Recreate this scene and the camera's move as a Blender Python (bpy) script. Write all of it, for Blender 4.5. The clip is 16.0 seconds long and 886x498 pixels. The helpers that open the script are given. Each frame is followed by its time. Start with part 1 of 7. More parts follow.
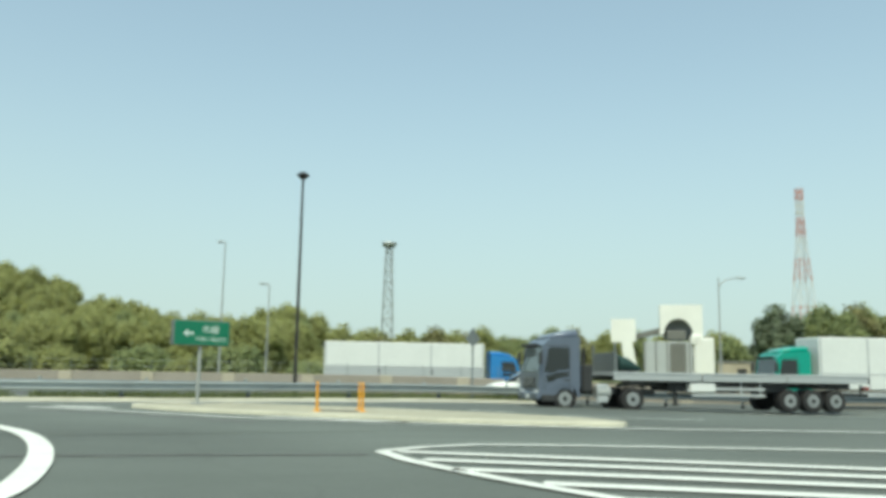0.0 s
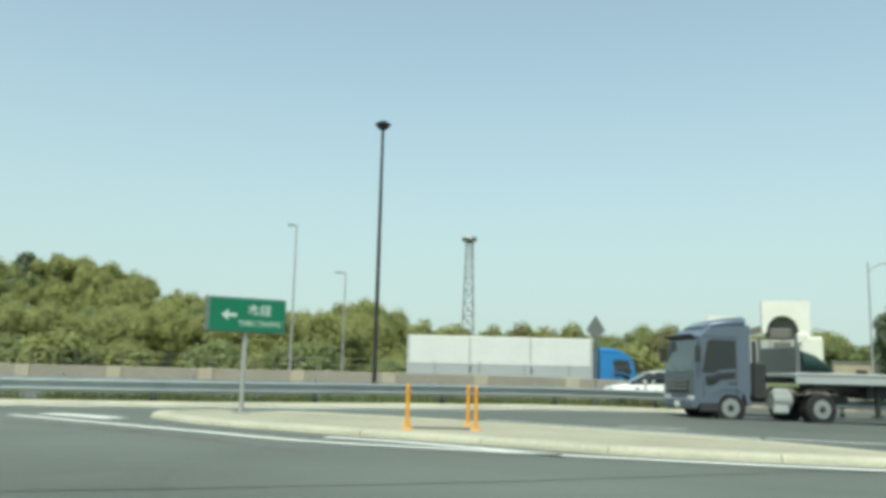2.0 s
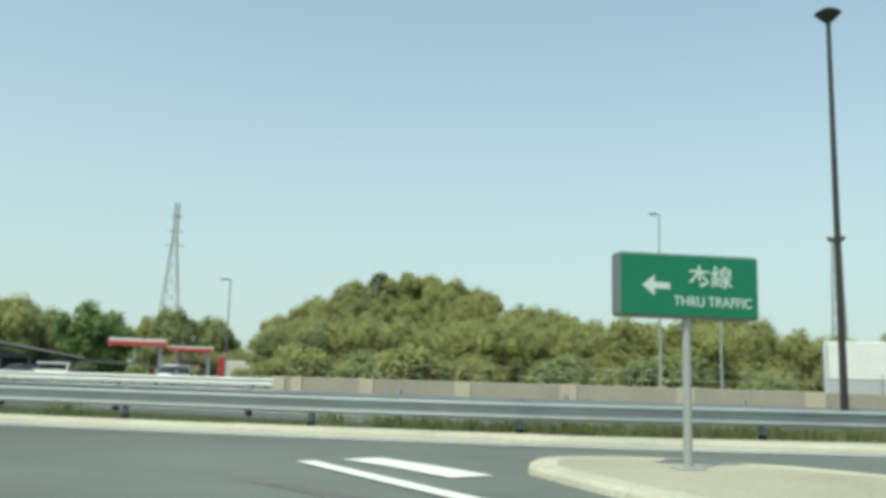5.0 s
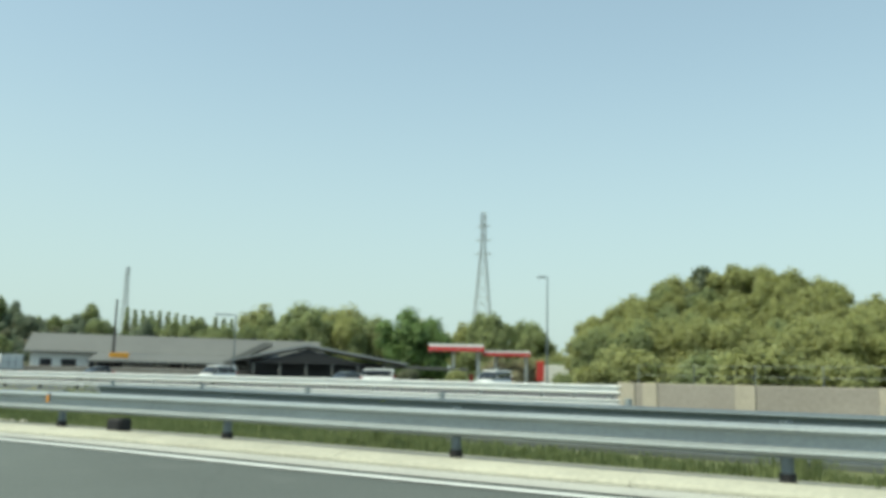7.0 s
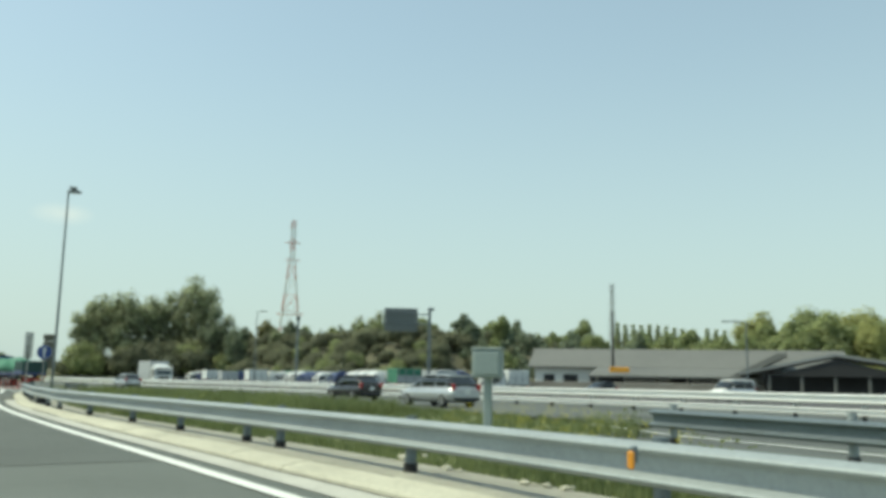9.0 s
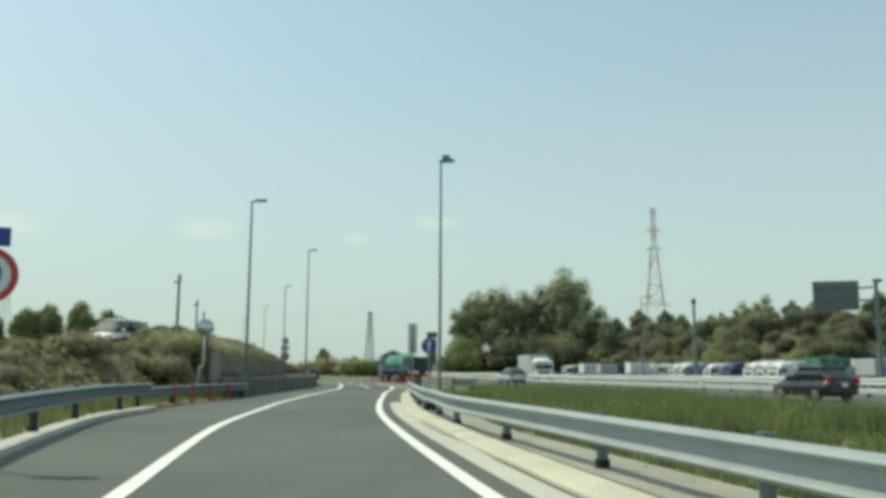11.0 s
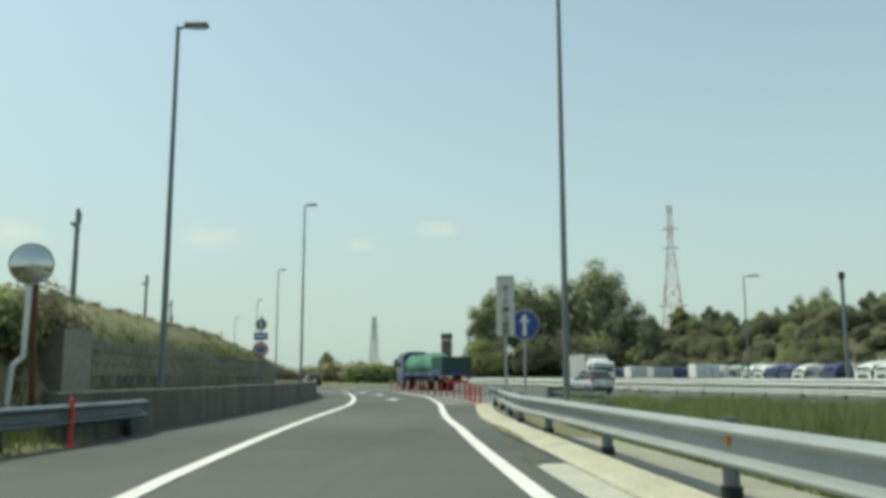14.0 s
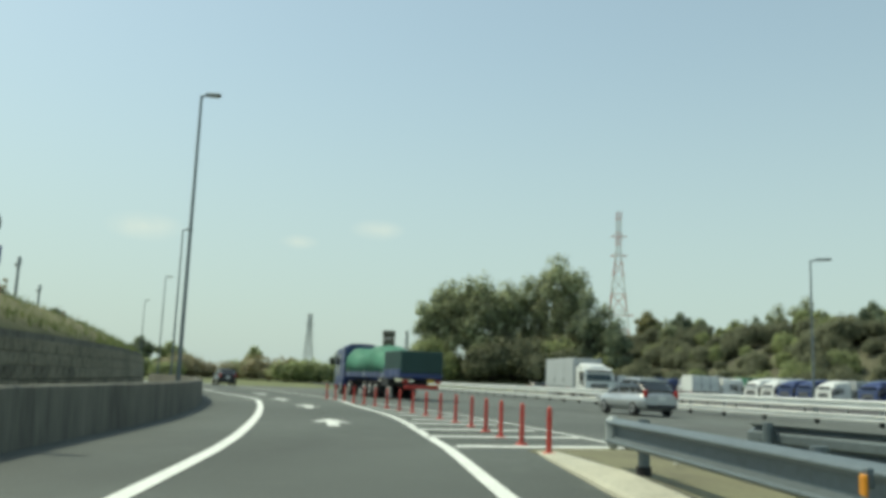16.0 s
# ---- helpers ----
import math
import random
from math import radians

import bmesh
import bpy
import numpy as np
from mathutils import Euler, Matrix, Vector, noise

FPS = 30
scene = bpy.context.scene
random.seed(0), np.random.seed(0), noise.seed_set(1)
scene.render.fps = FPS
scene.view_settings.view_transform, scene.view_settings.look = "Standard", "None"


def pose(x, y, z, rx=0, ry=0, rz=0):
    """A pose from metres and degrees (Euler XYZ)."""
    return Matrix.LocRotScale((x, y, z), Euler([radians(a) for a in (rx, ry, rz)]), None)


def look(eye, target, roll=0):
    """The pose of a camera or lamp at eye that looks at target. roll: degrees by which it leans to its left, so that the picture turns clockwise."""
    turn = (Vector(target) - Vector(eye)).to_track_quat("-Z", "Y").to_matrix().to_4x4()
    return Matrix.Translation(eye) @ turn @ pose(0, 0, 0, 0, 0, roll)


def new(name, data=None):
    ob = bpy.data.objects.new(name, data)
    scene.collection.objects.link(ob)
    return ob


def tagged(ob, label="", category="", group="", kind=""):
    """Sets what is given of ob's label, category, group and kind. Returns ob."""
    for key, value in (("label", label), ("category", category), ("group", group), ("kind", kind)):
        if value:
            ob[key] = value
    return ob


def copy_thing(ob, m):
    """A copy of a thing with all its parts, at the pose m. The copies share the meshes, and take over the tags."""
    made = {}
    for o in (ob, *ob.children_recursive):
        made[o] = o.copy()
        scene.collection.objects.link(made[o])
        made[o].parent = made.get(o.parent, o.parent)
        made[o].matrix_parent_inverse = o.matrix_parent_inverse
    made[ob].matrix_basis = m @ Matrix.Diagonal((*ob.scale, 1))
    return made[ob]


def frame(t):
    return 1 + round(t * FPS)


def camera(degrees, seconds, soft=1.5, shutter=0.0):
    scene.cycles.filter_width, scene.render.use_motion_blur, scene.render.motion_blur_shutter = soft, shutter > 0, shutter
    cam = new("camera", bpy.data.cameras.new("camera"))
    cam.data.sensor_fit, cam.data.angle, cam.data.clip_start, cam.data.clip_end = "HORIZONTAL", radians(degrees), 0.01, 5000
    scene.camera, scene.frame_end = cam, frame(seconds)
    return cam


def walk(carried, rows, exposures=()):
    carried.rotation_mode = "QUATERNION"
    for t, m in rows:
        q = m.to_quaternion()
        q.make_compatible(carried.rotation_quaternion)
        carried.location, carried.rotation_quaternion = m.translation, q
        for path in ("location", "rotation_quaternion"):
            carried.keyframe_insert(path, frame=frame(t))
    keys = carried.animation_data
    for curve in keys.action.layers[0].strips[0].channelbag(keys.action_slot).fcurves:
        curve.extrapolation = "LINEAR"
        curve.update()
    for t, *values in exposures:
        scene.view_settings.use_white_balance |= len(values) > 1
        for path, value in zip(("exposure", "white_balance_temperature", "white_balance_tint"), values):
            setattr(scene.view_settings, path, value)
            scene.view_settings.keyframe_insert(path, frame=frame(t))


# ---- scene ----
cam = camera(54.96, 16.0, soft=4.2)
PATH = [
    (0, (-0.105, 19.723, 1.107), (0.798, 29.573, 2.576), 0.93),
    (0.5, (-0.216, 21.734, 1.110), (0.616, 31.593, 2.562), 0.99),
    (1, (-0.320, 23.928, 1.094), (0.332, 33.804, 2.525), 1.02),
    (1.5, (-0.478, 25.912, 1.092), (-0.120, 35.801, 2.533), 1.23),
    (2, (-0.733, 27.775, 1.097), (-0.732, 37.671, 2.539), 1.36),
    (2.5, (-1.064, 29.526, 1.078), (-1.499, 39.409, 2.541), 1.22),
    (3, (-1.460, 31.164, 1.091), (-2.418, 41.013, 2.529), 1.35),
    (3.5, (-1.954, 32.679, 1.058), (-3.545, 42.448, 2.482), 1.72),
    (3.7, (-2.190, 33.253, 1.048), (-4.068, 42.969, 2.492), 1.64),
    (5.8, (-5.645, 38.684, 1.094), (-10.526, 47.272, 2.651), 1.71),
    (6, (-6.136, 39.283, 1.111), (-11.294, 47.707, 2.672), 1.64),
    (6.5, (-7.660, 40.867, 1.097), (-13.558, 48.800, 2.606), 1.34),
    (7, (-9.379, 42.275, 1.119), (-16.085, 49.542, 2.608), 1.22),
    (7.5, (-11.400, 43.529, 1.102), (-18.951, 49.913, 2.595), 1.22),
    (8, (-13.940, 44.709, 1.162), (-22.305, 49.974, 2.677), 0.84),
    (8.5, (-16.466, 45.394, 1.166), (-25.504, 49.389, 2.697), 0.92),
    (9, (-19.157, 45.770, 1.130), (-28.666, 48.451, 2.680), 0.99),
    (9.5, (-22.142, 45.926, 1.122), (-31.935, 47.245, 2.657), 1.29),
    (10, (-24.817, 45.522, 1.145), (-34.704, 45.436, 2.647), 1.45),
    (10.2, (-25.928, 45.249, 1.202), (-35.797, 44.646, 2.694), 1.58),
    (12.3, (-38.702, 41.387, 1.155), (-48.466, 39.743, 2.557), -0.09),
    (12.5, (-40.215, 40.984, 1.144), (-49.985, 39.390, 2.562), -0.29),
    (13, (-43.858, 40.003, 1.089), (-53.632, 38.456, 2.531), -0.29),
    (13.5, (-47.941, 38.856, 1.076), (-57.716, 37.346, 2.550), -0.17),
    (14, (-52.116, 37.758, 1.058), (-61.900, 36.329, 2.546), -0.04),
    (14.5, (-56.690, 36.615, 1.070), (-66.490, 35.315, 2.577), 0.47),
    (15, (-61.571, 35.481, 1.076), (-71.399, 34.438, 2.597), 1.47),
    (15.5, (-66.534, 34.517, 1.056), (-76.384, 33.716, 2.584), 1.99),
    (16, (-71.793, 33.530, 1.093), (-81.648, 32.796, 2.625), 2.14),
]
walk(cam, [(t, look(eye, target, roll)) for t, eye, target, roll in PATH], exposures=[(0.0, 0.50, 7000, -7), (7.0, 0.52, 7000, -7), (9.0, 0.47, 7230, -7), (10.0, 0.36, 7350, -7), (16.0, 0.33, 7350, -7)])

# ---- light ----
SUN_ELEV, SUN_TURN = 58.0, 196.0   # height; compass turn from +y, clockwise
world = bpy.data.worlds.new("sky")
scene.world = world
world.use_nodes = True
wn = world.node_tree
sky = wn.nodes.new("ShaderNodeTexSky")
sky.sky_type = "NISHITA"
sky.sun_disc = False
sky.sun_elevation = radians(SUN_ELEV)
sky.sun_rotation = radians(SUN_TURN)
sky.altitude = 60
sky.air_density = 1.0
sky.dust_density = 1.6
sky.ozone_density = 1.5
# pale haze low over the horizon, with a few thin clouds in the west
way = wn.nodes.new("ShaderNodeTexCoord")
split = wn.nodes.new("ShaderNodeSeparateXYZ")
wn.links.new(way.outputs["Generated"], split.inputs[0])
low = wn.nodes.new("ShaderNodeMapRange")
low.interpolation_type = "SMOOTHERSTEP"
low.inputs["From Min"].default_value, low.inputs["From Max"].default_value = -0.10, 0.52
low.inputs["To Min"].default_value, low.inputs["To Max"].default_value = 0.92, 0.34
wn.links.new(split.outputs["Z"], low.inputs["Value"])
haze = wn.nodes.new("ShaderNodeMix")
haze.data_type = "RGBA"
haze.inputs["B"].default_value = (2.66, 3.26, 3.62, 1)
wn.links.new(low.outputs[0], haze.inputs["Factor"])
wn.links.new(sky.outputs[0], haze.inputs["A"])
last_sky = haze.outputs["Result"]
for dx, dy, dz, wide in ((-0.975, -0.150, 0.172, 0.034), (-0.964, -0.240, 0.154, 0.024), (-0.905, -0.400, 0.158, 0.045), (-0.80, -0.575, 0.150, 0.05)):
    gap = wn.nodes.new("ShaderNodeVectorMath")
    gap.operation = "SUBTRACT"
    wn.links.new(way.outputs["Generated"], gap.inputs[0])
    gap.inputs[1].default_value = Vector((dx, dy, dz)).normalized()
    flat = wn.nodes.new("ShaderNodeVectorMath")
    flat.operation = "MULTIPLY"
    wn.links.new(gap.outputs[0], flat.inputs[0])
    flat.inputs[1].default_value = (1, 1, 2.6)
    size = wn.nodes.new("ShaderNodeVectorMath")
    size.operation = "LENGTH"
    wn.links.new(flat.outputs[0], size.inputs[0])
    wisp = wn.nodes.new("ShaderNodeTexNoise")
    wisp.inputs["Scale"].default_value, wisp.inputs["Detail"].default_value = 38, 4
    wn.links.new(way.outputs["Generated"], wisp.inputs["Vector"])
    fade = wn.nodes.new("ShaderNodeMapRange")
    fade.inputs["From Min"].default_value, fade.inputs["From Max"].default_value = 0.0, wide
    fade.inputs["To Min"].default_value, fade.inputs["To Max"].default_value = 0.95, 0.0
    wn.links.new(size.outputs["Value"], fade.inputs["Value"])
    dens = wn.nodes.new("ShaderNodeMath")
    dens.operation = "MULTIPLY"
    wn.links.new(fade.outputs[0], dens.inputs[0])
    wn.links.new(wisp.outputs["Fac"], dens.inputs[1])
    veil = wn.nodes.new("ShaderNodeMix")
    veil.data_type = "RGBA"
    veil.inputs["B"].default_value = (4.2, 4.4, 4.5, 1)
    wn.links.new(dens.outputs[0], veil.inputs["Factor"])
    wn.links.new(last_sky, veil.inputs["A"])
    last_sky = veil.outputs["Result"]
wn.links.new(last_sky, wn.nodes["Background"].inputs[0])
wn.nodes["Background"].inputs[1].default_value = 0.15
sun = new("sun", bpy.data.lights.new("sun", "SUN"))
sun.data.energy, sun.data.angle, sun.data.color = 2.5, radians(0.6), (1.0, 0.95, 0.86)
s_el, s_az = radians(SUN_ELEV), radians(SUN_TURN)
sun_way = Vector((math.sin(s_az) * math.cos(s_el), math.cos(s_az) * math.cos(s_el), math.sin(s_el)))
sun.matrix_world = look(sun_way * 200, (0, 0, 0))

# ---- materials ----
def shade(name, color, rough=0.6, metal=0.0, var=0.18, big=0.6, fine=25.0, bump=0.0, tint=None, rand=0.0, island=0.0,
          coat=0.0, through_light=0.0, stretch=(1, 1, 1), speck=0.0):
    """A procedural surface: base colour varied at a large and a fine scale, with relief, and by object or island."""
    m = bpy.data.materials.new(name)
    m.use_nodes = True
    nt = m.node_tree
    n, l = nt.nodes, nt.links
    b = n["Principled BSDF"]
    b.inputs["Roughness"].default_value = rough
    b.inputs["Metallic"].default_value = metal
    b.inputs["Coat Weight"].default_value = coat
    tc = n.new("ShaderNodeTexCoord")
    mp = n.new("ShaderNodeMapping")
    mp.inputs["Scale"].default_value = stretch
    l.new(tc.outputs["Object"], mp.inputs[0])
    n1 = n.new("ShaderNodeTexNoise")
    n1.inputs["Scale"].default_value, n1.inputs["Detail"].default_value = big, 5
    n2 = n.new("ShaderNodeTexNoise")
    n2.inputs["Scale"].default_value, n2.inputs["Detail"].default_value = fine, 3
    for q in (n1, n2):
        l.new(mp.outputs[0], q.inputs["Vector"])
    add = n.new("ShaderNodeMath")
    add.operation = "ADD"
    l.new(n1.outputs["Fac"], add.inputs[0])
    l.new(n2.outputs["Fac"], add.inputs[1])
    last = add.outputs[0]
    if rand or island:
        oi = n.new("ShaderNodeObjectInfo") if rand else n.new("ShaderNodeNewGeometry")
        k = n.new("ShaderNodeMath")
        k.operation = "MULTIPLY_ADD"
        l.new(oi.outputs["Random" if rand else "Random Per Island"], k.inputs[0])
        k.inputs[1].default_value = 2 * (rand or island)
        l.new(last, k.inputs[2])
        sub = n.new("ShaderNodeMath")
        sub.operation = "SUBTRACT"
        l.new(k.outputs[0], sub.inputs[0])
        sub.inputs[1].default_value = rand or island
        last = sub.outputs[0]
    r = n.new("ShaderNodeMapRange")
    l.new(last, r.inputs["Value"])
    r.inputs["From Min"].default_value, r.inputs["From Max"].default_value = 0.6, 1.4
    mix = n.new("ShaderNodeMix")
    mix.data_type = "RGBA"
    l.new(r.outputs[0], mix.inputs["Factor"])
    dark = [c * (1 - var) for c in color]
    light = [min(1, c * (1 + var)) for c in (tint or color)]
    mix.inputs["A"].default_value, mix.inputs["B"].default_value = (*dark, 1), (*light, 1)
    out = mix.outputs["Result"]
    if speck:
        v = n.new("ShaderNodeTexVoronoi")
        v.inputs["Scale"].default_value = fine * 3
        l.new(mp.outputs[0], v.inputs["Vector"])
        mm = n.new("ShaderNodeMix")
        mm.data_type = "RGBA"
        mm.blend_type = "MULTIPLY"
        mm.inputs["Factor"].default_value = speck
        l.new(out, mm.inputs["A"])
        l.new(v.outputs["Color"], mm.inputs["B"])
        out = mm.outputs["Result"]
    l.new(out, b.inputs["Base Color"])
    if bump:
        bp = n.new("ShaderNodeBump")
        bp.inputs["Strength"].default_value, bp.inputs["Distance"].default_value = bump, 0.03
        l.new(n2.outputs["Fac"], bp.inputs["Height"])
        l.new(bp.outputs[0], b.inputs["Normal"])
    if through_light:
        tr = n.new("ShaderNodeBsdfTranslucent")
        l.new(out, tr.inputs["Color"])
        ms = n.new("ShaderNodeMixShader")
        ms.inputs[0].default_value = through_light
        l.new(b.outputs[0], ms.inputs[1])
        l.new(tr.outputs[0], ms.inputs[2])
        l.new(ms.outputs[0], n["Material Output"].inputs["Surface"])
    return m


def asphalt(name, color, seed, cracks=0.13):
    """Asphalt with worn patches, drawn-out streaks, pale aggregate and thin dark cracks."""
    m = bpy.data.materials.new(name)
    m.use_nodes = True
    n, l = m.node_tree.nodes, m.node_tree.links
    b = n["Principled BSDF"]
    tc = n.new("ShaderNodeTexCoord")

    def grain(scale, detail, stretch=(1, 1, 1), turn=0.0):
        mp = n.new("ShaderNodeMapping")
        mp.inputs["Scale"].default_value = stretch
        mp.inputs["Rotation"].default_value = (0, 0, turn)
        mp.inputs["Location"].default_value = (seed, seed * 2.3, 0)
        l.new(tc.outputs["Object"], mp.inputs[0])
        q = n.new("ShaderNodeTexNoise")
        q.inputs["Scale"].default_value, q.inputs["Detail"].default_value = scale, detail
        l.new(mp.outputs[0], q.inputs["Vector"])
        return q.outputs["Fac"]

    def blend(kind, a, c, fac):
        x = n.new("ShaderNodeMix")
        x.data_type, x.blend_type = "RGBA", kind
        for s, v in (("A", a), ("B", c), ("Factor", fac)):
            if isinstance(v, (tuple, float)):
                x.inputs[s].default_value = v
            else:
                l.new(v, x.inputs[s])
        return x.outputs["Result"]

    def steps(fac, lo, hi, a, c):
        q = n.new("ShaderNodeMapRange")
        l.new(fac, q.inputs["Value"])
        for s, v in zip(("From Min", "From Max", "To Min", "To Max"), (lo, hi, a, c)):
            q.inputs[s].default_value = v
        return q.outputs[0]

    base = blend("MIX", (*[c * 0.82 for c in color], 1), (*[c * 1.2 for c in color], 1), steps(grain(0.12, 6), 0.35, 0.65, 0, 1))
    base = blend("MULTIPLY", base, (0.78, 0.79, 0.78, 1), steps(grain(0.5, 4, (0.12, 1, 1), 0.3), 0.5, 0.68, 0, 0.7))
    base = blend("MIX", base, (0.162, 0.174, 0.157, 1), steps(grain(0.9, 5), 0.60, 0.80, 0, 0.35))
    base = blend("MIX", base, (0.228, 0.243, 0.225, 1), steps(grain(55, 2), 0.56, 0.75, 0, 0.5))
    v = n.new("ShaderNodeTexVoronoi")
    v.feature = "DISTANCE_TO_EDGE"
    v.inputs["Scale"].default_value = 0.16
    wob = n.new("ShaderNodeMix")
    wob.data_type = "VECTOR"
    wob.inputs["Factor"].default_value = 0.35
    nz = n.new("ShaderNodeTexNoise")
    nz.inputs["Scale"].default_value = 0.7
    l.new(tc.outputs["Object"], nz.inputs["Vector"])
    l.new(tc.outputs["Object"], wob.inputs["A"])
    l.new(nz.outputs["Color"], wob.inputs["B"])
    l.new(wob.outputs["Result"], v.inputs["Vector"])
    base = blend("MIX", base, (0.035, 0.035, 0.034, 1), steps(v.outputs["Distance"], 0.0, 0.006, cracks, 0.0))
    l.new(base, b.inputs["Base Color"])
    b.inputs["Roughness"].default_value = 0.82
    bp = n.new("ShaderNodeBump")
    bp.inputs["Strength"].default_value, bp.inputs["Distance"].default_value = 0.35, 0.02
    l.new(grain(60, 3), bp.inputs["Height"])
    l.new(bp.outputs[0], b.inputs["Normal"])
    return m


ASPHALT = asphalt("asphalt", (0.083, 0.096, 0.086), 3.0)
ASPHALT_PALE = asphalt("sun_bleached_asphalt", (0.112, 0.129, 0.115), 5.0)
ASPHALT_OLD = asphalt("worn_asphalt", (0.094, 0.106, 0.097), 9.0, 0.1)
GUTTER = shade("grey_gutter_concrete", (0.45, 0.45, 0.40), 0.9, var=0.22, big=0.8, fine=14, bump=0.25)
ISLAND_TOP = shade("weathered_island_concrete", (0.36, 0.345, 0.265), 0.9, var=0.25, big=0.5, fine=12, bump=0.3)
GRAVEL = shade("dusty_gravel", (0.325, 0.32, 0.262), 0.95, var=0.32, big=1.2, fine=30, bump=0.5, speck=0.12)
SCRUB = shade("olive_scrub_ground", (0.115, 0.12, 0.055), 0.95, var=0.42, big=0.2, fine=1.8, tint=(0.16, 0.15, 0.075), bump=0.4)
SLOPE = shade("brown_scrub_slope_ground", (0.078, 0.082, 0.05), 0.95, var=0.42, big=0.2, fine=1.8, tint=(0.10, 0.098, 0.06), bump=0.4)
LOT = shade("parking_lot_asphalt", (0.07, 0.07, 0.07), 0.9, var=0.2, big=0.1, fine=20)
PAINT = shade("road_paint", (0.72, 0.74, 0.70), 0.7, var=0.12, big=1.5, fine=18, bump=0.1)
OLD_PAINT = shade("faded_road_paint", (0.21, 0.215, 0.205), 0.8, var=0.3, big=1.5, fine=12)
WORN_PAINT = shade("worn_off_paint", (0.15, 0.15, 0.145), 0.85, var=0.5, big=1.3, fine=7, tint=(0.11, 0.11, 0.108))
CONCRETE = shade("pale_concrete", (0.455, 0.445, 0.355), 0.88, var=0.24, big=0.9, fine=16, bump=0.45, rand=0.12)
GREY_CONC = shade("weathered_concrete", (0.125, 0.124, 0.10), 0.9, var=0.5, big=1.6, fine=9, bump=0.35, stretch=(1, 1, 0.16), rand=0.1)
WALL_CONC = shade("beige_concrete_wall", (0.30, 0.275, 0.235), 0.9, var=0.2, big=0.5, fine=8, bump=0.2)
WALL_PALE = shade("pale_wall_pilaster", (0.42, 0.38, 0.30), 0.9, var=0.15, big=0.8, fine=8, bump=0.2)
STONE = shade("dark_masonry", (0.185, 0.176, 0.13), 0.95, var=0.6, big=0.35, fine=7, bump=0.7, rand=0.18)
GRASS = shade("verge_grass", (0.10, 0.13, 0.045), 0.9, var=0.35, big=0.35, fine=6, tint=(0.15, 0.16, 0.065))
BLADE = shade("grass_blades", (0.142, 0.192, 0.07), 0.7, var=0.3, big=0.4, fine=4, island=0.25, tint=(0.215, 0.245, 0.105), through_light=0.45)
DRY = shade("dry_scrub", (0.19, 0.165, 0.095), 0.95, var=0.5, big=0.9, fine=6, tint=(0.20, 0.18, 0.095), bump=0.5)
DRY_BLADE = shade("dry_stalks", (0.20, 0.165, 0.09), 0.8, var=0.45, big=0.5, fine=5, island=0.4, tint=(0.19, 0.19, 0.09), through_light=0.35)
BANK_BLADE = shade("brown_bank_grass", (0.115, 0.092, 0.055), 0.8, var=0.4, big=0.5, fine=5, island=0.35, tint=(0.135, 0.12, 0.06), through_light=0.3)
FLOWER = shade("yellow_blossom", (0.55, 0.50, 0.05), 0.7, var=0.2)
DRY_SOIL = shade("dry_brown_soil", (0.20, 0.175, 0.115), 0.95, var=0.4, big=0.9, fine=12, bump=0.4, tint=(0.16, 0.16, 0.09))
GUTTER_SOIL = shade("grey_brown_dirt", (0.13, 0.12, 0.085), 0.95, var=0.4, big=1.2, fine=9)
# near-black strips at the kerb; behind it the colour includes a shadow line
DARK_STRIP = shade("dark_damp_soil", (0.045, 0.044, 0.036), 0.95, var=0.4, big=1.2, fine=9)
STEEL = shade("galvanised_steel", (0.31, 0.35, 0.355), 0.52, metal=0.22, var=0.16, big=1.2, fine=20)
STEEL_OLD = shade("dull_galvanised_steel", (0.155, 0.19, 0.205), 0.5, metal=0.5, var=0.2, big=1.0, fine=16)
WHITE_RAIL = shade("white_painted_rail", (0.72, 0.74, 0.72), 0.45, var=0.08, big=0.8, fine=10)
POLE_GREY = shade("grey_painted_pole", (0.17, 0.20, 0.21), 0.5, metal=0.3, var=0.1)
POLE_DARK = shade("dark_brown_pole", (0.035, 0.033, 0.032), 0.5, metal=0.2, var=0.15)
POLE_PALE = shade("pale_grey_pole", (0.36, 0.38, 0.37), 0.5, metal=0.3, var=0.1)
BLACK = shade("black_rubber", (0.018, 0.018, 0.019), 0.8, var=0.2)
DARKMETAL = shade("dark_chassis", (0.045, 0.047, 0.048), 0.6, metal=0.3, var=0.25)
RIM = shade("wheel_rim", (0.42, 0.43, 0.43), 0.35, metal=0.7, var=0.12)
GLASS = shade("dark_vehicle_glass", (0.012, 0.016, 0.018), 0.06, var=0.1, coat=0.6)
SCREEN = shade("windscreen_glass", (0.03, 0.05, 0.05), 0.05, var=0.1, coat=0.6)
ORANGE = shade("orange_plastic", (0.72, 0.33, 0.025), 0.55, var=0.12)
REDPL = shade("red_plastic", (0.52, 0.06, 0.045), 0.5, var=0.12, rand=0.1)
SIGN_GREEN = shade("sign_green", (0.005, 0.16, 0.085), 0.4, var=0.06, big=2, fine=8)
SIGN_BLUE = shade("sign_blue", (0.02, 0.06, 0.26), 0.4, var=0.08)
SIGN_RED = shade("sign_red", (0.5, 0.05, 0.04), 0.4, var=0.08)
# board white lowered to grey, since the board's face stands in shade
BOARD_SHADE = shade("greyed_board_white", (0.56, 0.565, 0.52), 0.6, var=0.1, big=1.5, fine=12)
SIGN_TEXT = shade("dulled_reflective_white", (0.52, 0.62, 0.58), 0.5, var=0.08)
SIGN_WHITE = shade("sign_white", (0.72, 0.74, 0.72), 0.45, var=0.06, big=2)
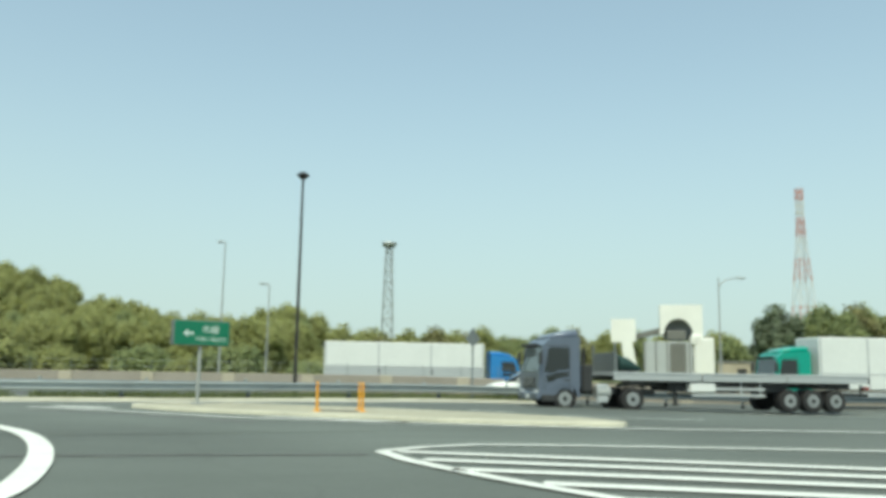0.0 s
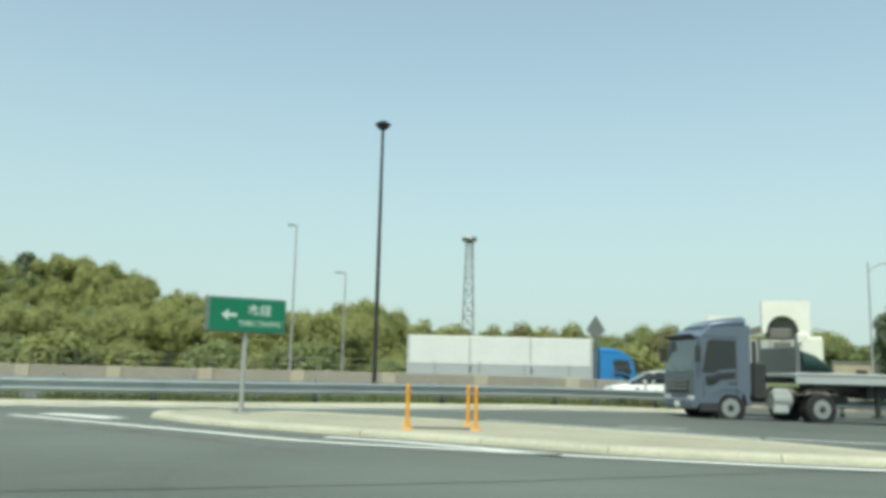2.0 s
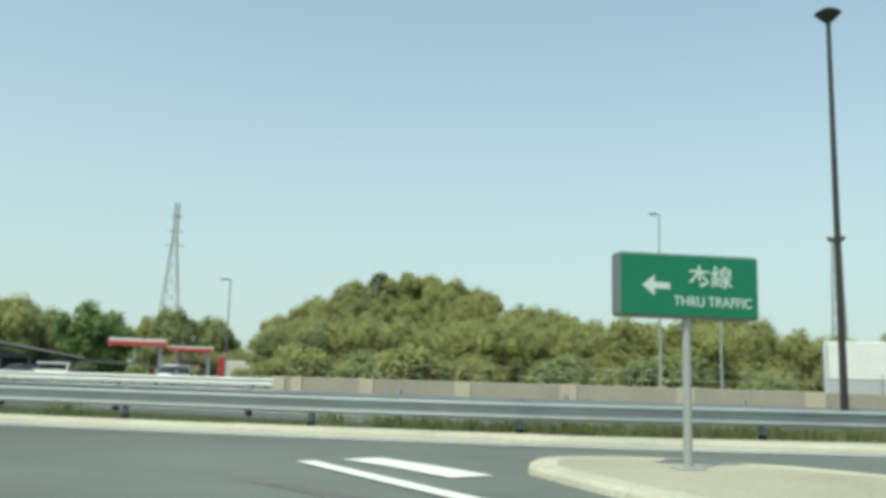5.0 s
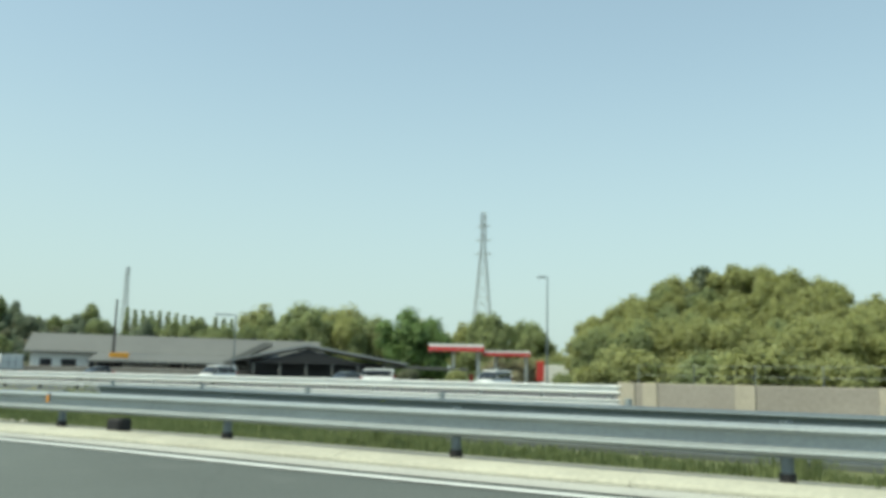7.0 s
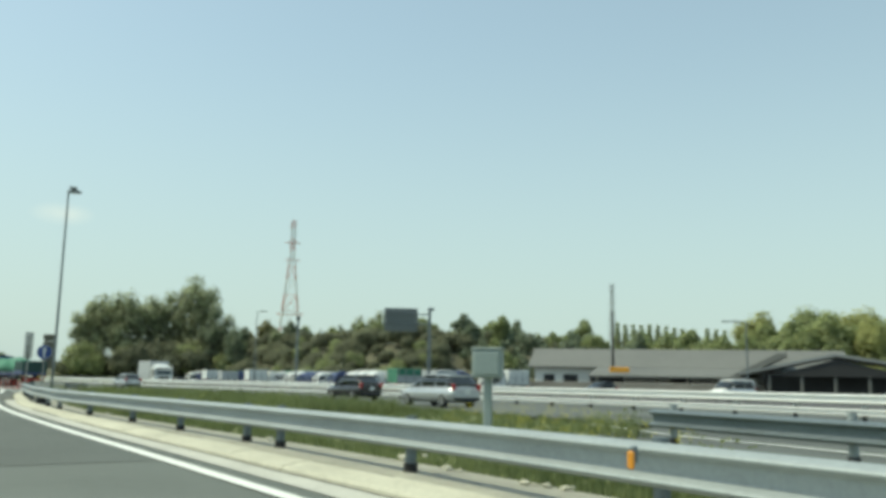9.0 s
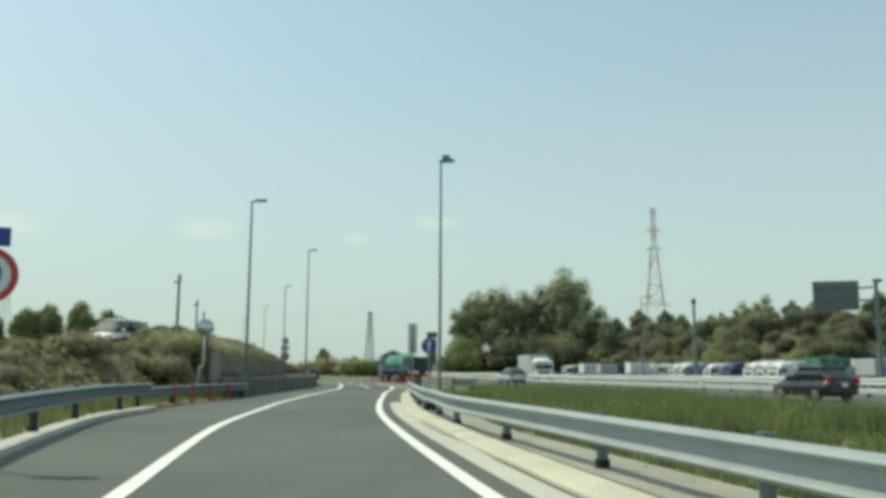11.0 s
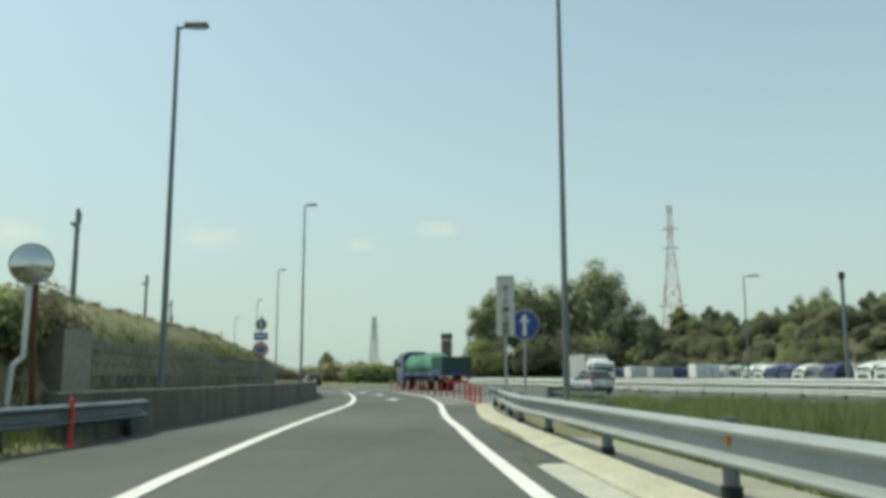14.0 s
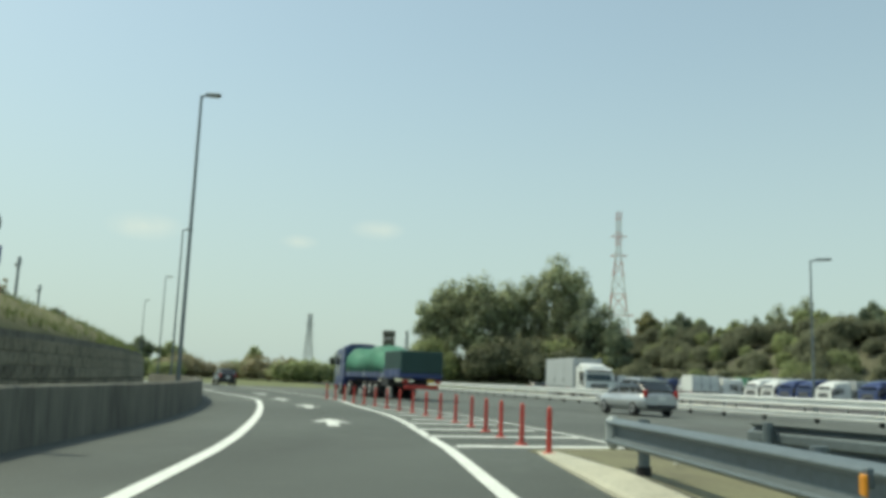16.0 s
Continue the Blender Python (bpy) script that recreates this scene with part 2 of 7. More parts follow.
SIGN_GREY = shade("sign_back", (0.16, 0.18, 0.18), 0.5, metal=0.3, var=0.15)
INK = shade("sign_black_ink", (0.025, 0.03, 0.03), 0.6, var=0.05)
BARK = shade("bark", (0.09, 0.07, 0.05), 0.95, var=0.35, fine=8, bump=0.4)
# fresh leaf green, paled in the colour to imitate distance haze
LEAF = shade("fresh_leaves", (0.335, 0.365, 0.145), 0.6, var=0.26, big=0.25, fine=1.2, island=0.28, tint=(0.42, 0.435, 0.19), through_light=0.58)
LEAF2 = shade("mid_green_leaves", (0.25, 0.31, 0.145), 0.62, var=0.3, big=0.25, fine=1.2, island=0.25, tint=(0.35, 0.39, 0.185), through_light=0.58)
# LEAF5, LEAF3 and LEAF7: translucency raised in place of haze over shaded foliage
LEAF5 = shade("pale_grey_green_leaves", (0.265, 0.305, 0.185), 0.62, var=0.5, big=0.16, fine=1.0, island=0.32, tint=(0.35, 0.385, 0.24), through_light=0.6)
LEAF3 = shade("dark_leaves", (0.205, 0.25, 0.162), 0.65, var=0.4, big=0.25, fine=1.2, island=0.25, through_light=0.5)
LEAF6 = shade("olive_brown_leaves", (0.285, 0.255, 0.16), 0.7, var=0.36, big=0.4, fine=2, island=0.3, tint=(0.30, 0.275, 0.165), through_light=0.35)
LEAF7 = shade("dull_olive_leaves", (0.17, 0.20, 0.122), 0.7, var=0.36, big=0.3, fine=1.5, island=0.3, tint=(0.23, 0.235, 0.15), through_light=0.58)
LEAF8 = shade("deep_green_leaves", (0.16, 0.25, 0.085), 0.6, var=0.3, big=0.25, fine=1.2, island=0.25, tint=(0.22, 0.32, 0.12), through_light=0.5)
LEAF4 = shade("brownish_leaves", (0.24, 0.235, 0.10), 0.65, var=0.4, big=0.25, fine=1.2, island=0.25, through_light=0.35)
TRUCK_BLUE = shade("slate_blue_paint", (0.135, 0.165, 0.22), 0.3, metal=0.35, var=0.1, coat=0.5)
TEAL = shade("teal_paint", (0.0, 0.30, 0.22), 0.3, var=0.08, coat=0.4)
DEEP_BLUE = shade("deep_blue_paint", (0.028, 0.05, 0.16), 0.35, var=0.12, coat=0.3)
SKY_BLUE = shade("bright_blue_paint", (0.02, 0.2, 0.5), 0.35, var=0.08, coat=0.3)
WHITE = shade("white_vehicle_paint", (0.74, 0.76, 0.74), 0.35, var=0.05, coat=0.3)
PANEL = shade("white_truck_panel", (0.68, 0.71, 0.69), 0.5, var=0.06, big=0.8, fine=5)
PANEL_GREY = shade("grey_truck_panel", (0.40, 0.43, 0.44), 0.5, var=0.08)
SILVER = shade("silver_paint", (0.50, 0.53, 0.55), 0.3, metal=0.5, var=0.05, coat=0.4)
CARBLACK = shade("black_car_paint", (0.014, 0.015, 0.017), 0.25, var=0.1, coat=0.6)
TARP = shade("green_mesh_tarpaulin", (0.055, 0.20, 0.13), 0.75, var=0.3, big=0.9, fine=6, bump=0.5)
TARP_DARK = shade("dark_green_side_board", (0.015, 0.05, 0.045), 0.6, var=0.25)
YELLOW = shade("yellow_paint", (0.60, 0.36, 0.03), 0.45, var=0.1)
AMBER = shade("amber_reflector", (0.60, 0.25, 0.03), 0.3, var=0.05)
LIGHTRED = shade("red_lamp_lens", (0.4, 0.02, 0.02), 0.2, var=0.05, coat=0.5)
LAMPGLASS = shade("headlamp_glass", (0.45, 0.48, 0.5), 0.12, var=0.04, coat=0.7)
ROOF_GREY = shade("grey_metal_roof", (0.145, 0.148, 0.135), 0.6, var=0.15, big=0.2, fine=2)
ROOF_PALE = shade("pale_roof", (0.25, 0.265, 0.265), 0.6, var=0.12, big=0.3, fine=3)
PLASTER = shade("white_plaster", (0.76, 0.77, 0.73), 0.8, var=0.08, big=0.3, fine=4)
# near-black colour that stands in for the shade inside openings and rooms
OPENING_SHADE = shade("shaded_opening", (0.03, 0.032, 0.033), 0.8, var=0.2)
CANOPY_RED = shade("canopy_red", (0.55, 0.05, 0.05), 0.45, var=0.08)
TOWER_RED = shade("tower_red_paint", (0.50, 0.24, 0.19), 0.6, var=0.12)
TOWER_WHITE = shade("tower_white_paint", (0.62, 0.62, 0.60), 0.6, var=0.08)
# steel grey lightened to stand in for the haze before distant towers
TOWER_HAZED = shade("tower_steel", (0.34, 0.37, 0.38), 0.55, metal=0.4, var=0.12)
RUST = shade("rusty_brown_paint", (0.13, 0.055, 0.03), 0.8, var=0.3, fine=12)
MIRROR = shade("convex_mirror", (0.55, 0.58, 0.57), 0.08, metal=1.0, var=0.04)
GREYBOX = shade("grey_green_cabinet_paint", (0.30, 0.36, 0.34), 0.5, var=0.08)

# ---- building helpers ----
class Shape:
    """Collects faces for one mesh."""

    def __init__(self):
        self.v, self.f, self.s = [], [], []

    def add(self, verts, faces, smooth=False):
        o = len(self.v)
        self.v.extend(tuple(p) for p in verts)
        self.f.extend(tuple(o + i for i in q) for q in faces)
        self.s.extend([smooth] * len(faces))
        return self

    def box(self, c, size, ch=0.0, turn=None):
        """A box with chamfered edges, centred at c."""
        hx, hy, hz = [d / 2 for d in size]
        ch = min(ch, hx * 0.9, hy * 0.9, hz * 0.9)
        pts, faces = [], []
        if ch <= 0:
            pts = [Vector((x, y, z)) for x in (-hx, hx) for y in (-hy, hy) for z in (-hz, hz)]
            faces = [(0, 1, 3, 2), (4, 6, 7, 5), (0, 4, 5, 1), (2, 3, 7, 6), (0, 2, 6, 4), (1, 5, 7, 3)]
        else:
            idx = {}
            for sx in (-1, 1):
                for sy in (-1, 1):
                    for sz in (-1, 1):
                        for a in range(3):
                            p = [sx * (hx - ch), sy * (hy - ch), sz * (hz - ch)]
                            p[a] = (sx * hx, sy * hy, sz * hz)[a]
                            idx[sx, sy, sz, a] = len(pts)
                            pts.append(Vector(p))
            for a in range(3):
                b, c2 = [k for k in range(3) if k != a]
                for sg in (-1, 1):
                    ring = []
                    for u, w in ((-1, -1), (1, -1), (1, 1), (-1, 1)):
                        k = [0, 0, 0]
                        k[a], k[b], k[c2] = sg, u, w
                        ring.append(idx[(*k, a)])
                    faces.append(tuple(ring))
                for u in (-1, 1):
                    for w in (-1, 1):
                        k1, k2 = [0, 0, 0], [0, 0, 0]
                        k1[a], k1[b], k1[c2] = -1, u, w
                        k2[a], k2[b], k2[c2] = 1, u, w
                        faces.append((idx[(*k1, b)], idx[(*k2, b)], idx[(*k2, c2)], idx[(*k1, c2)]))
            for sx in (-1, 1):
                for sy in (-1, 1):
                    for sz in (-1, 1):
                        faces.append(tuple(idx[sx, sy, sz, a] for a in range(3)))
        m = turn or Matrix.Identity(3)
        return self.add([m @ p + Vector(c) for p in pts], faces)

    def rod(self, p, q, r0, r1=None, n=8, caps=True):
        p, q = Vector(p), Vector(q)
        r1 = r0 if r1 is None else r1
        w = (q - p).normalized()
        u = w.orthogonal().normalized()
        t = w.cross(u)
        ring = [(math.cos(6.28318 * i / n), math.sin(6.28318 * i / n)) for i in range(n)]
        vs = [p + (u * a + t * b) * r0 for a, b in ring] + [q + (u * a + t * b) * r1 for a, b in ring]
        self.add(vs, [(i, (i + 1) % n, n + (i + 1) % n, n + i) for i in range(n)], True)
        if caps:
            self.add(vs[:n], [tuple(reversed(range(n)))])
            self.add(vs[n:], [tuple(range(n))])
        return self

    def pipe(self, pts, r, n=8):
        for a, b in zip(pts, pts[1:]):
            self.rod(a, b, r, n=n)
        return self

    def prism(self, poly, z0, z1):
        n = len(poly)
        at = [(p[0], p[1], z0) for p in poly] + [(p[0], p[1], z1) for p in poly]
        return self.add(at, [tuple(range(n, 2 * n)), tuple(reversed(range(n)))] + [(i, (i + 1) % n, n + (i + 1) % n, n + i) for i in range(n)])

    def slab(self, poly_xz, y0, y1):
        """A side outline in x and z, drawn out across y."""
        n = len(poly_xz)
        at = [(p[0], y0, p[1]) for p in poly_xz] + [(p[0], y1, p[1]) for p in poly_xz]
        return self.add(at, [tuple(range(n)), tuple(reversed(range(n, 2 * n)))] + [(i, n + i, n + (i + 1) % n, (i + 1) % n) for i in range(n)])

    def loft(self, rings, smooth=True, close=True):
        n = len(rings[0])
        vs = [p for r in rings for p in r]
        fs = [(k * n + i, k * n + (i + 1) % n, (k + 1) * n + (i + 1) % n, (k + 1) * n + i) for k in range(len(rings) - 1) for i in range(n)]
        self.add(vs, fs, smooth)
        if close:
            self.add(rings[0], [tuple(reversed(range(n)))])
            self.add(rings[-1], [tuple(range(n))])
        return self

    def sweep(self, path, profile, closed=False, smooth=False, drop_z=True):
        """A profile of (sideways, up) points along a ground path of (x, y); sideways is to the left of the way."""
        rings = []
        for k, p in enumerate(path):
            a, b = path[max(0, k - 1)], path[min(len(path) - 1, k + 1)]
            d = Vector((b[0] - a[0], b[1] - a[1])).normalized()
            nx, ny = -d.y, d.x
            z = dip(p[0], p[1]) if drop_z else 0.0
            rings.append([(p[0] + nx * s, p[1] + ny * s, z + h) for s, h in profile])
        n = len(profile)
        vs = [p for r in rings for p in r]
        m = n if closed else n - 1
        fs = [(k * n + i, k * n + (i + 1) % n, (k + 1) * n + (i + 1) % n, (k + 1) * n + i) for k in range(len(rings) - 1) for i in range(m)]
        self.add(vs, fs, smooth)
        if closed:
            self.add(rings[0], [tuple(range(n))])
            self.add(rings[-1], [tuple(reversed(range(n)))])
        return self

    def mesh(self, name, mat):
        me = bpy.data.meshes.new(name)
        me.from_pydata(self.v, [], self.f)
        me.polygons.foreach_set("use_smooth", self.s)
        me.materials.append(mat)
        me.validate()
        me.update()
        return me


def dip(x, y):
    """The land falls gently towards the east beyond the junction."""
    t = max(0.0, min(1.0, (x - 1.0) / 20.0))
    u = max(0.0, min(1.0, (y - 40.0) / 12.0))
    return -0.33 * t * t * (3 - 2 * t) * u * u * (3 - 2 * u)


def part(name, sh, mat, parent, label="", at=None):
    ob = new(name, sh.mesh(name, mat))
    ob.parent = parent
    if at is not None:
        ob.matrix_basis = at
    if label:
        ob["label"] = label
    return ob


def thing(name, m, label, category, group=""):
    ob = new(name)
    ob.matrix_basis = m
    ob.empty_display_size = 0.3
    return tagged(ob, label, category, group)


def setting(name, sh, mat, label, category):
    return tagged(new(name, sh.mesh(name, mat)), label, category, kind="structure")


def glide(pts, step=2.0):
    """Catmull-Rom through the ground points, about step metres apart."""
    out = []
    ps = [2 * Vector(pts[0]) - Vector(pts[1])] + [Vector(p) for p in pts] + [2 * Vector(pts[-1]) - Vector(pts[-2])]
    for i in range(1, len(ps) - 2):
        a, b, c, d = ps[i - 1 : i + 3]
        n = max(1, int((c - b).length / step))
        for k in range(n):
            t = k / n
            out.append(0.5 * (2 * b + (c - a) * t + (2 * a - 5 * b + 4 * c - d) * t * t + (3 * b - a - 3 * c + d) * t ** 3))
    out.append(ps[-2])
    return [(p.x, p.y) for p in out]


def beside(path, s):
    """The path moved sideways by s, to the left of its way."""
    out = []
    for k, p in enumerate(path):
        a, b = path[max(0, k - 1)], path[min(len(path) - 1, k + 1)]
        d = Vector((b[0] - a[0], b[1] - a[1])).normalized()
        out.append((p[0] - d.y * s, p[1] + d.x * s))
    return out


def spaced(path, step, start=0.0):
    """Points and headings every step metres along a path."""
    out, left = [], start
    for a, b in zip(path, path[1:]):
        d = math.hypot(b[0] - a[0], b[1] - a[1])
        while left <= d:
            k = left / d
            out.append((a[0] + (b[0] - a[0]) * k, a[1] + (b[1] - a[1]) * k, math.degrees(math.atan2(b[1] - a[1], b[0] - a[0]))))
            left += step
        left -= d
    return out


def ribbon(path, s0, s1, z):
    return Shape().sweep(path, [(s0, z), (s1, z)])


def lettering(text, size, mat, parent, at, name="lettering", thick=0.004, squash=1.0):
    """Words as a thin raised mesh, centred."""
    cu = bpy.data.curves.new(name, "FONT")
    cu.offset = size * 0.006
    cu.body, cu.size, cu.align_x, cu.align_y, cu.extrude = text, size, "CENTER", "CENTER", thick
    tmp = new(name, cu)
    me = bpy.data.meshes.new_from_object(tmp.evaluated_get(bpy.context.evaluated_depsgraph_get()))
    bpy.data.objects.remove(tmp)
    me.materials.clear()
    me.materials.append(mat)
    ob = new(name, me)
    ob.parent = parent
    ob.matrix_basis = at @ Matrix.Diagonal((squash, 1, 1, 1))
    return ob

# ---- ground, roads and walls ----
RAMP_RIGHT = glide([(46, 63), (30, 61.2), (14, 58.8), (6, 56.9), (-2, 53.55), (-6, 51.75), (-10, 50.45), (-14, 49.5), (-18, 48.7), (-22, 48.05), (-26, 47.2), (-30, 46.0),
                    (-34, 44.75), (-40, 42.85), (-48.2, 40.42), (-55.8, 38.42), (-64.8, 36.5), (-70, 35.5), (-74.7, 34.55), (-80, 33.66), (-86, 32.68), (-89.6, 31.95),
                    (-97.3, 30.3), (-106.2, 27.6), (-113.6, 25.4), (-122.9, 21.4), (-140, 13), (-170, -4)])
RAMP_LEFT = glide([(-26, 43.2), (-33.6, 41.1), (-37.3, 40.0), (-47.7, 36.67), (-55.4, 34.8), (-60.8, 33.55), (-64.2, 32.88), (-69, 31.98), (-73.7, 31.16), (-80, 30.14), (-86.4, 28.98), (-96.2, 26.6),
                   (-105.3, 24.0), (-110.4, 22.2), (-122, 16.4), (-138, 8.4), (-167, -8)])
NEAR_RAIL = glide([(9, 60.2), (3, 58.4), (-2.2, 56.1), (-5.8, 54.2), (-9, 52.5), (-13, 51.5), (-17, 50.75), (-21.3, 50.05), (-25.2, 49.2), (-29, 48.2), (-33.5, 46.8),
                   (-37.4, 45.45), (-42.5, 43.65), (-48.4, 41.62), (-52.2, 40.7), (-56, 39.7), (-60, 38.84), (-66.6, 37.46), (-70.3, 36.7), (-79.3, 35.55), (-83.1, 35.0)], 1.0)
LEFT_NEAR = glide([(-36.5, 38.2), (-44, 34.95), (-50, 32.65), (-54.6, 31.7)], 1.0)
LEFT_RAIL = glide([(-36.5, 38.0), (-44, 34.75), (-50, 32.45), (-54.4, 31.35), (-57, 30.8), (-60, 30.3), (-63.5, 30.05), (-66.6, 29.85), (-70.6, 29.3)], 1.0)
WALL_FOOT = glide([(-63, 30.3), (-66.6, 29.8), (-73.7, 28.6), (-83.3, 27), (-91.7, 25.5), (-101.3, 22.9), (-112, 18.9), (-125, 13), (-140, 5)], 1.5)
BARRIER = glide([(-64.6, 29.72), (-67, 29.45), (-69.3, 29.2), (-73.7, 28.6), (-83.3, 27), (-91.7, 25.5), (-101.3, 22.9), (-112, 18.9), (-125, 13), (-140, 5)], 1.5)
MEDIAN = glide([(160, 66), (90, 69.5), (40, 71), (-12, 71.2), (-26, 71), (-47, 68.3), (-69, 61.8), (-90, 53.2), (-104, 47), (-114, 43), (-154, 31.5), (-200, 17), (-300, -20), (-420, -70)], 4.0)
RAIL_THREE = glide([(-84, 36.9), (-82, 37.8), (-80, 38.8)], 1.0)
RAIL_TWO = glide([(-34, 54.2), (-28, 54.8), (-20, 55.2), (-10, 56.4), (-2, 58.6), (8, 60.8), (30, 62.5)], 1.0)


def bell(x, y, cx, cy, rx, ry, h):
    return h * math.exp(-((x - cx) / rx) ** 2 - ((y - cy) / ry) ** 2)


def land(x, y):
    """Height of the open ground: flat round the roads, wooded hills beyond."""
    z = bell(x, y, -69, 177, 23, 16, 12.2) + bell(x, y, -50, 171, 8, 12, 1.9) + bell(x, y, -36.7, 163, 6.5, 13, 3.4) + bell(x, y, -15.3, 174, 9.5, 14, 5.0) + bell(x, y, -140, 225, 45, 40, 4.0) + bell(x, y, 25, 240, 50, 36, 2.0)
    z += bell(x, y, 75, 150, 40, 24, 2.0)
    z += bell(x, y, -243, 33, 15, 24, 6.0)
    # scrubby slope behind the service area
    off, run = (x + 114) * -0.289 + (y - 43) * 0.957, (x + 114) * -0.957 + (y - 43) * -0.289
    u = max(0.0, min(1.0, (off - 37) / 22.0)) * max(0.0, min(1.0, (run - 28) / 25.0)) * max(0.0, min(1.0, (280 - run) / 60.0))
    z += 8.6 * u * u * (3 - 2 * u) * max(0.0, min(1.0, (330 - off) / 150.0))
    return z - 0.11 + dip(x, y)


def knots():
    near = [-330 + 6.0 * k for k in range(98)]
    far = [340, 420, 560, 800, 1200, 1900, 3000, 4500]
    return [-q for q in reversed(far)] + near + far


gx, gy = knots(), knots()
sh = Shape()
gv = [(x, y, land(x, y)) for y in gy for x in gx]
gn = len(gx)
sh.add(gv, [(j * gn + i, j * gn + i + 1, (j + 1) * gn + i + 1, (j + 1) * gn + i) for j in range(len(gy) - 1) for i in range(gn - 1)], True)
setting("ground", sh, GRASS, "open grassy ground running out to the wooded hills", "ground")
sh = Shape()
sv, nu, no = [], 60, 40
for j in range(no):
    for i in range(nu):
        run, off = 26 + i * 3.6, -4 + j * 2.6
        if run < 118:
            off = max(off, 34 + j * 0.05)
        x, y = -114 - 0.957 * run - 0.289 * off, 43 - 0.289 * run + 0.957 * off
        sv.append((x, y, land(x, y) + 0.25 + 0.35 * noise.noise(Vector((x * 0.2, y * 0.2, 3))) - (0.5 if j in (0, no - 1) or i in (0, nu - 1) else 0.0)))
sh.add(sv, [(j * nu + i, (j + 1) * nu + i, (j + 1) * nu + i + 1, j * nu + i + 1) for j in range(no - 1) for i in range(nu - 1)], True)
setting("scrub_slope", sh, SLOPE, "brownish green scrub slope behind the car park", "slope")

setting("road_junction", Shape().prism([(-58, -60), (110, -60), (110, 47), (-30, 46.5), (-40, 40.5), (-52, 34)], -0.3, -0.012), ASPHALT_PALE, "grey asphalt of the junction in front of the ramp", "road")
east = [p for p in RAMP_RIGHT if p[0] > -34]
west = [p for p in RAMP_RIGHT if p[0] < -31]
setting("road_approach", ribbon(east, -0.7, 16.0, -0.006), ASPHALT_PALE, "grey asphalt lane behind the traffic island", "road")
setting("road_edge", ribbon([p for p in RAMP_RIGHT if -92 < p[0] < -72], -2.4, -0.88, -0.004), ASPHALT, "dark grey asphalt in front of the kerb's end", "road")
setting("road_ramp", ribbon(west, -0.9, 8.6, 0.0), ASPHALT, "dark grey asphalt of the curving slip road", "road")
setting("road_highway", ribbon(MEDIAN, 10.4, -12.2, -0.010), ASPHALT_OLD, "worn asphalt of the dual carriageway", "road")
lot_path = [p for p in MEDIAN if -260 < p[0] < 0]
setting("parking_ground", ribbon([p for p in MEDIAN if -140 < p[0] < -30], -39, -70, -0.030), LOT, "asphalt round the service buildings", "road")
setting("road_shoulder", Shape().prism([(-43.5, 60.5), (-40.5, 57.6), (-37.0, 54.2), (-34, 53.95), (-28, 54.5), (-20, 54.9), (-10, 56.1), (-2, 58.3), (8, 60.4), (8, 62.5), (-12, 62.5), (-30, 62.0)], -0.12, -0.018), ASPHALT_OLD, "worn asphalt shoulder behind the second guard rail", "road")
setting("road_merge", ribbon([p for p in RAMP_RIGHT if -150 < p[0] < -84.2], 0.3, -13.5, -0.014), ASPHALT_OLD, "asphalt between the slip road and the highway", "road")
setting("parking_ground", ribbon(lot_path, -14.5, -40, -0.020), LOT, "asphalt of the service area car park", "road")
setting("pavement_verge", ribbon(lot_path, -12.2, -14.5, 0.02), CONCRETE, "pale concrete edge of the service area", "pavement")

# painted lines
sh = ribbon([p for p in RAMP_RIGHT if p[0] < 8], -0.10, 0.10, 0.012)
setting("road_line_right", sh, PAINT, "solid white edge line along the kerb", "road marking")
sh = ribbon(RAMP_LEFT[3:], -0.10, 0.10, 0.012)
setting("road_line_left", sh, PAINT, "solid white edge line beside the shoulder", "road marking")
for s in (1.6, -1.6, 9.0, -9.0):
    setting("road_line_highway", ribbon(MEDIAN, s - 0.08, s + 0.08, 0.004), OLD_PAINT, "white edge line of the carriageway", "road marking")
for s in (5.3, -5.3):
    sh = Shape()
    for k in range(8, len(MEDIAN) - 20, 3):
        seg = MEDIAN[k : k + 2]
        sh.sweep(seg, [(s - 0.08, 0.004), (s + 0.08, 0.004)])
    setting("road_line_lanes", sh, OLD_PAINT, "broken white lane line of the carriageway", "road marking")


def stripe(name, pts, w, mat=PAINT, z=0.012, label="white painted line on the asphalt", step=0.8):
    return setting(name, ribbon(glide(pts, step), -w / 2, w / 2, z), mat, label, "road marking")


stripe("road_line_behind_island", [(0.4, 48.5), (1.9, 47.3), (3.6, 45.9), (5.4, 44.3)], 0.16)
stripe("road_line_shoulder", [(-42.5, 56.05 + 0.9), (-37.2, 56.6), (-33, 57.1), (-26, 57.6), (-18, 58.2), (-8, 59.8)], 0.18)
stripe("road_line_island", [(-9.8, 46.2), (-9.4, 45.9), (-6.7, 44.0), (-4.7, 42.6), (-2.9, 41.3), (-0.5, 40.4), (2.5, 39.4), (5.5, 38.7), (10, 38.2), (30, 37)], 0.26)
stripe("road_line_nose", [(-9.4, 46.95), (-8.5, 46.5), (-7.4, 45.8)], 0.6)
stripe("road_line_blade", [(-2.6, 42.15), (-1.5, 41.6), (-0.3, 40.8), (1.0, 39.9)], 0.30)
stripe("road_line_curve", [(-9.2, 39.6), (-6.9, 36.9), (-5.7, 35.0), (-4.55, 32.4), (-3.6, 29.4), (-3.2, 27.0), (-3.1, 22)], 0.32)
stripe("road_line_faint", [(-9, 30.5), (-4, 31.5), (0, 32.0)], 0.14, WORN_PAINT, -0.002, "nearly worn-off painted line on the asphalt")
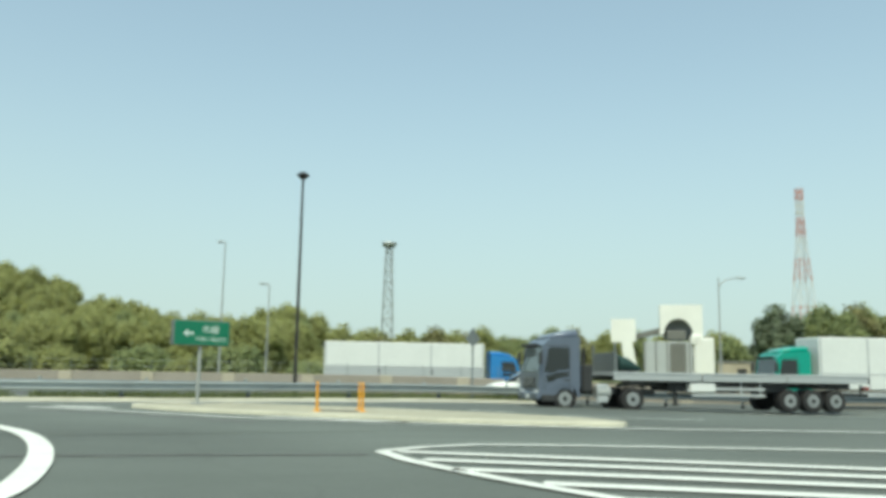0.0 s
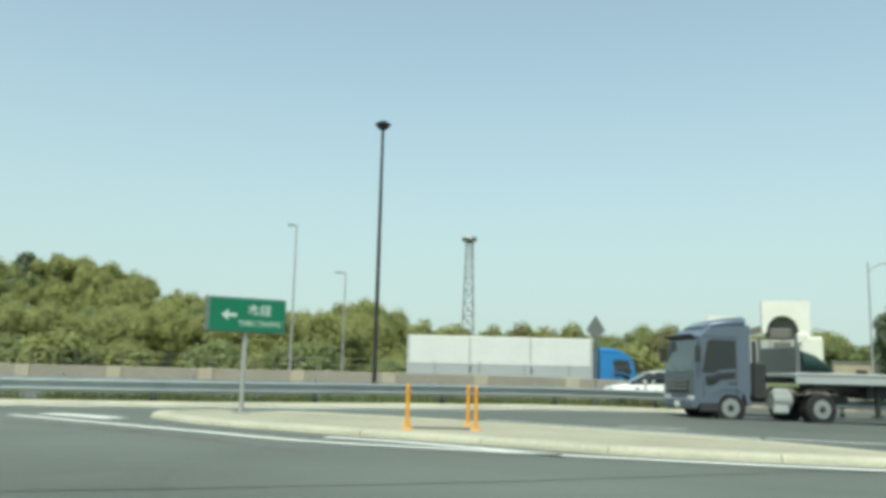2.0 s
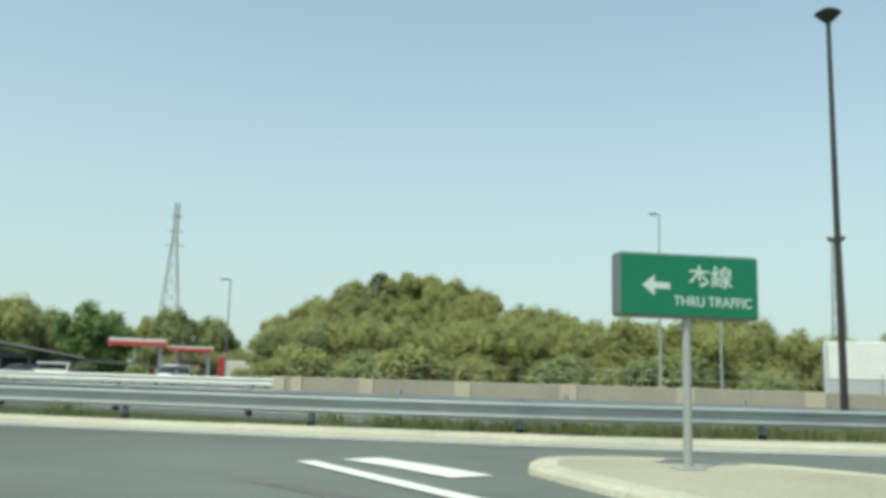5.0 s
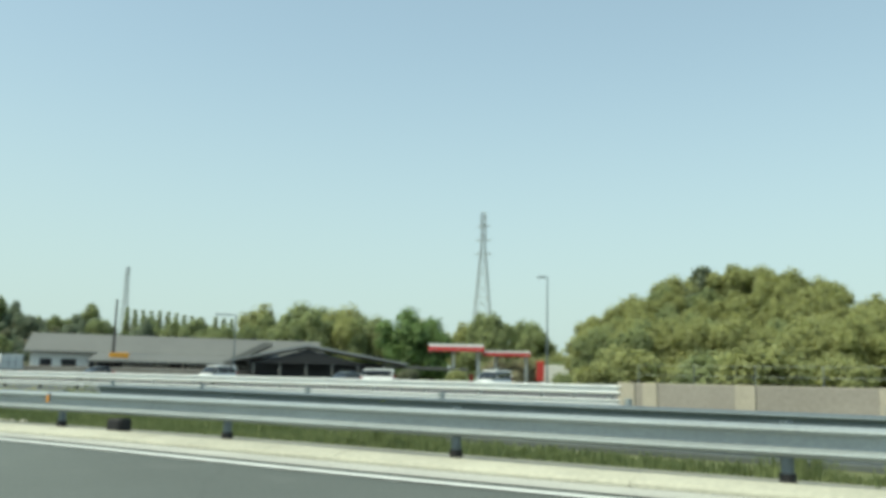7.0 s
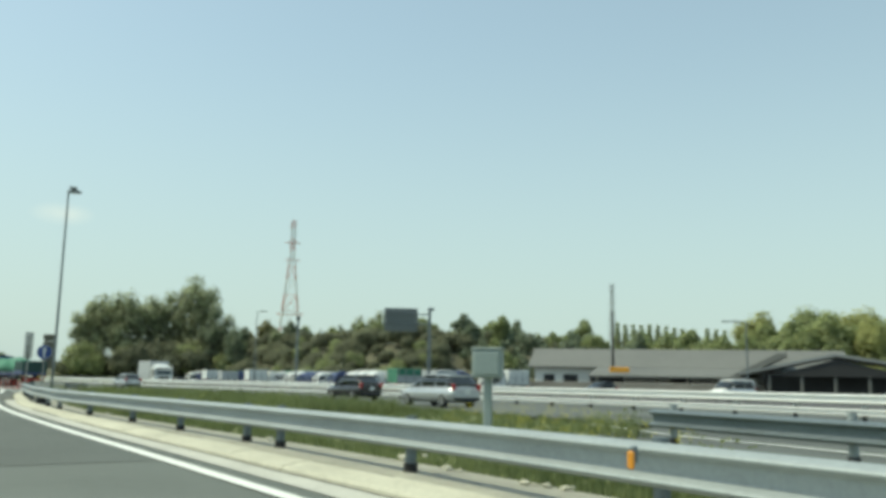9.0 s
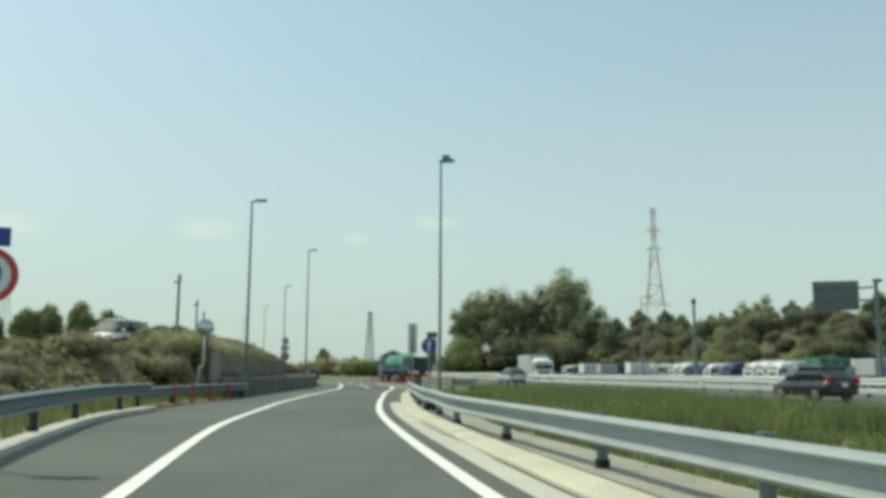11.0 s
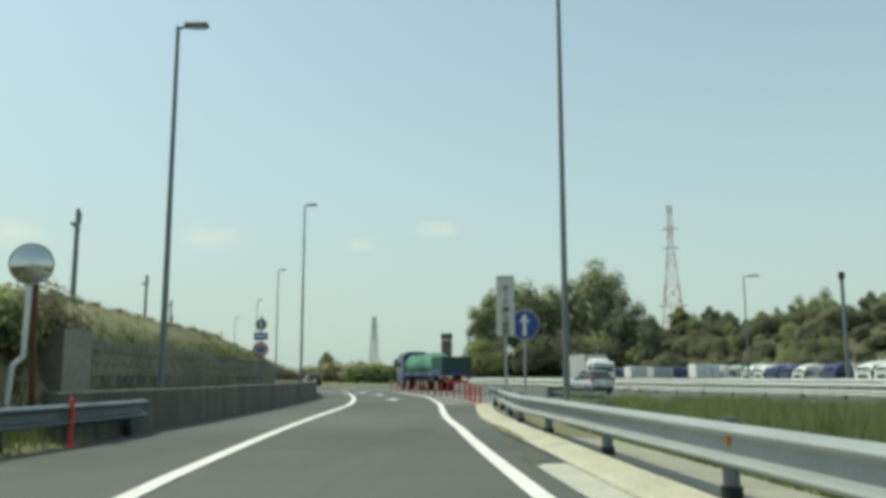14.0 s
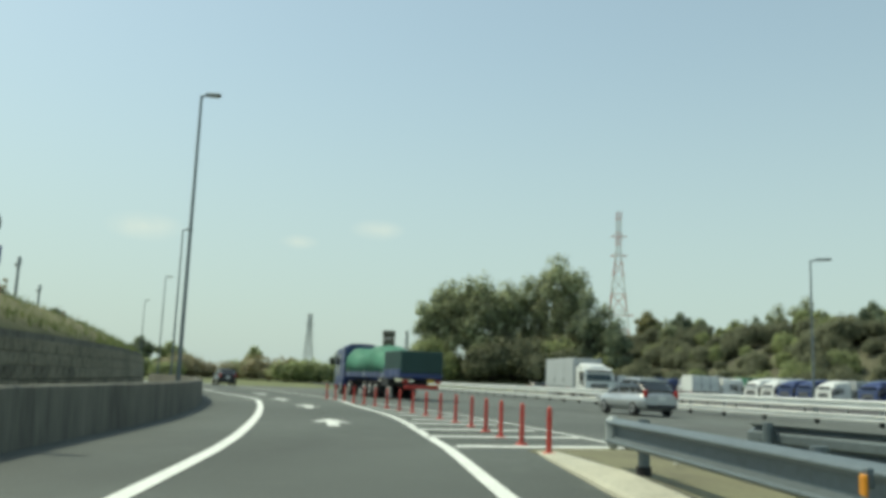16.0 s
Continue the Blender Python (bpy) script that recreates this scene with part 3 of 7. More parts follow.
stripe("road_line_faint", [(-9.5, 44.4), (-6, 42.6), (-2.5, 39.6)], 0.34, WORN_PAINT, -0.002, "nearly worn-off painted line on the asphalt")
stripe("road_line_far", [(3.4, 47.6), (5.0, 46.9), (8, 45.8), (20, 44.5)], 0.16)
stripe("road_line_far", [(5.6, 44.6), (9, 43.4), (16, 42.6)], 0.16)
stripe("road_line_approach", [(8, 52.6), (16, 54.2), (34, 57)], 0.14)

# hatched island of paint before the junction
top_edge = [(0.2, 32.4), (0.9, 33.2), (1.8, 33.75), (4.5, 33.6), (8.4, 33.1), (16, 32.0)]
low_edge = [(0.2, 32.4), (0.5, 31.2), (1.3, 29.4), (2.3, 27.6), (4.0, 25.0), (7, 21.5)]
stripe("road_line_hatch_edge", top_edge, 0.22)
stripe("road_line_hatch_edge", low_edge, 0.22)


def edge_y(edge, x):
    for a, b in zip(edge, edge[1:]):
        if a[0] <= x <= b[0]:
            return a[1] + (b[1] - a[1]) * (x - a[0]) / max(1e-6, b[0] - a[0])
    return edge[-1][1]


for k in range(12):
    pts = []
    for j in range(60):
        x = 0.2 + j * 0.27
        y = 32.45 - k * 1.05 - 0.33 * (x - 0.2)
        if edge_y(low_edge, x) < y < edge_y(top_edge, x):
            pts.append((x, y))
    if len(pts) > 2:
        setting("road_line_hatch", ribbon(pts, -0.17, 0.17, 0.012), PAINT, "white hatching stripe on the asphalt", "road marking")

# hatching and arrows where the slip road joins
for k in range(9):
    x0 = -86.6 - 2.3 * k
    i = min(range(len(RAMP_RIGHT)), key=lambda q: abs(RAMP_RIGHT[q][0] - x0))
    y0 = RAMP_RIGHT[i][1]
    wide = max(0.6, 3.6 - 0.38 * k)
    sh = Shape().add([(x0 + 0.25, y0 + 0.1, 0.012), (x0 - 0.2, y0 + 0.1, 0.012), (x0 - 0.2 - 0.45 * wide, y0 + wide, 0.012), (x0 + 0.25 - 0.45 * wide, y0 + wide, 0.012)], [(0, 3, 2, 1)])
    setting("road_line_gore", sh, PAINT, "white hatching stripe where the slip road joins", "road marking")
stripe("road_line_gore_edge", [(-84.5, 36.6), (-90, 35.4), (-97, 33.3), (-104, 30.6), (-110, 28)], 0.16)
for x, y, a in ((-92.3, 29.5, 194.0), (-102.5, 26.6, 197.0), (-110.0, 23.7, 201.0), (-119.0, 20.2, 204)):
    sh = Shape().add([(-1.3, -0.14, 0), (0.5, -0.14, 0), (0.5, 0.14, 0), (-1.3, 0.14, 0), (0.4, -0.5, 0), (1.9, 0, 0), (0.4, 0.5, 0)], [(0, 1, 2, 3), (4, 5, 6)])
    ob = setting("road_arrow", sh, PAINT, "white arrow painted on the slip road", "road marking")
    ob.matrix_basis = pose(x, y, 0.012, 0, 0, a)

# kerb along the slip road, the gutter before it and the island
i0 = [p for p in RAMP_RIGHT if -86.7 < p[0] < 10]


def kerb_at(x):
    """How far the kerb's face stands from the edge line, and the kerb's width."""
    ks = ((10, 1.0, 0.50), (-18, 1.05, 0.48), (-22, 1.0, 0.47), (-30, 0.86, 0.44), (-48, 0.82, 0.42), (-57, 0.76, 0.46), (-66, 0.84, 0.50), (-70, 0.82, 0.50), (-76, 0.92, 0.54), (-82, 1.20, 0.54), (-85.5, 1.36, 0.40), (-90, 1.9, 0.3))
    for p, q in zip(ks, ks[1:]):
        if q[0] <= x <= p[0]:
            u = (p[0] - x) / (p[0] - q[0])
            return p[1] + (q[1] - p[1]) * u, p[2] + (q[2] - p[2]) * u
    return ks[-1][1:]


rings, joint, seam, gutter_side = [], [], [], []
for k, p in enumerate(i0):
    a, b = i0[max(0, k - 1)], i0[min(len(i0) - 1, k + 1)]
    d = Vector((b[0] - a[0], b[1] - a[1])).normalized()
    nx, ny = d.y, -d.x
    off, w = kerb_at(p[0])
    z = dip(*p)
    f = max(0.12, min(1.0, (p[0] + 86.0) / 3.0))
    at = lambda s, h: (p[0] + nx * s, p[1] + ny * s, z + h)
    rings.append([at(off + s, h) for s, h in ((0, -0.05), (0.015, 0.04 * f), (0.06, 0.07 * f), (0.5 * w, 0.10 * f), (w - 0.03, 0.12 * f), (w, 0.105 * f), (w + 0.01, -0.05))])
    lip = 0.07 if p[0] > -42 else 0.0
    gutter_side.append((at(0.40, 0.006), at(off - lip, 0.010)))
    joint.append((at(off - 0.08, 0.003), at(off + 0.01, 0.003)))
    seam.append((at(off + w - 0.005, 0.098 * f), at(off + w + 0.085, 0.098 * f)))


def band(pairs):
    return Shape().add([q for pair in pairs for q in pair], [(2 * k, 2 * k + 2, 2 * k + 3, 2 * k + 1) for k in range(len(pairs) - 1)])


kerb = tagged(new("kerb"), "pale concrete kerb strip of long stones beside the slip road", "kerb", kind="structure")
rk = random.Random(77)
for a, b in zip(rings, rings[1:]):
    e = 0.003 / max(0.2, (Vector(b[0]) - Vector(a[0])).length)
    j = Vector((rk.uniform(-0.005, 0.005), rk.uniform(-0.005, 0.005), rk.uniform(-0.006, 0.004)))
    part("kerbstone", Shape().loft([[Vector(p).lerp(Vector(q), e) + j for p, q in zip(a, b)], [Vector(q).lerp(Vector(p), e) + j for p, q in zip(a, b)]], False), CONCRETE, kerb)
n_gutter = sum(1 for p in i0 if p[0] > -64.5)
setting("gutter", band(gutter_side[:n_gutter]), GUTTER, "dusty pale concrete gutter along the kerb", "gutter")
setting("gutter_joint", band(joint[: sum(1 for p in i0 if p[0] > -42)]), DARK_STRIP, "dark joint strip before the kerb", "gutter")
# the seam strip also carries the shadow line behind the kerb as colour
setting("kerb_seam", band(seam), DARK_STRIP, "dark seam behind the kerb with its shadow line coloured in", "gutter")
for lo, hi, mat, look_ in ((-67.5, 6, GRAVEL, "dusty bare soil strip behind the guard rail"), (-90, -66.5, DRY_SOIL, "brown weedy soil strip behind the guard rail")):
    setting("verge_soil", Shape().sweep([p for p in NEAR_RAIL if lo < p[0] < hi], [(0.5, 0.03), (0.3, 0.07), (0.0, 0.09), (-0.45, 0.07), (-1.1, 0.02), (-1.5, -0.10)]), mat, look_, "ground")
setting("verge_soil_end", Shape().prism([(-78.5, 36.2), (-82.5, 34.9), (-86.4, 34.0), (-88.0, 35.2), (-85.0, 38.0), (-79, 40.5)], -0.1, 0.01), DRY_SOIL, "dusty soil round the end of the guard rail", "ground")
island_rim = glide([(-7.0, 46.6), (-5.8, 45.2), (-4.9, 44.4), (-2.1, 42.7), (-0.4, 41.7), (2.1, 40.2), (5.1, 39.35), (6.0, 39.4), (6.25, 39.9), (5.8, 41.2), (4.6, 42.8), (2.5, 44.7), (0.3, 46.4), (-1.9, 47.8),
                    (-4.0, 48.9), (-6.0, 49.0), (-7.1, 48.2), (-7.2, 47.3), (-7.0, 46.6)], 0.4)[:-1]
rim = [Vector(p) for p in island_rim]
inward = []
for k in range(len(rim)):
    d = (rim[(k + 1) % len(rim)] - rim[k - 1]).normalized()
    inward.append(Vector((-d.y, d.x)))
island = tagged(new("traffic_island"), "low pale concrete traffic island with kerbstones round it", "traffic island", kind="structure")
top = Shape()
flat = [(p.x + q.x * 0.36, p.y + q.y * 0.36) for p, q in zip(rim, inward)]
top.prism(flat, -0.05, 0.088)
part("top", top, ISLAND_TOP, island, "weathered grey concrete top")
k = 0
while k < len(rim):
    idx = [i % len(rim) for i in range(k, min(k + 5, len(rim)) + 1)]
    rings = []
    for n_, i in enumerate(idx):
        p = rim[i]
        if n_ == 0:
            p = p.lerp(rim[idx[1]], 0.03)
        q = inward[i]
        rings.append([(p.x + q.x * s, p.y + q.y * s, z) for s, z in ((0, -0.05), (0.025, 0.06), (0.08, 0.095), (0.36, 0.105), (0.38, 0.09), (0.38, -0.05))])
    part("kerbstone", Shape().loft(rings, False), CONCRETE, island)
    k += 5

# wall between the carriageways
wall_path = [(x, 71.1 - max(0.0, x - 40) * 0.03) for x in [-26.3 + 2.3 * k for k in range(62)]]
wall = tagged(new("wall_median"), "beige concrete wall between the carriageways", "wall", kind="structure")
for k in range(0, 60, 2):
    seg = wall_path[k : k + 3]
    part("panel", Shape().sweep(seg, [(-0.11, -0.1), (-0.11, 1.03), (-0.08, 1.06), (0.08, 1.06), (0.11, 1.03), (0.11, -0.1)], closed=True), WALL_CONC, wall)
    x, y = seg[0]
    part("pilaster", Shape().box((x + 0.02, y, 0.52 + dip(x, y)), (0.72, 0.36, 1.09), 0.02), WALL_PALE, wall)
part("pilaster", Shape().box((-25.3, 71.1, 0.52), (0.6, 0.36, 1.09), 0.02), WALL_PALE, wall)
sh = Shape()
for k in range(60):
    x, y = wall_path[k]
    z = dip(x, y)
    sh.rod((x, y + 0.8, z), (x, y + 0.8, z + 1.75), 0.02, n=5)
for h in (1.35, 1.72):
    sh.sweep([(x, y + 0.8) for x, y in wall_path], [(-0.005, h), (0.005, h), (0.0, h + 0.008)], closed=True)
fence = thing("wire_fence", pose(0, 0, 0), "thin dark wire fence behind the median wall", "fence")
part("wire_mesh", sh, POLE_GREY, fence)

def swell(h, mid, half):
    u = min(1.0, abs(h - mid) / half)
    return math.cos(u * math.pi / 2) ** 1.2


W_OUT = [(0.022 + 0.11 * swell(0.34 * k / 36, 0.286, 0.056) + 0.11 * swell(0.34 * k / 36, 0.054, 0.056), 0.34 * k / 36) for k in range(37)]
W_BEAM = W_OUT + [(s - 0.014, h) for s, h in reversed(W_OUT)]


def guard_rail(name, path, label, mat, post_mat, low, face, step=4.1, start=0.5, seg=4, post_top=None, double=False, group="guard rails", posts=(), old_mat=None, old_from=0.0):
    """A beam on round posts; face: +1 if the beam stands on the left of the way."""
    ob = thing(name, pose(0, 0, 0), label, "guard rail", group)
    n = max(2, seg)
    for k in range(0, len(path) - 1, n):
        piece = path[k : k + n + 1]
        if len(piece) > 1:
            part("beam", Shape().sweep(piece, [(face * s, low + h) for s, h in W_BEAM], closed=True, smooth=True), old_mat if old_mat and piece[0][0] < old_from else mat, ob)
            if double:
                part("beam", Shape().sweep(piece, [(face * s, low - 0.43 + h * 0.72) for s, h in W_BEAM], closed=True), mat, ob)
    first = None
    stand = spaced(path, step, start)
    if posts:
        fine = spaced(path, 0.05)
        stand = [min(fine, key=lambda q: abs(q[0] - x)) for x in posts]
    for x, y, a in stand:
        z = dip(x, y)
        m = pose(x, y, z, 0, 0, a) @ pose(0, -face * 0.075, 0)
        if first is None:
            sh = Shape().rod((0, 0, -0.2), (0, 0, low + (post_top or 0.37)), 0.068, n=12)
            first = part("post", sh, post_mat, ob, at=m)
            sh = Shape().rod((0, 0, 0.02), (0, 0, 0.19), 0.088, n=12)
            part("collar", sh, BLACK, first)
            part("bracket", Shape().box((0, face * 0.065, low + 0.19), (0.10, 0.05, 0.16), 0.01), post_mat, first)
        else:
            q = new("post", first.data)
            q.parent, q.matrix_basis = ob, m
            for c in first.children:
                w = new(c.name.split(".")[0], c.data)
                w.parent = q
    return ob


ramp_rail = guard_rail("guard_rail", NEAR_RAIL, "galvanised steel guard rail following the slip road kerb", STEEL, STEEL_OLD, 0.365, 1, seg=4, old_mat=STEEL_OLD, old_from=-76.0,
                       posts=(7.3, 3.4, -0.6, -4.6, -8.9, -12.94, -16.97, -21.2, -25.2, -29.1, -32.9, -34.2, -37.5, -40.7, -44.6, -48.5, -52.2, -55.6, -59.4, -63.3, -67.2, -70.6, -74.5, -78.1, -82.2))
part("end_cap", Shape().box((-83.15, 34.97, 0.52), (0.30, 0.17, 0.42), 0.06), STEEL, ramp_rail, "rounded rail end")

guard_rail("guard_rail", RAIL_TWO, "dull steel guard rail at the edge of the highway", STEEL_OLD, STEEL, 0.36, -1, seg=4, post_top=0.46)
guard_rail("guard_rail", RAIL_THREE, "short dull guard rail where the verge ends", STEEL_OLD, STEEL_OLD, 0.34, 1, seg=4)
guard_rail("guard_rail", LEFT_NEAR, "dull blue-grey guard rail below the scrubby mound", STEEL_OLD, DARKMETAL, 0.475, -1, seg=4)
guard_rail("guard_rail", [p for p in LEFT_RAIL if -68.2 < p[0] < -54.3], "dark lower guard rail leading to the concrete barrier", STEEL_OLD, DARKMETAL, 0.31, -1, seg=4)
kerb_left = tagged(new("kerb_left"), "low pale kerb under the guard rail by the mound", "kerb", kind="structure")
for k in range(0, len(LEFT_NEAR) - 1, 2):
    part("kerbstone", Shape().sweep(LEFT_NEAR[k : k + 3], [(-0.20, -0.03), (-0.18, 0.09), (-0.14, 0.11), (0.14, 0.11), (0.18, 0.09), (0.20, -0.03)], closed=True), GUTTER, kerb_left)
white_path = [p for p in glide([(-26.5, 71), (-47, 68.3), (-69, 61.8), (-90, 53.2), (-104, 47), (-114, 43), (-154, 31.5), (-200, 17), (-260, -5)], 2.0)]
guard_rail("median_guard_rail", white_path, "white double-beam guard rail between the carriageways", WHITE_RAIL, POLE_PALE, 0.62, 1, step=3.0, seg=6, double=True)
far_path = beside(white_path, -12.6)
guard_rail("service_area_guard_rail", far_path, "white guard rail in front of the service area", WHITE_RAIL, POLE_PALE, 0.40, 1, step=4.0, seg=8)

# low concrete barrier on the other side of the slip road
bar = tagged(new("wall_barrier"), "stained grey concrete barrier beside the shoulder", "barrier", kind="structure")
for k in range(0, len(BARRIER) - 1, 3):
    part("panel", Shape().sweep(BARRIER[k : k + 4], [(-0.16, -0.05), (-0.13, 0.80), (-0.10, 0.83), (0.10, 0.83), (0.13, 0.80), (0.16, -0.05)], closed=True), GREY_CONC, bar)

# mound and slope above the barrier
wall_line = beside(WALL_FOOT, 2.0)


def wall_top(x):
    return 1.95 - 0.006 * max(0.0, -66 - x) if x < -66 else 1.95


slope = Shape()
rings = []
bank_line = [p for p in wall_line if p[0] < -68.5]
for k, p in enumerate(bank_line):
    a, b = bank_line[max(0, k - 1)], bank_line[min(len(bank_line) - 1, k + 1)]
    d = Vector((b[0] - a[0], b[1] - a[1])).normalized()
    nx, ny = -d.y, d.x
    h = wall_top(p[0])
    rise = 1.55 * max(0.15, 1 - max(0, -72 - p[0]) / 130.0) * (0.25 + 0.75 * min(1.0, max(0.0, (-66 - p[0]) / 10.0)))
    prof = [(0.55, -0.3), (0.55, h - 0.03), (1.4, h + 0.5 * rise), (2.6, h + 0.9 * rise), (4.4, h + rise), (7.0, h + rise * 0.4), (45, h + rise * 0.4)]
    rings.append([(p[0] + nx * s, p[1] + ny * s, z + 0.09 * noise.noise(Vector((p[0] * 0.5, s, z)))) for s, z in prof])
n = 7
slope.add([q for r in rings for q in r], [(k * n + i, (k + 1) * n + i, (k + 1) * n + i + 1, k * n + i + 1) for k in range(len(rings) - 1) for i in range(n - 1)], True)
setting("embankment", slope, SCRUB, "grassy bank above the dark retaining wall", "embankment")
setting("verge_left", Shape().sweep([p for p in LEFT_RAIL if -66 < p[0] < -38], [(-0.12, 0.01), (0.05, 0.05), (0.6, 0.09), (2.6, 0.12), (3.0, -0.1)], drop_z=False), SCRUB, "overgrown soil strip behind the guard rail by the mound", "verge")
# scrub mound before the wall begins
def foot_y(x):
    for a, b in zip(LEFT_RAIL, LEFT_RAIL[1:]):
        if b[0] <= x <= a[0]:
            return a[1] + (b[1] - a[1]) * (a[0] - x) / max(1e-6, a[0] - b[0])
    return LEFT_RAIL[0][1]


mound = Shape()
rows_m, cols_m = 26, 22
mv = []
for j in range(rows_m):
    for i in range(cols_m):
        x = -67.5 + i * 1.48
        base = foot_y(x) - 1.25
        s = j * 0.75
        reach = 1.5 + 3.5 * min(1.0, max(0.0, (x + 66) / 9.0))
        u = min(1.0, s / reach)
        end = min(1.0, max(0.0, (-36.5 - x) / 12.0))
        z = (0.05 + 2.05 * u * u * (3 - 2 * u)) * (end * end * (3 - 2 * end))
        z += 0.22 * u * noise.noise(Vector((x * 0.45, s * 0.6, 0)))
        mv.append((x, base - s, z - 0.12))
mound.add(mv, [(j * cols_m + i, (j + 1) * cols_m + i, (j + 1) * cols_m + i + 1, j * cols_m + i + 1) for j in range(rows_m - 1) for i in range(cols_m - 1)], True)
setting("scrub_mound", mound, DRY, "mound overgrown with dry brown scrub", "mound")
part_end = Shape().sweep([(-68.12, 28.0), (-68.47, 25.95)], [(-0.4, -0.1), (-0.4, 2.0), (0.4, 2.0), (0.4, -0.1)], closed=True)
setting("wall_end", part_end, WALL_CONC, "pale concrete end of the retaining wall", "wall")

# ---- lamps, poles and signs ----
def lamp_post(at, height, label, mat, head="arm", arm=0.7, turn=0.0, r=0.085, group="street lamps"):
    ob = thing("street_lamp", pose(at[0], at[1], at[2], 0, 0, turn), label, "street lamp", group)
    part("pole", Shape().rod((0, 0, 0), (0, 0, height), r, r * 0.55, n=12), mat, ob)
    part("base_plate", Shape().box((0, 0, 0.03), (0.4, 0.4, 0.06), 0.01).rod((0, 0, 0.0), (0, 0, 0.45), r * 1.25, r * 1.2, n=12), mat, ob)
    if head == "disc":
        part("head", Shape().rod((0, 0, height - 0.22), (0, 0, height - 0.02), 0.10, 0.30, n=16).rod((0, 0, height - 0.02), (0, 0, height + 0.10), 0.30, 0.12, n=16), mat, ob)
    elif head == "arm":
        part("arm", Shape().rod((0, 0, height - 0.05), (arm * 0.6, 0, height + 0.02), r * 0.5, n=8), mat, ob)
        hd = part("head", Shape().box((arm * 0.75, 0, height + 0.03), (arm * 0.95, 0.26, 0.12), 0.04), mat, ob)
        part("lens", Shape().box((arm * 0.8, 0, height - 0.035), (arm * 0.6, 0.2, 0.03), 0.01), LAMPGLASS, hd)
    elif head == "twin":
        part("bracket", Shape().box((0.2, 0, height + 0.02), (0.7, 0.1, 0.06), 0.02), mat, ob)
        for x, z in ((0.35, height + 0.04), (0.25, height + 0.26)):
            hd = part("head", Shape().box((x, 0, z), (0.72 if z < height + 0.1 else 0.42, 0.32, 0.15), 0.05), mat, ob)
            part("lens", Shape().box((x + 0.05, 0, z - 0.085), (0.4, 0.24, 0.02), 0.005), LAMPGLASS, hd)
        part("stay", Shape().rod((0.25, 0, height), (0.25, 0, height + 0.2), 0.03, n=8), mat, ob)
    elif head == "curve":
        pts = [(arm * (1 - math.cos(k * 0.26)) , 0, height - 0.9 + 0.9 * math.sin(k * 0.26)) for k in range(7)]
        part("arm", Shape().pipe(pts, r * 0.5), mat, ob)
        part("head", Shape().box((arm * 1.15, 0, height), (0.7, 0.24, 0.13), 0.04), mat, ob)
    return ob


lamp_post((-3.0, 57.6, -0.05), 10.0, "tall dark brown lamp post with a round head", POLE_DARK, "disc", r=0.09)
lamp_post((-11.0, 86.6, 0), 11.1, "tall pale steel lamp post behind the median wall", POLE_PALE, "arm", 0.5, 180)
lamp_post((-8.1, 92.4, 0), 8.5, "pale steel lamp post with a short arm", POLE_PALE, "arm", 0.7, 180)
lamp_post((27.3, 83.4, -0.3), 9.3, "pale lamp post with a curved arm", POLE_PALE, "curve", 1.6, 0)
lamp_post((-52.4, 102.3, 0), 9.9, "dark lamp post by the petrol station", POLE_GREY, "arm", 0.9, 180)
lamp_post((-92.0, 97.5, 0), 7.6, "dark lamp post with a long arm in the car park", POLE_GREY, "arm", 1.9, 232, r=0.11)
lamp_post((-125.3, 52.3, 0), 9.3, "grey lamp post beyond the highway", POLE_GREY, "arm", 1.0, 70)
lamp_post((-73.2, 37.7, 0), 12.0, "tall grey steel lamp post with twin heads in the grass verge", POLE_GREY, "twin", turn=92, r=0.088)
lamp_post((-71.15, 28.3, 0), 9.72, "grey steel lamp post behind the concrete barrier", POLE_GREY, "arm", 0.62, 97)
lamp_post((-103.1, 21.5, 0), 11.8, "grey steel lamp post behind the concrete barrier", POLE_GREY, "arm", 0.62, 97)
lamp_post((-134.4, 8.9, 0), 11.8, "grey steel lamp post further along the slip road", POLE_GREY, "arm", 0.62, 97)
lamp_post((-167, -5.5, 0), 11.8, "grey steel lamp post further along the slip road", POLE_GREY, "arm", 0.62, 97)
lamp_post((-200, -22, 0), 11.8, "grey steel lamp post far along the slip road", POLE_GREY, "arm", 0.62, 97)


def utility_pole(x, y, z, top):
    ob = thing("utility_pole", pose(x, y, z, 0, 0, 20), "weathered concrete pole with a short lamp arm on the bank", "utility pole", "poles on the bank")
    part("pole", Shape().rod((0, 0, 0), (0, 0, top - z), 0.11, 0.075, n=10), POLE_GREY, ob)
    part("cross_arm", Shape().box((0, 0, top - z - 0.7), (0.9, 0.08, 0.08), 0.01).rod((-0.15, 0, top - z - 0.5), (-0.15, 0, top - z - 0.1), 0.1, n=8), POLE_GREY, ob)
    part("lamp_arm", Shape().rod((0, 0, top - z - 0.55), (-0.55, -0.2, top - z - 0.45), 0.03, n=6).box((-0.7, -0.25, top - z - 0.45), (0.45, 0.2, 0.12), 0.03), POLE_GREY, ob)


utility_pole(-80.2, 20.3, 2.7, 7.1)
utility_pole(-101.2, 12.1, 2.3, 7.3)
utility_pole(-121.6, 3.8, 1.9, 7.7)
utility_pole(-138, -4, 1.6, 7.6)

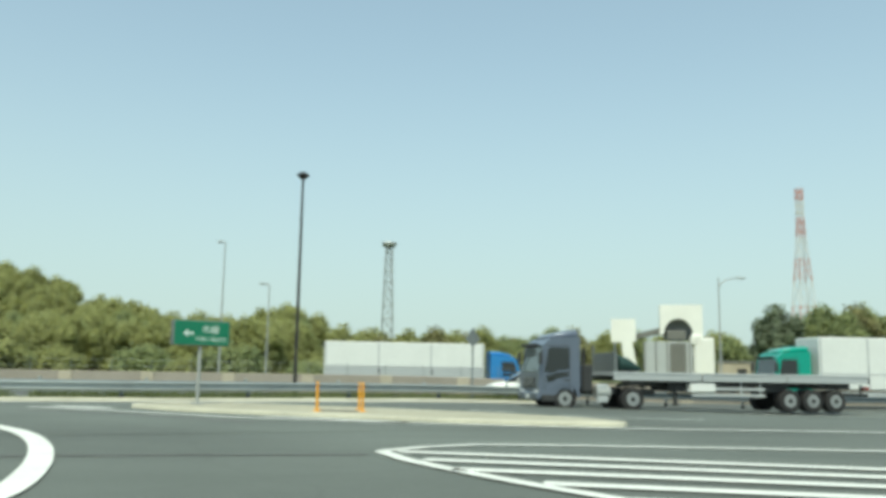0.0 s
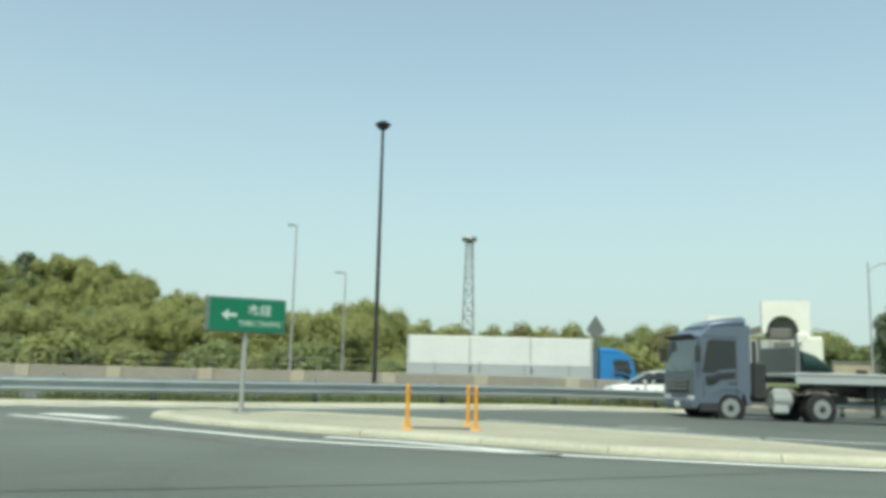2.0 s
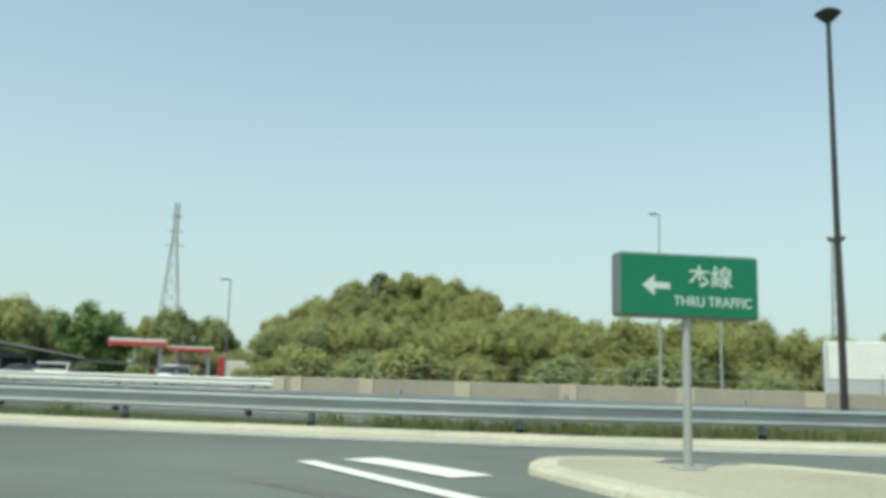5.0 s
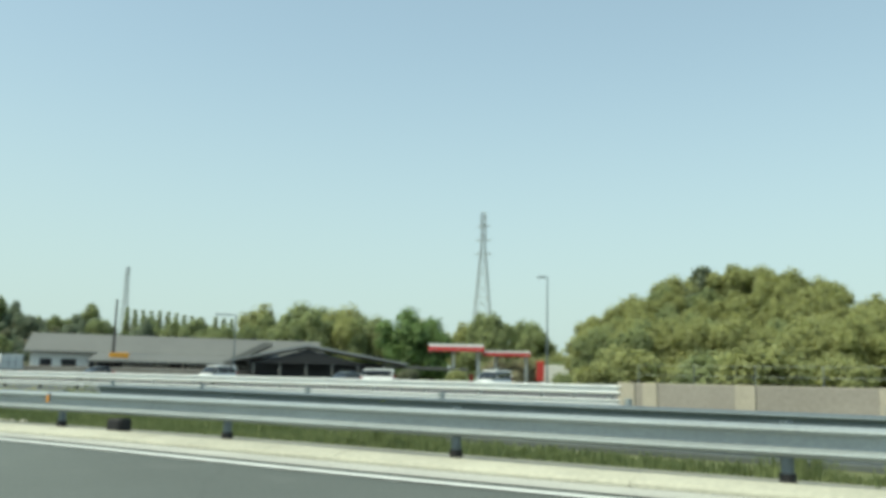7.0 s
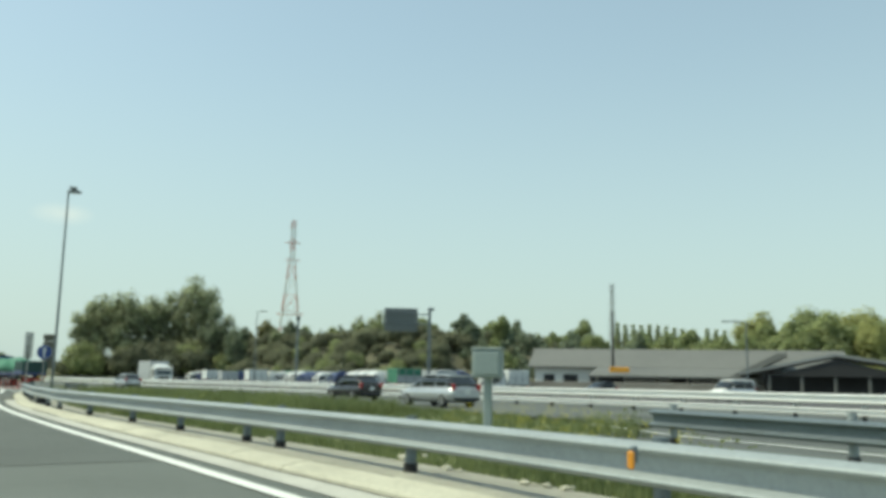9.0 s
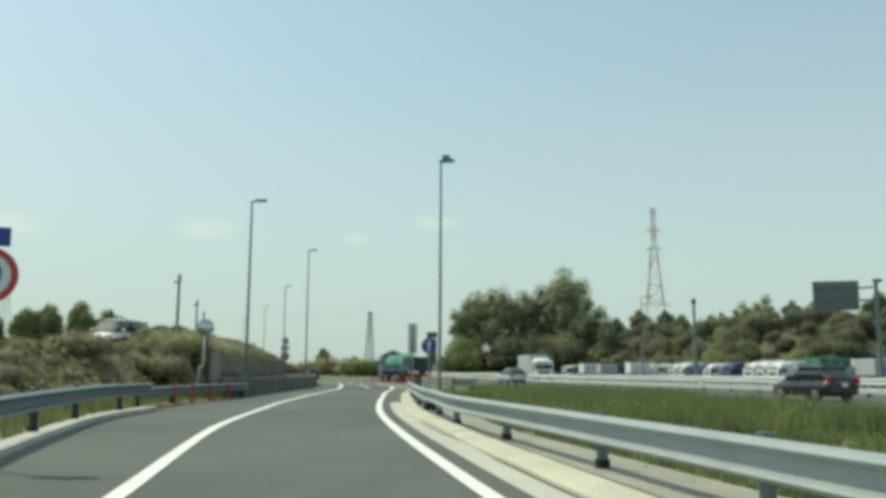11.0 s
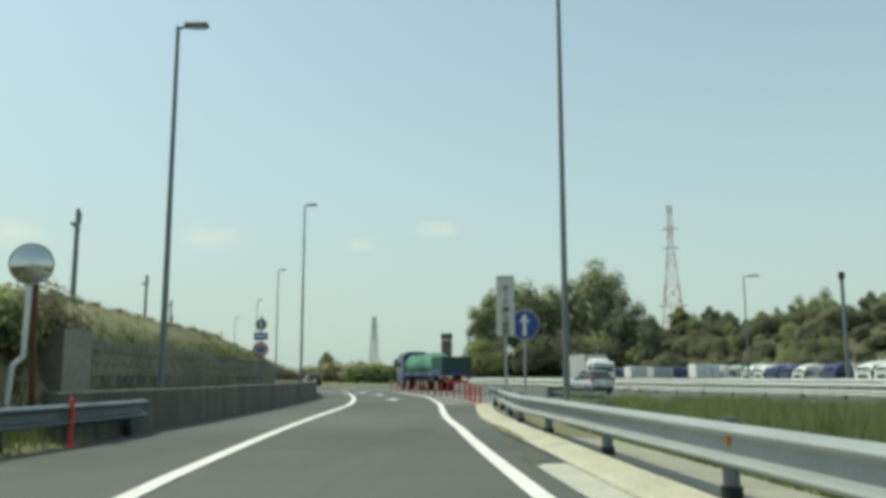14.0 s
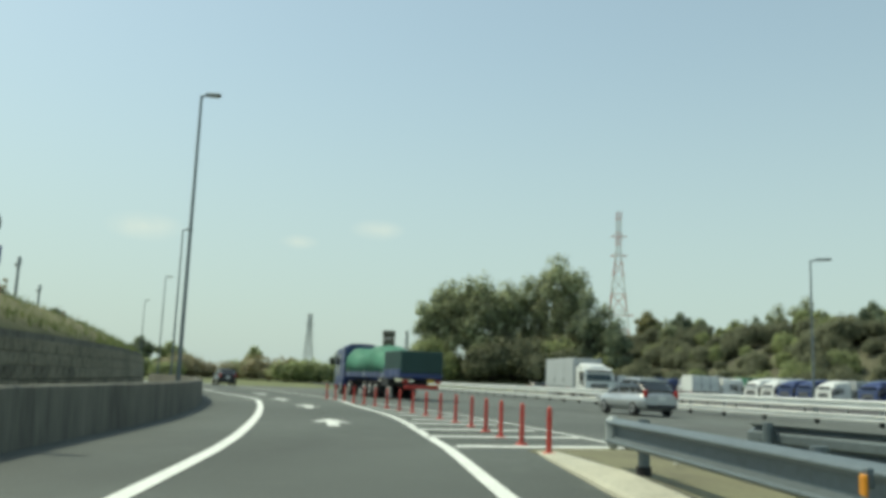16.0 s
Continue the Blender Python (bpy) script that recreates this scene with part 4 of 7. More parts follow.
# green direction sign on the island
sg = thing("direction_sign", pose(-5.25, 47.55, 0.165, 0, 0, 30), "green box sign with a white arrow on a grey post", "road sign")
part("post", Shape().rod((0, 0, -0.08), (0, 0.0, 1.75), 0.055, n=12), POLE_PALE, sg)
part("base_plate", Shape().box((0, 0, -0.065), (0.34, 0.34, 0.03), 0.008), POLE_PALE, sg)
case = part("case", Shape().box((0, 0.02, 2.15), (1.84, 0.26, 0.80), 0.03), SIGN_GREY, sg, "grey metal sign case")
part("face", Shape().box((0.0, -0.115, 2.15), (1.78, 0.02, 0.75), 0.008), SIGN_GREEN, case, "green sign face")
arrow = Shape().add([(-0.62, -0.13, 2.14), (-0.46, -0.13, 2.27), (-0.46, -0.13, 2.18), (-0.26, -0.13, 2.18), (-0.26, -0.13, 2.10), (-0.46, -0.13, 2.10), (-0.46, -0.13, 2.01)],
                    [(0, 6, 5, 4, 3, 2, 1)])
part("arrow", arrow, SIGN_TEXT, case, "white left arrow")
lettering("本線", 0.29, SIGN_TEXT, case, pose(0.27, -0.13, 2.25, 90, 0, 0))
lettering("THRU TRAFFIC", 0.175, SIGN_TEXT, case, pose(0.30, -0.13, 1.95, 90, 0, 0), squash=0.88)

# orange flexible posts on the island
first = None
for x, y in ((-1.30, 43.45), (-1.36, 44.85), (-0.16, 44.9), (-0.06, 43.6)):
    if first is None:
        ob = first = thing("delineator_post", pose(x, y, 0.085), "orange plastic delineator post on the island", "delineator", "orange posts on the island")
        part("tube", Shape().rod((0, 0, 0.03), (0, 0, 0.77), 0.036, 0.034, n=12).rod((0, 0, 0.77), (0, 0, 0.80), 0.034, 0.018, n=12), ORANGE, ob)
        part("foot", Shape().rod((0, 0, 0), (0, 0, 0.03), 0.11, 0.09, n=14), ORANGE, ob)
        part("band", Shape().rod((0, 0, 0.60), (0, 0, 0.70), 0.0368, n=12, caps=False), AMBER, ob, "reflecting amber band")
    else:
        copy_thing(first, pose(x, y, 0.085))
mat_plate = thing("ground_plate", pose(-0.7, 43.7, 0.085), "dark drain plate between the orange posts", "drain cover")
part("plate", Shape().box((0, 0, 0.012), (1.15, 0.2, 0.025), 0.006), DARKMETAL, mat_plate)

# red flexible posts at the merge
red = None
red_path = glide([(-85.8, 34.3), (-89.5, 33.55), (-93.2, 32.85), (-97.0, 31.8), (-101, 30.5), (-105.5, 28.8), (-112, 26.1), (-117, 23.9)], 0.5)
for x, y, a in spaced(red_path, 1.95, 0.0):
    if red is None:
        ob = red = thing("delineator_post", pose(x, y, 0), "red plastic delineator post at the merge", "delineator", "red posts at the merge")
        part("tube", Shape().rod((0, 0, 0.03), (0, 0, 0.72), 0.045, 0.04, n=12).rod((0, 0, 0.72), (0, 0, 0.75), 0.04, 0.02, n=12), REDPL, ob)
        part("foot", Shape().rod((0, 0, 0), (0, 0, 0.035), 0.12, 0.10, n=14), REDPL, ob)
        part("band", Shape().rod((0, 0, 0.52), (0, 0, 0.60), 0.0455, n=12, caps=False), SIGN_RED, ob)
    else:
        copy_thing(red, pose(x, y, 0))
for x, y in ((-57.8, 31.0), (-59.95, 30.62), (-62.3, 30.3), (-64.6, 30.1)):
    q = copy_thing(red, pose(x, y, 0))
    tagged(q, "red plastic delineator post before the mound", "delineator", "red posts by the mound")

# kerbside signs
cs = thing("notice_sign", pose(-73.75, 36.2, 0.12, 0, 0, 92), "tall white notice board with black characters on a post", "road sign")
part("post", Shape().rod((0, 0, 0), (0, 0.03, 2.15), 0.035, n=10), POLE_PALE, cs)
bd = part("board", Shape().box((0, 0, 2.74), (0.46, 0.035, 1.54), 0.01), BOARD_SHADE, cs, "white board with its shade greyed into the colour")
for k, ch in enumerate("カード挿入確認"):
    lettering("ー" if ch == "ー" else ch, 0.19, INK, bd, pose(0, -0.024, 3.17 - k * 0.185, 90, 90 if ch == "ー" else 0, 0))
bs = thing("blue_arrow_sign", pose(-77.3, 36.5, 0.05, 0, 0, 92), "round blue sign with a white arrow on a post", "road sign")
part("post", Shape().rod((0, 0.03, 0), (0, 0.03, 2.75), 0.035, n=10), POLE_PALE, bs)
dk = part("disc", Shape().rod((0, 0.0, 2.53), (0, -0.02, 2.53), 0.42, n=36), SIGN_BLUE, bs, "blue disc")
part("rim", Shape().rod((0, 0.012, 2.53), (0, -0.010, 2.53), 0.44, n=36), SIGN_WHITE, bs, "thin pale rim")
aw = [(-0.055, 2.20), (0.055, 2.20), (0.055, 2.62), (0.16, 2.58), (0.0, 2.88), (-0.16, 2.58), (-0.055, 2.62)]
part("arrow", Shape().add([(x, -0.024, z) for x, z in aw], [tuple(range(7))]), SIGN_WHITE, dk, "white upward arrow")
ts = thing("sign_post", pose(-82.9, 26.35, 0.0, 0, 0, 100), "post with a round sign, a blue plate and a red-ringed sign", "road sign")
part("post", Shape().rod((0, 0.03, 0), (0, 0.03, 3.35), 0.035, n=10), POLE_GREY, ts)
part("top_disc", Shape().rod((0, 0, 3.02), (0, -0.02, 3.02), 0.215, n=28), SIGN_GREY, ts, "round blue-grey sign")
part("top_bar", Shape().box((0, -0.025, 3.02), (0.06, 0.01, 0.34), 0.002), SIGN_WHITE, ts, "pale bar")
part("plate", Shape().box((0, -0.01, 2.58), (0.52, 0.02, 0.27), 0.005), SIGN_BLUE, ts, "blue plate")
part("plate_arrow", Shape().box((0, -0.024, 2.58), (0.42, 0.006, 0.09), 0.002), SIGN_WHITE, ts, "white bar")
rg = part("ring", Shape().rod((0, 0, 2.08), (0, -0.02, 2.08), 0.29, n=32), SIGN_RED, ts, "red ring")
part("ring_face", Shape().rod((0, -0.018, 2.08), (0, -0.026, 2.08), 0.225, n=32), POLE_PALE, rg, "pale grey face")
part("ring_bars", Shape().box((-0.07, -0.029, 2.08), (0.09, 0.006, 0.22), 0.002).box((0.07, -0.029, 2.08), (0.09, 0.006, 0.22), 0.002), SIGN_BLUE, rg)
fs = thing("speed_sign", pose(-39.8, 37.0, 0.0, 0, 0, 112), "round speed limit sign with a red ring below a small plate", "road sign")
part("post", Shape().rod((0, 0.03, 0), (0, 0.03, 2.9), 0.035, n=10), POLE_GREY, fs)
rg = part("ring", Shape().rod((0, 0, 2.32), (0, -0.02, 2.32), 0.35, n=32), SIGN_RED, fs, "red ring")
part("ring_face", Shape().rod((0, -0.018, 2.32), (0, -0.026, 2.32), 0.265, n=32), SIGN_WHITE, rg, "white face")
lettering("40", 0.34, SIGN_BLUE, rg, pose(0, -0.03, 2.32, 90, 0, 0))
part("plate", Shape().box((0, -0.01, 2.80), (0.46, 0.02, 0.24), 0.005), SIGN_BLUE, fs, "small dark plate")
mr = thing("road_mirror", pose(-65.7, 28.5, 0.2, 0, 0, 118), "round convex road mirror on a white post", "road mirror")
part("post", Shape().pipe([(-0.28, 0.05, 0), (-0.20, 0.05, 1.05), (-0.04, 0.05, 1.2), (0.0, 0.05, 2.9)], 0.05, 10), SIGN_WHITE, mr, "bent white post")
part("stay_post", Shape().rod((0.16, 0.12, 0), (0.06, 0.12, 2.6), 0.055, n=10), RUST, mr, "rusty brown post")
part("rim", Shape().rod((0, 0.06, 2.82), (0, -0.02, 2.82), 0.355, 0.37, n=32), POLE_PALE, mr, "pale rim")
ring = [[(0.34 * r * math.cos(a * 0.19635), -0.02 - 0.08 * (1 - r * r), 2.82 + 0.34 * r * math.sin(a * 0.19635)) for a in range(32)] for r in (1.0, 0.8, 0.55, 0.3, 0.05)]
part("glass", Shape().loft(ring, True), MIRROR, mr, "convex mirror glass")
bx = thing("control_box", pose(-31.38, 49.95, -0.13, 0, 0, 62), "grey-green steel box on a post in the verge", "cabinet")
part("post", Shape().box((0, 0, 0.68), (0.12, 0.12, 1.36), 0.015), GREYBOX, bx)
cb = part("case", Shape().box((0, 0, 1.55), (0.44, 0.32, 0.42), 0.02), GREYBOX, bx)
part("lid", Shape().box((0, 0, 1.775), (0.47, 0.35, 0.03), 0.01), GREYBOX, cb, "overhanging lid")
part("hatch", Shape().box((0, -0.165, 1.55), (0.36, 0.02, 0.32), 0.006), GREYBOX, cb)
for x, y, s in ((-23.6, 49.55, 0.34), (-55.25, 40.08, 0.42)):
    wt = thing("weight_block", pose(x, y, 0.02, 0, 0, 12), "dark rubber weight block at the foot of the rail", "weight block", "weight blocks")
    part("block", Shape().box((0, 0, 0.14), (s, 0.3, 0.28), 0.04), BLACK, wt)
    part("flange", Shape().box((0, 0, 0.02), (s + 0.2, 0.4, 0.04), 0.012), BLACK, wt)
for x, y, a in ((-24.96, 49.0, 16), (-59.2, 39.1, 12), (-77.0, 35.75, 10)):
    rf = thing("rail_reflector", pose(x, y - 0.13, 0.57, 0, 0, a), "amber reflector clipped to the guard rail", "reflector", "rail reflectors")
    part("lens", Shape().box((0, -0.0, 0.02), (0.07, 0.03, 0.13), 0.012), AMBER, rf)
    part("clip", Shape().box((0, 0.03, 0.06), (0.05, 0.05, 0.12), 0.008), STEEL_OLD, rf)
chips = None
rl = random.Random(12)
for x, y in ((-31.07, 48.64), (-31.55, 49.04), (-28.07, 49.25), (-24.82, 50.25), (-27.84, 49.42), (-29.75, 48.85), (-29.46, 48.95), (-27.6, 49.52), (-35.2, 47.1), (-41.3, 44.9), (-46.6, 43.3), (-55.5, 40.9), (-84.3, 36.0), (-83.4, 36.6)):
    m = pose(x, y, 0.06 + dip(x, y), 0, 0, rl.uniform(0, 360))
    if chips is None:
        chips = thing("rubble", m, "broken pale concrete rubble lying on the verge", "rubble", "pale rubble on the verge")
        part("lump", Shape().loft([[(rl.uniform(0.08, 0.14) * f * math.cos(k * 0.9), rl.uniform(0.07, 0.12) * f * math.sin(k * 0.9), z) for k in range(7)] for f, z in ((1.1, -0.03), (1.2, 0.03), (0.6, 0.07))], False), CONCRETE, chips)
        part("chip", Shape().box((0.22, 0.06, 0.02), (0.10, 0.07, 0.05), 0.015), CONCRETE, chips)
    else:
        c = copy_thing(chips, m)
        k = rl.uniform(0.3, 0.7)
        c.scale = (k, k, k)
db = thing("back_of_sign", pose(5.0, 59.4, -0.15), "dark sign seen from behind on a thin post", "road sign")
part("post", Shape().rod((0, 0, 0), (0, 0, 3.4), 0.04, n=8), POLE_GREY, db)
part("plate", Shape().add([(-0.36, 0, 2.95), (0, -0.015, 2.6), (0.36, 0, 2.95), (0, -0.015, 3.5), (-0.36, 0.03, 2.95), (0, 0.03, 2.6), (0.36, 0.03, 2.95), (0, 0.03, 3.5)],
                          [(0, 1, 2, 3), (7, 6, 5, 4), (0, 4, 5, 1), (1, 5, 6, 2), (2, 6, 7, 3), (3, 7, 4, 0)]), SIGN_GREY, db)
gs = thing("gantry_sign", pose(-93.5, 65.6, 0, 0, 0, 80), "large sign board seen from behind, held out from a steel post", "road sign")
part("post", Shape().rod((0, 0, 0), (0, 0, 7.6), 0.17, 0.13, n=12), POLE_GREY, gs)
part("arm", Shape().rod((-3.9, 0, 7.1), (0, 0, 7.2), 0.07, n=8).rod((-3.9, 0, 6.3), (0, 0, 6.3), 0.07, n=8), POLE_GREY, gs)
bk = part("board", Shape().box((-2.6, 0.1, 6.65), (3.0, 0.1, 2.1), 0.02), SIGN_GREY, gs)
for z in (5.95, 6.65, 7.35):
    part("stiffener", Shape().box((-2.6, 0.0, z), (3.0, 0.09, 0.09), 0.01), POLE_GREY, bk)
part("lamp_box", Shape().box((0.1, 0, 7.65), (0.6, 0.3, 0.25), 0.03), POLE_GREY, gs)
mx = thing("camera_mast", pose(-111.5, 55.8, 0), "dark steel mast beside the highway", "mast")
part("pole", Shape().rod((0, 0, 0), (0, 0, 7.9), 0.15, 0.12, n=10), POLE_GREY, mx)
part("head", Shape().box((0, 0, 7.7), (0.35, 0.35, 0.5), 0.05), POLE_DARK, mx)
dm = thing("dark_mast", pose(-114.9, 94.7, 0), "dark pole rising in front of the service building", "mast")
part("pole", Shape().rod((0, 0, 0), (0, 0, 10.2), 0.20, 0.12, n=10), POLE_DARK, dm)


# ---- towers ----
def lattice(name, at, height, w0, w1, label, mats, levels=9, arms=(), turn=0.0, th=0.14, top=None):
    ob = thing(name, pose(at[0], at[1], at[2], 0, 0, turn), label, "tower")
    hs = [height * (1 - (1 - k / levels) ** 1.25) for k in range(levels + 1)]
    half = lambda z: (w0 + (w1 - w0) * min(1.0, (z / height) * 1.25 if w1 < w0 * 0.5 else z / height)) / 2
    for k in range(levels):
        a, b = hs[k], hs[k + 1]
        sh = Shape()
        ca = [(half(a) * sx, half(a) * sy, a) for sx, sy in ((-1, -1), (1, -1), (1, 1), (-1, 1))]
        cb = [(half(b) * sx, half(b) * sy, b) for sx, sy in ((-1, -1), (1, -1), (1, 1), (-1, 1))]
        for i in range(4):
            j = (i + 1) % 4
            sh.rod(ca[i], cb[i], th, n=5)
            sh.rod(ca[i], cb[j], th * 0.55, n=4).rod(ca[j], cb[i], th * 0.55, n=4).rod(cb[i], cb[j], th * 0.55, n=4)
        part("section", sh, mats[k % len(mats)], ob)
    for z, r in arms:
        sh = Shape()
        for s in (-1, 1):
            sh.rod((0, 0, z), (s * r, 0, z), th * 0.9, n=5).rod((0, 0, z + r * 0.35), (s * r, 0, z), th * 0.6, n=4)
        part("cross_arm", sh, mats[0], ob)
    if top:
        part("platform", Shape().rod((0, 0, height - 0.3), (0, 0, height + 0.5), top * 0.7, top, n=12).rod((0, 0, height + 0.5), (0, 0, height + 1.0), top, top * 0.9, n=12), mats[0], ob)
    return ob


lattice("radio_mast", (6.4, 254.5, 5), 31.5, 3.4, 1.7, "grey lattice radio mast with a round platform", [TOWER_HAZED], 10, top=2.2, th=0.2)
lattice("transmission_tower", (89.8, 186.7, 0), 41, 5.5, 1.1, "red and white lattice tower behind the trees", [TOWER_RED, TOWER_WHITE], 9, th=0.10)
lattice("transmission_tower", (-279, 364, 0), 83, 13, 2.0, "grey lattice pylon behind the petrol station", [TOWER_HAZED], 12, arms=((62, 4.5), (69, 4), (76, 3.5)), th=0.2, turn=30)
lattice("transmission_tower", (-589.6, 102, 0), 107, 19, 2.5, "red and white lattice pylon beyond the trees", [TOWER_RED, TOWER_WHITE], 11, arms=((44, 9), (80, 5), (92, 5)), th=0.28, turn=80)
lattice("transmission_tower", (-464, 273, 0), 59, 6, 1.6, "thin grey pylon on the skyline", [TOWER_HAZED], 10, th=0.13)
lattice("transmission_tower", (-1115, -206, 0), 77, 12, 4, "pale grey pylon on the hazy skyline", [TOWER_HAZED], 9, arms=((50, 6), (64, 6)), th=0.4, turn=80)
lattice("transmission_tower", (-900, -60, 0), 48, 8, 2, "pale grey pylon on the hazy skyline", [TOWER_HAZED], 8, th=0.3, turn=80)
# white is used on this steel pylon to imitate haze
lattice("transmission_tower", (-281, -135, 0), 38, 8, 2, "pylon behind the bank, coloured pale for haze", [TOWER_WHITE], 8, arms=((24, 4), (29, 4)), th=0.11, turn=60)

# ---- vehicles ----
def wheel(parent, x, y, r, w, rim=RIM):
    s = 1 if y > 0 else -1
    t = part("wheel", Shape().rod((x, y - s * w, r), (x, y - s * 0.03, r), r, n=22).rod((x, y - s * 0.03, r), (x, y, r), r, r * 0.86, n=22), BLACK, parent, "black tyre")
    part("rim", Shape().rod((x, y - s * 0.02, r), (x, y + s * 0.012, r), r * 0.60, r * 0.56, n=18), rim, t, "bright wheel rim")
    part("hub", Shape().rod((x, y, r), (x, y + s * 0.05, r), r * 0.22, r * 0.18, n=10), DARKMETAL, t)


def rounded(x, hw, z0, z1, p=3.2, n=20, lean=0.0):
    out = []
    for k in range(n):
        a = 2 * math.pi * k / n
        c, s = math.cos(a), math.sin(a)
        yy = hw * math.copysign(abs(c) ** (2 / p), c)
        zz = (z0 + z1) / 2 + (z1 - z0) / 2 * math.copysign(abs(s) ** (2 / p), s)
        out.append((x, yy * (1 - lean * max(0, s)), zz))
    return out


def car(at, turn, kind, paint, label, group="cars", category="car"):
    """A car with its nose towards local -x."""
    L, W, H, hood, belt = {"hatch": (4.1, 1.70, 1.50, 0.95, 0.95), "estate": (4.7, 1.76, 1.52, 0.95, 0.98), "van": (4.7, 1.74, 1.86, 1.10, 1.12), "box": (3.4, 1.48, 1.80, 1.08, 1.08)}[kind]
    ob = thing("car", pose(*at, 0, 0, turn), label, category, group)
    lo = 0.20
    rows = [(0.0, 0.62, 0.35, hood * 0.72), (0.12, 0.86, lo, hood * 0.84), (0.6, 0.95, lo, hood * 0.95), (1.15, 1.0, lo, belt), (L * 0.55, 1.0, lo, belt + 0.02), (L - 0.5, 0.99, lo, belt + 0.03),
            (L - 0.1, 0.93, lo + 0.05, belt), (L, 0.80, 0.4, belt - 0.1)]
    body = part("body", Shape().loft([rounded(x, W / 2 * w, a, b) for x, w, a, b in rows]), paint, ob)
    nose = 0.95 if kind in ("hatch", "estate") else (0.65 if kind == "van" else 0.45)
    peak = nose + (0.95 if kind in ("hatch", "estate") else 0.85)
    tail = L - (0.55 if kind == "estate" else 0.65 if kind == "hatch" else 0.22)
    rows = [(nose, 0.84, belt - 0.12, belt + 0.02), (peak, 0.86, belt - 0.12, H - 0.05), (tail, 0.86, belt - 0.12, H - 0.05), (L - 0.10, 0.80, belt - 0.12, belt + 0.08)]
    part("glasshouse", Shape().loft([rounded(x, W / 2 * w, a, b, 4.0, lean=0.16) for x, w, a, b in rows], False), GLASS, ob, "dark window glass")
    th = 0.09 if kind in ("hatch", "estate") else 0.20
    rows = [(peak - 0.15, 0.72, H - th - 0.03, H - 0.05), (peak + 0.3, 0.78, H - th, H), ((peak + tail) / 2, 0.79, H - th, H + 0.015), (tail + 0.08, 0.76, H - th - 0.03, H - 0.02)]
    part("roof", Shape().loft([rounded(x, W / 2 * w, a, b) for x, w, a, b in rows]), paint, ob)
    for x in ((peak + 0.05), (peak + tail) / 2 + 0.15, tail - 0.08):
        for s in (-1, 1):
            part("pillar", Shape().rod((x, s * W / 2 * 0.87, belt - 0.02), (x + 0.05, s * W / 2 * 0.725, H - 0.08), 0.035 if x < tail - 0.2 or kind in ("hatch", "estate") else 0.10, n=6), paint, ob)
    for s in (-1, 1):
        part("headlamp", Shape().box((0.10, s * W * 0.36, hood * 0.72), (0.22, 0.34, 0.15), 0.05), LAMPGLASS, ob, "clear headlamp")
        part("tail_lamp", Shape().box((L - 0.06, s * W * 0.41, belt - 0.06), (0.14, 0.18, 0.30), 0.04), LIGHTRED, ob, "red tail lamp")
        part("door_mirror", Shape().box((peak - 0.35, s * (W / 2 + 0.08), belt + 0.05), (0.14, 0.2, 0.14), 0.05), paint, ob)
        part("door_handle", Shape().box((L * 0.5, s * (W / 2 - 0.005), belt - 0.12), (0.2, 0.03, 0.03), 0.01), paint, ob)
        for x in (0.82, L - 0.85):
            wheel(ob, x, s * (W / 2 - 0.01), 0.31, 0.2)
    part("front_bumper", Shape().box((0.06, 0, 0.36), (0.16, W * 0.8, 0.16), 0.05), DARKMETAL, ob)
    part("rear_bumper", Shape().box((L - 0.04, 0, 0.40), (0.14, W * 0.8, 0.18), 0.05), DARKMETAL, ob)
    part("number_plate", Shape().box((L + 0.035, 0, 0.72), (0.015, 0.33, 0.165), 0.004), SIGN_WHITE, ob, "pale number plate")
    return ob


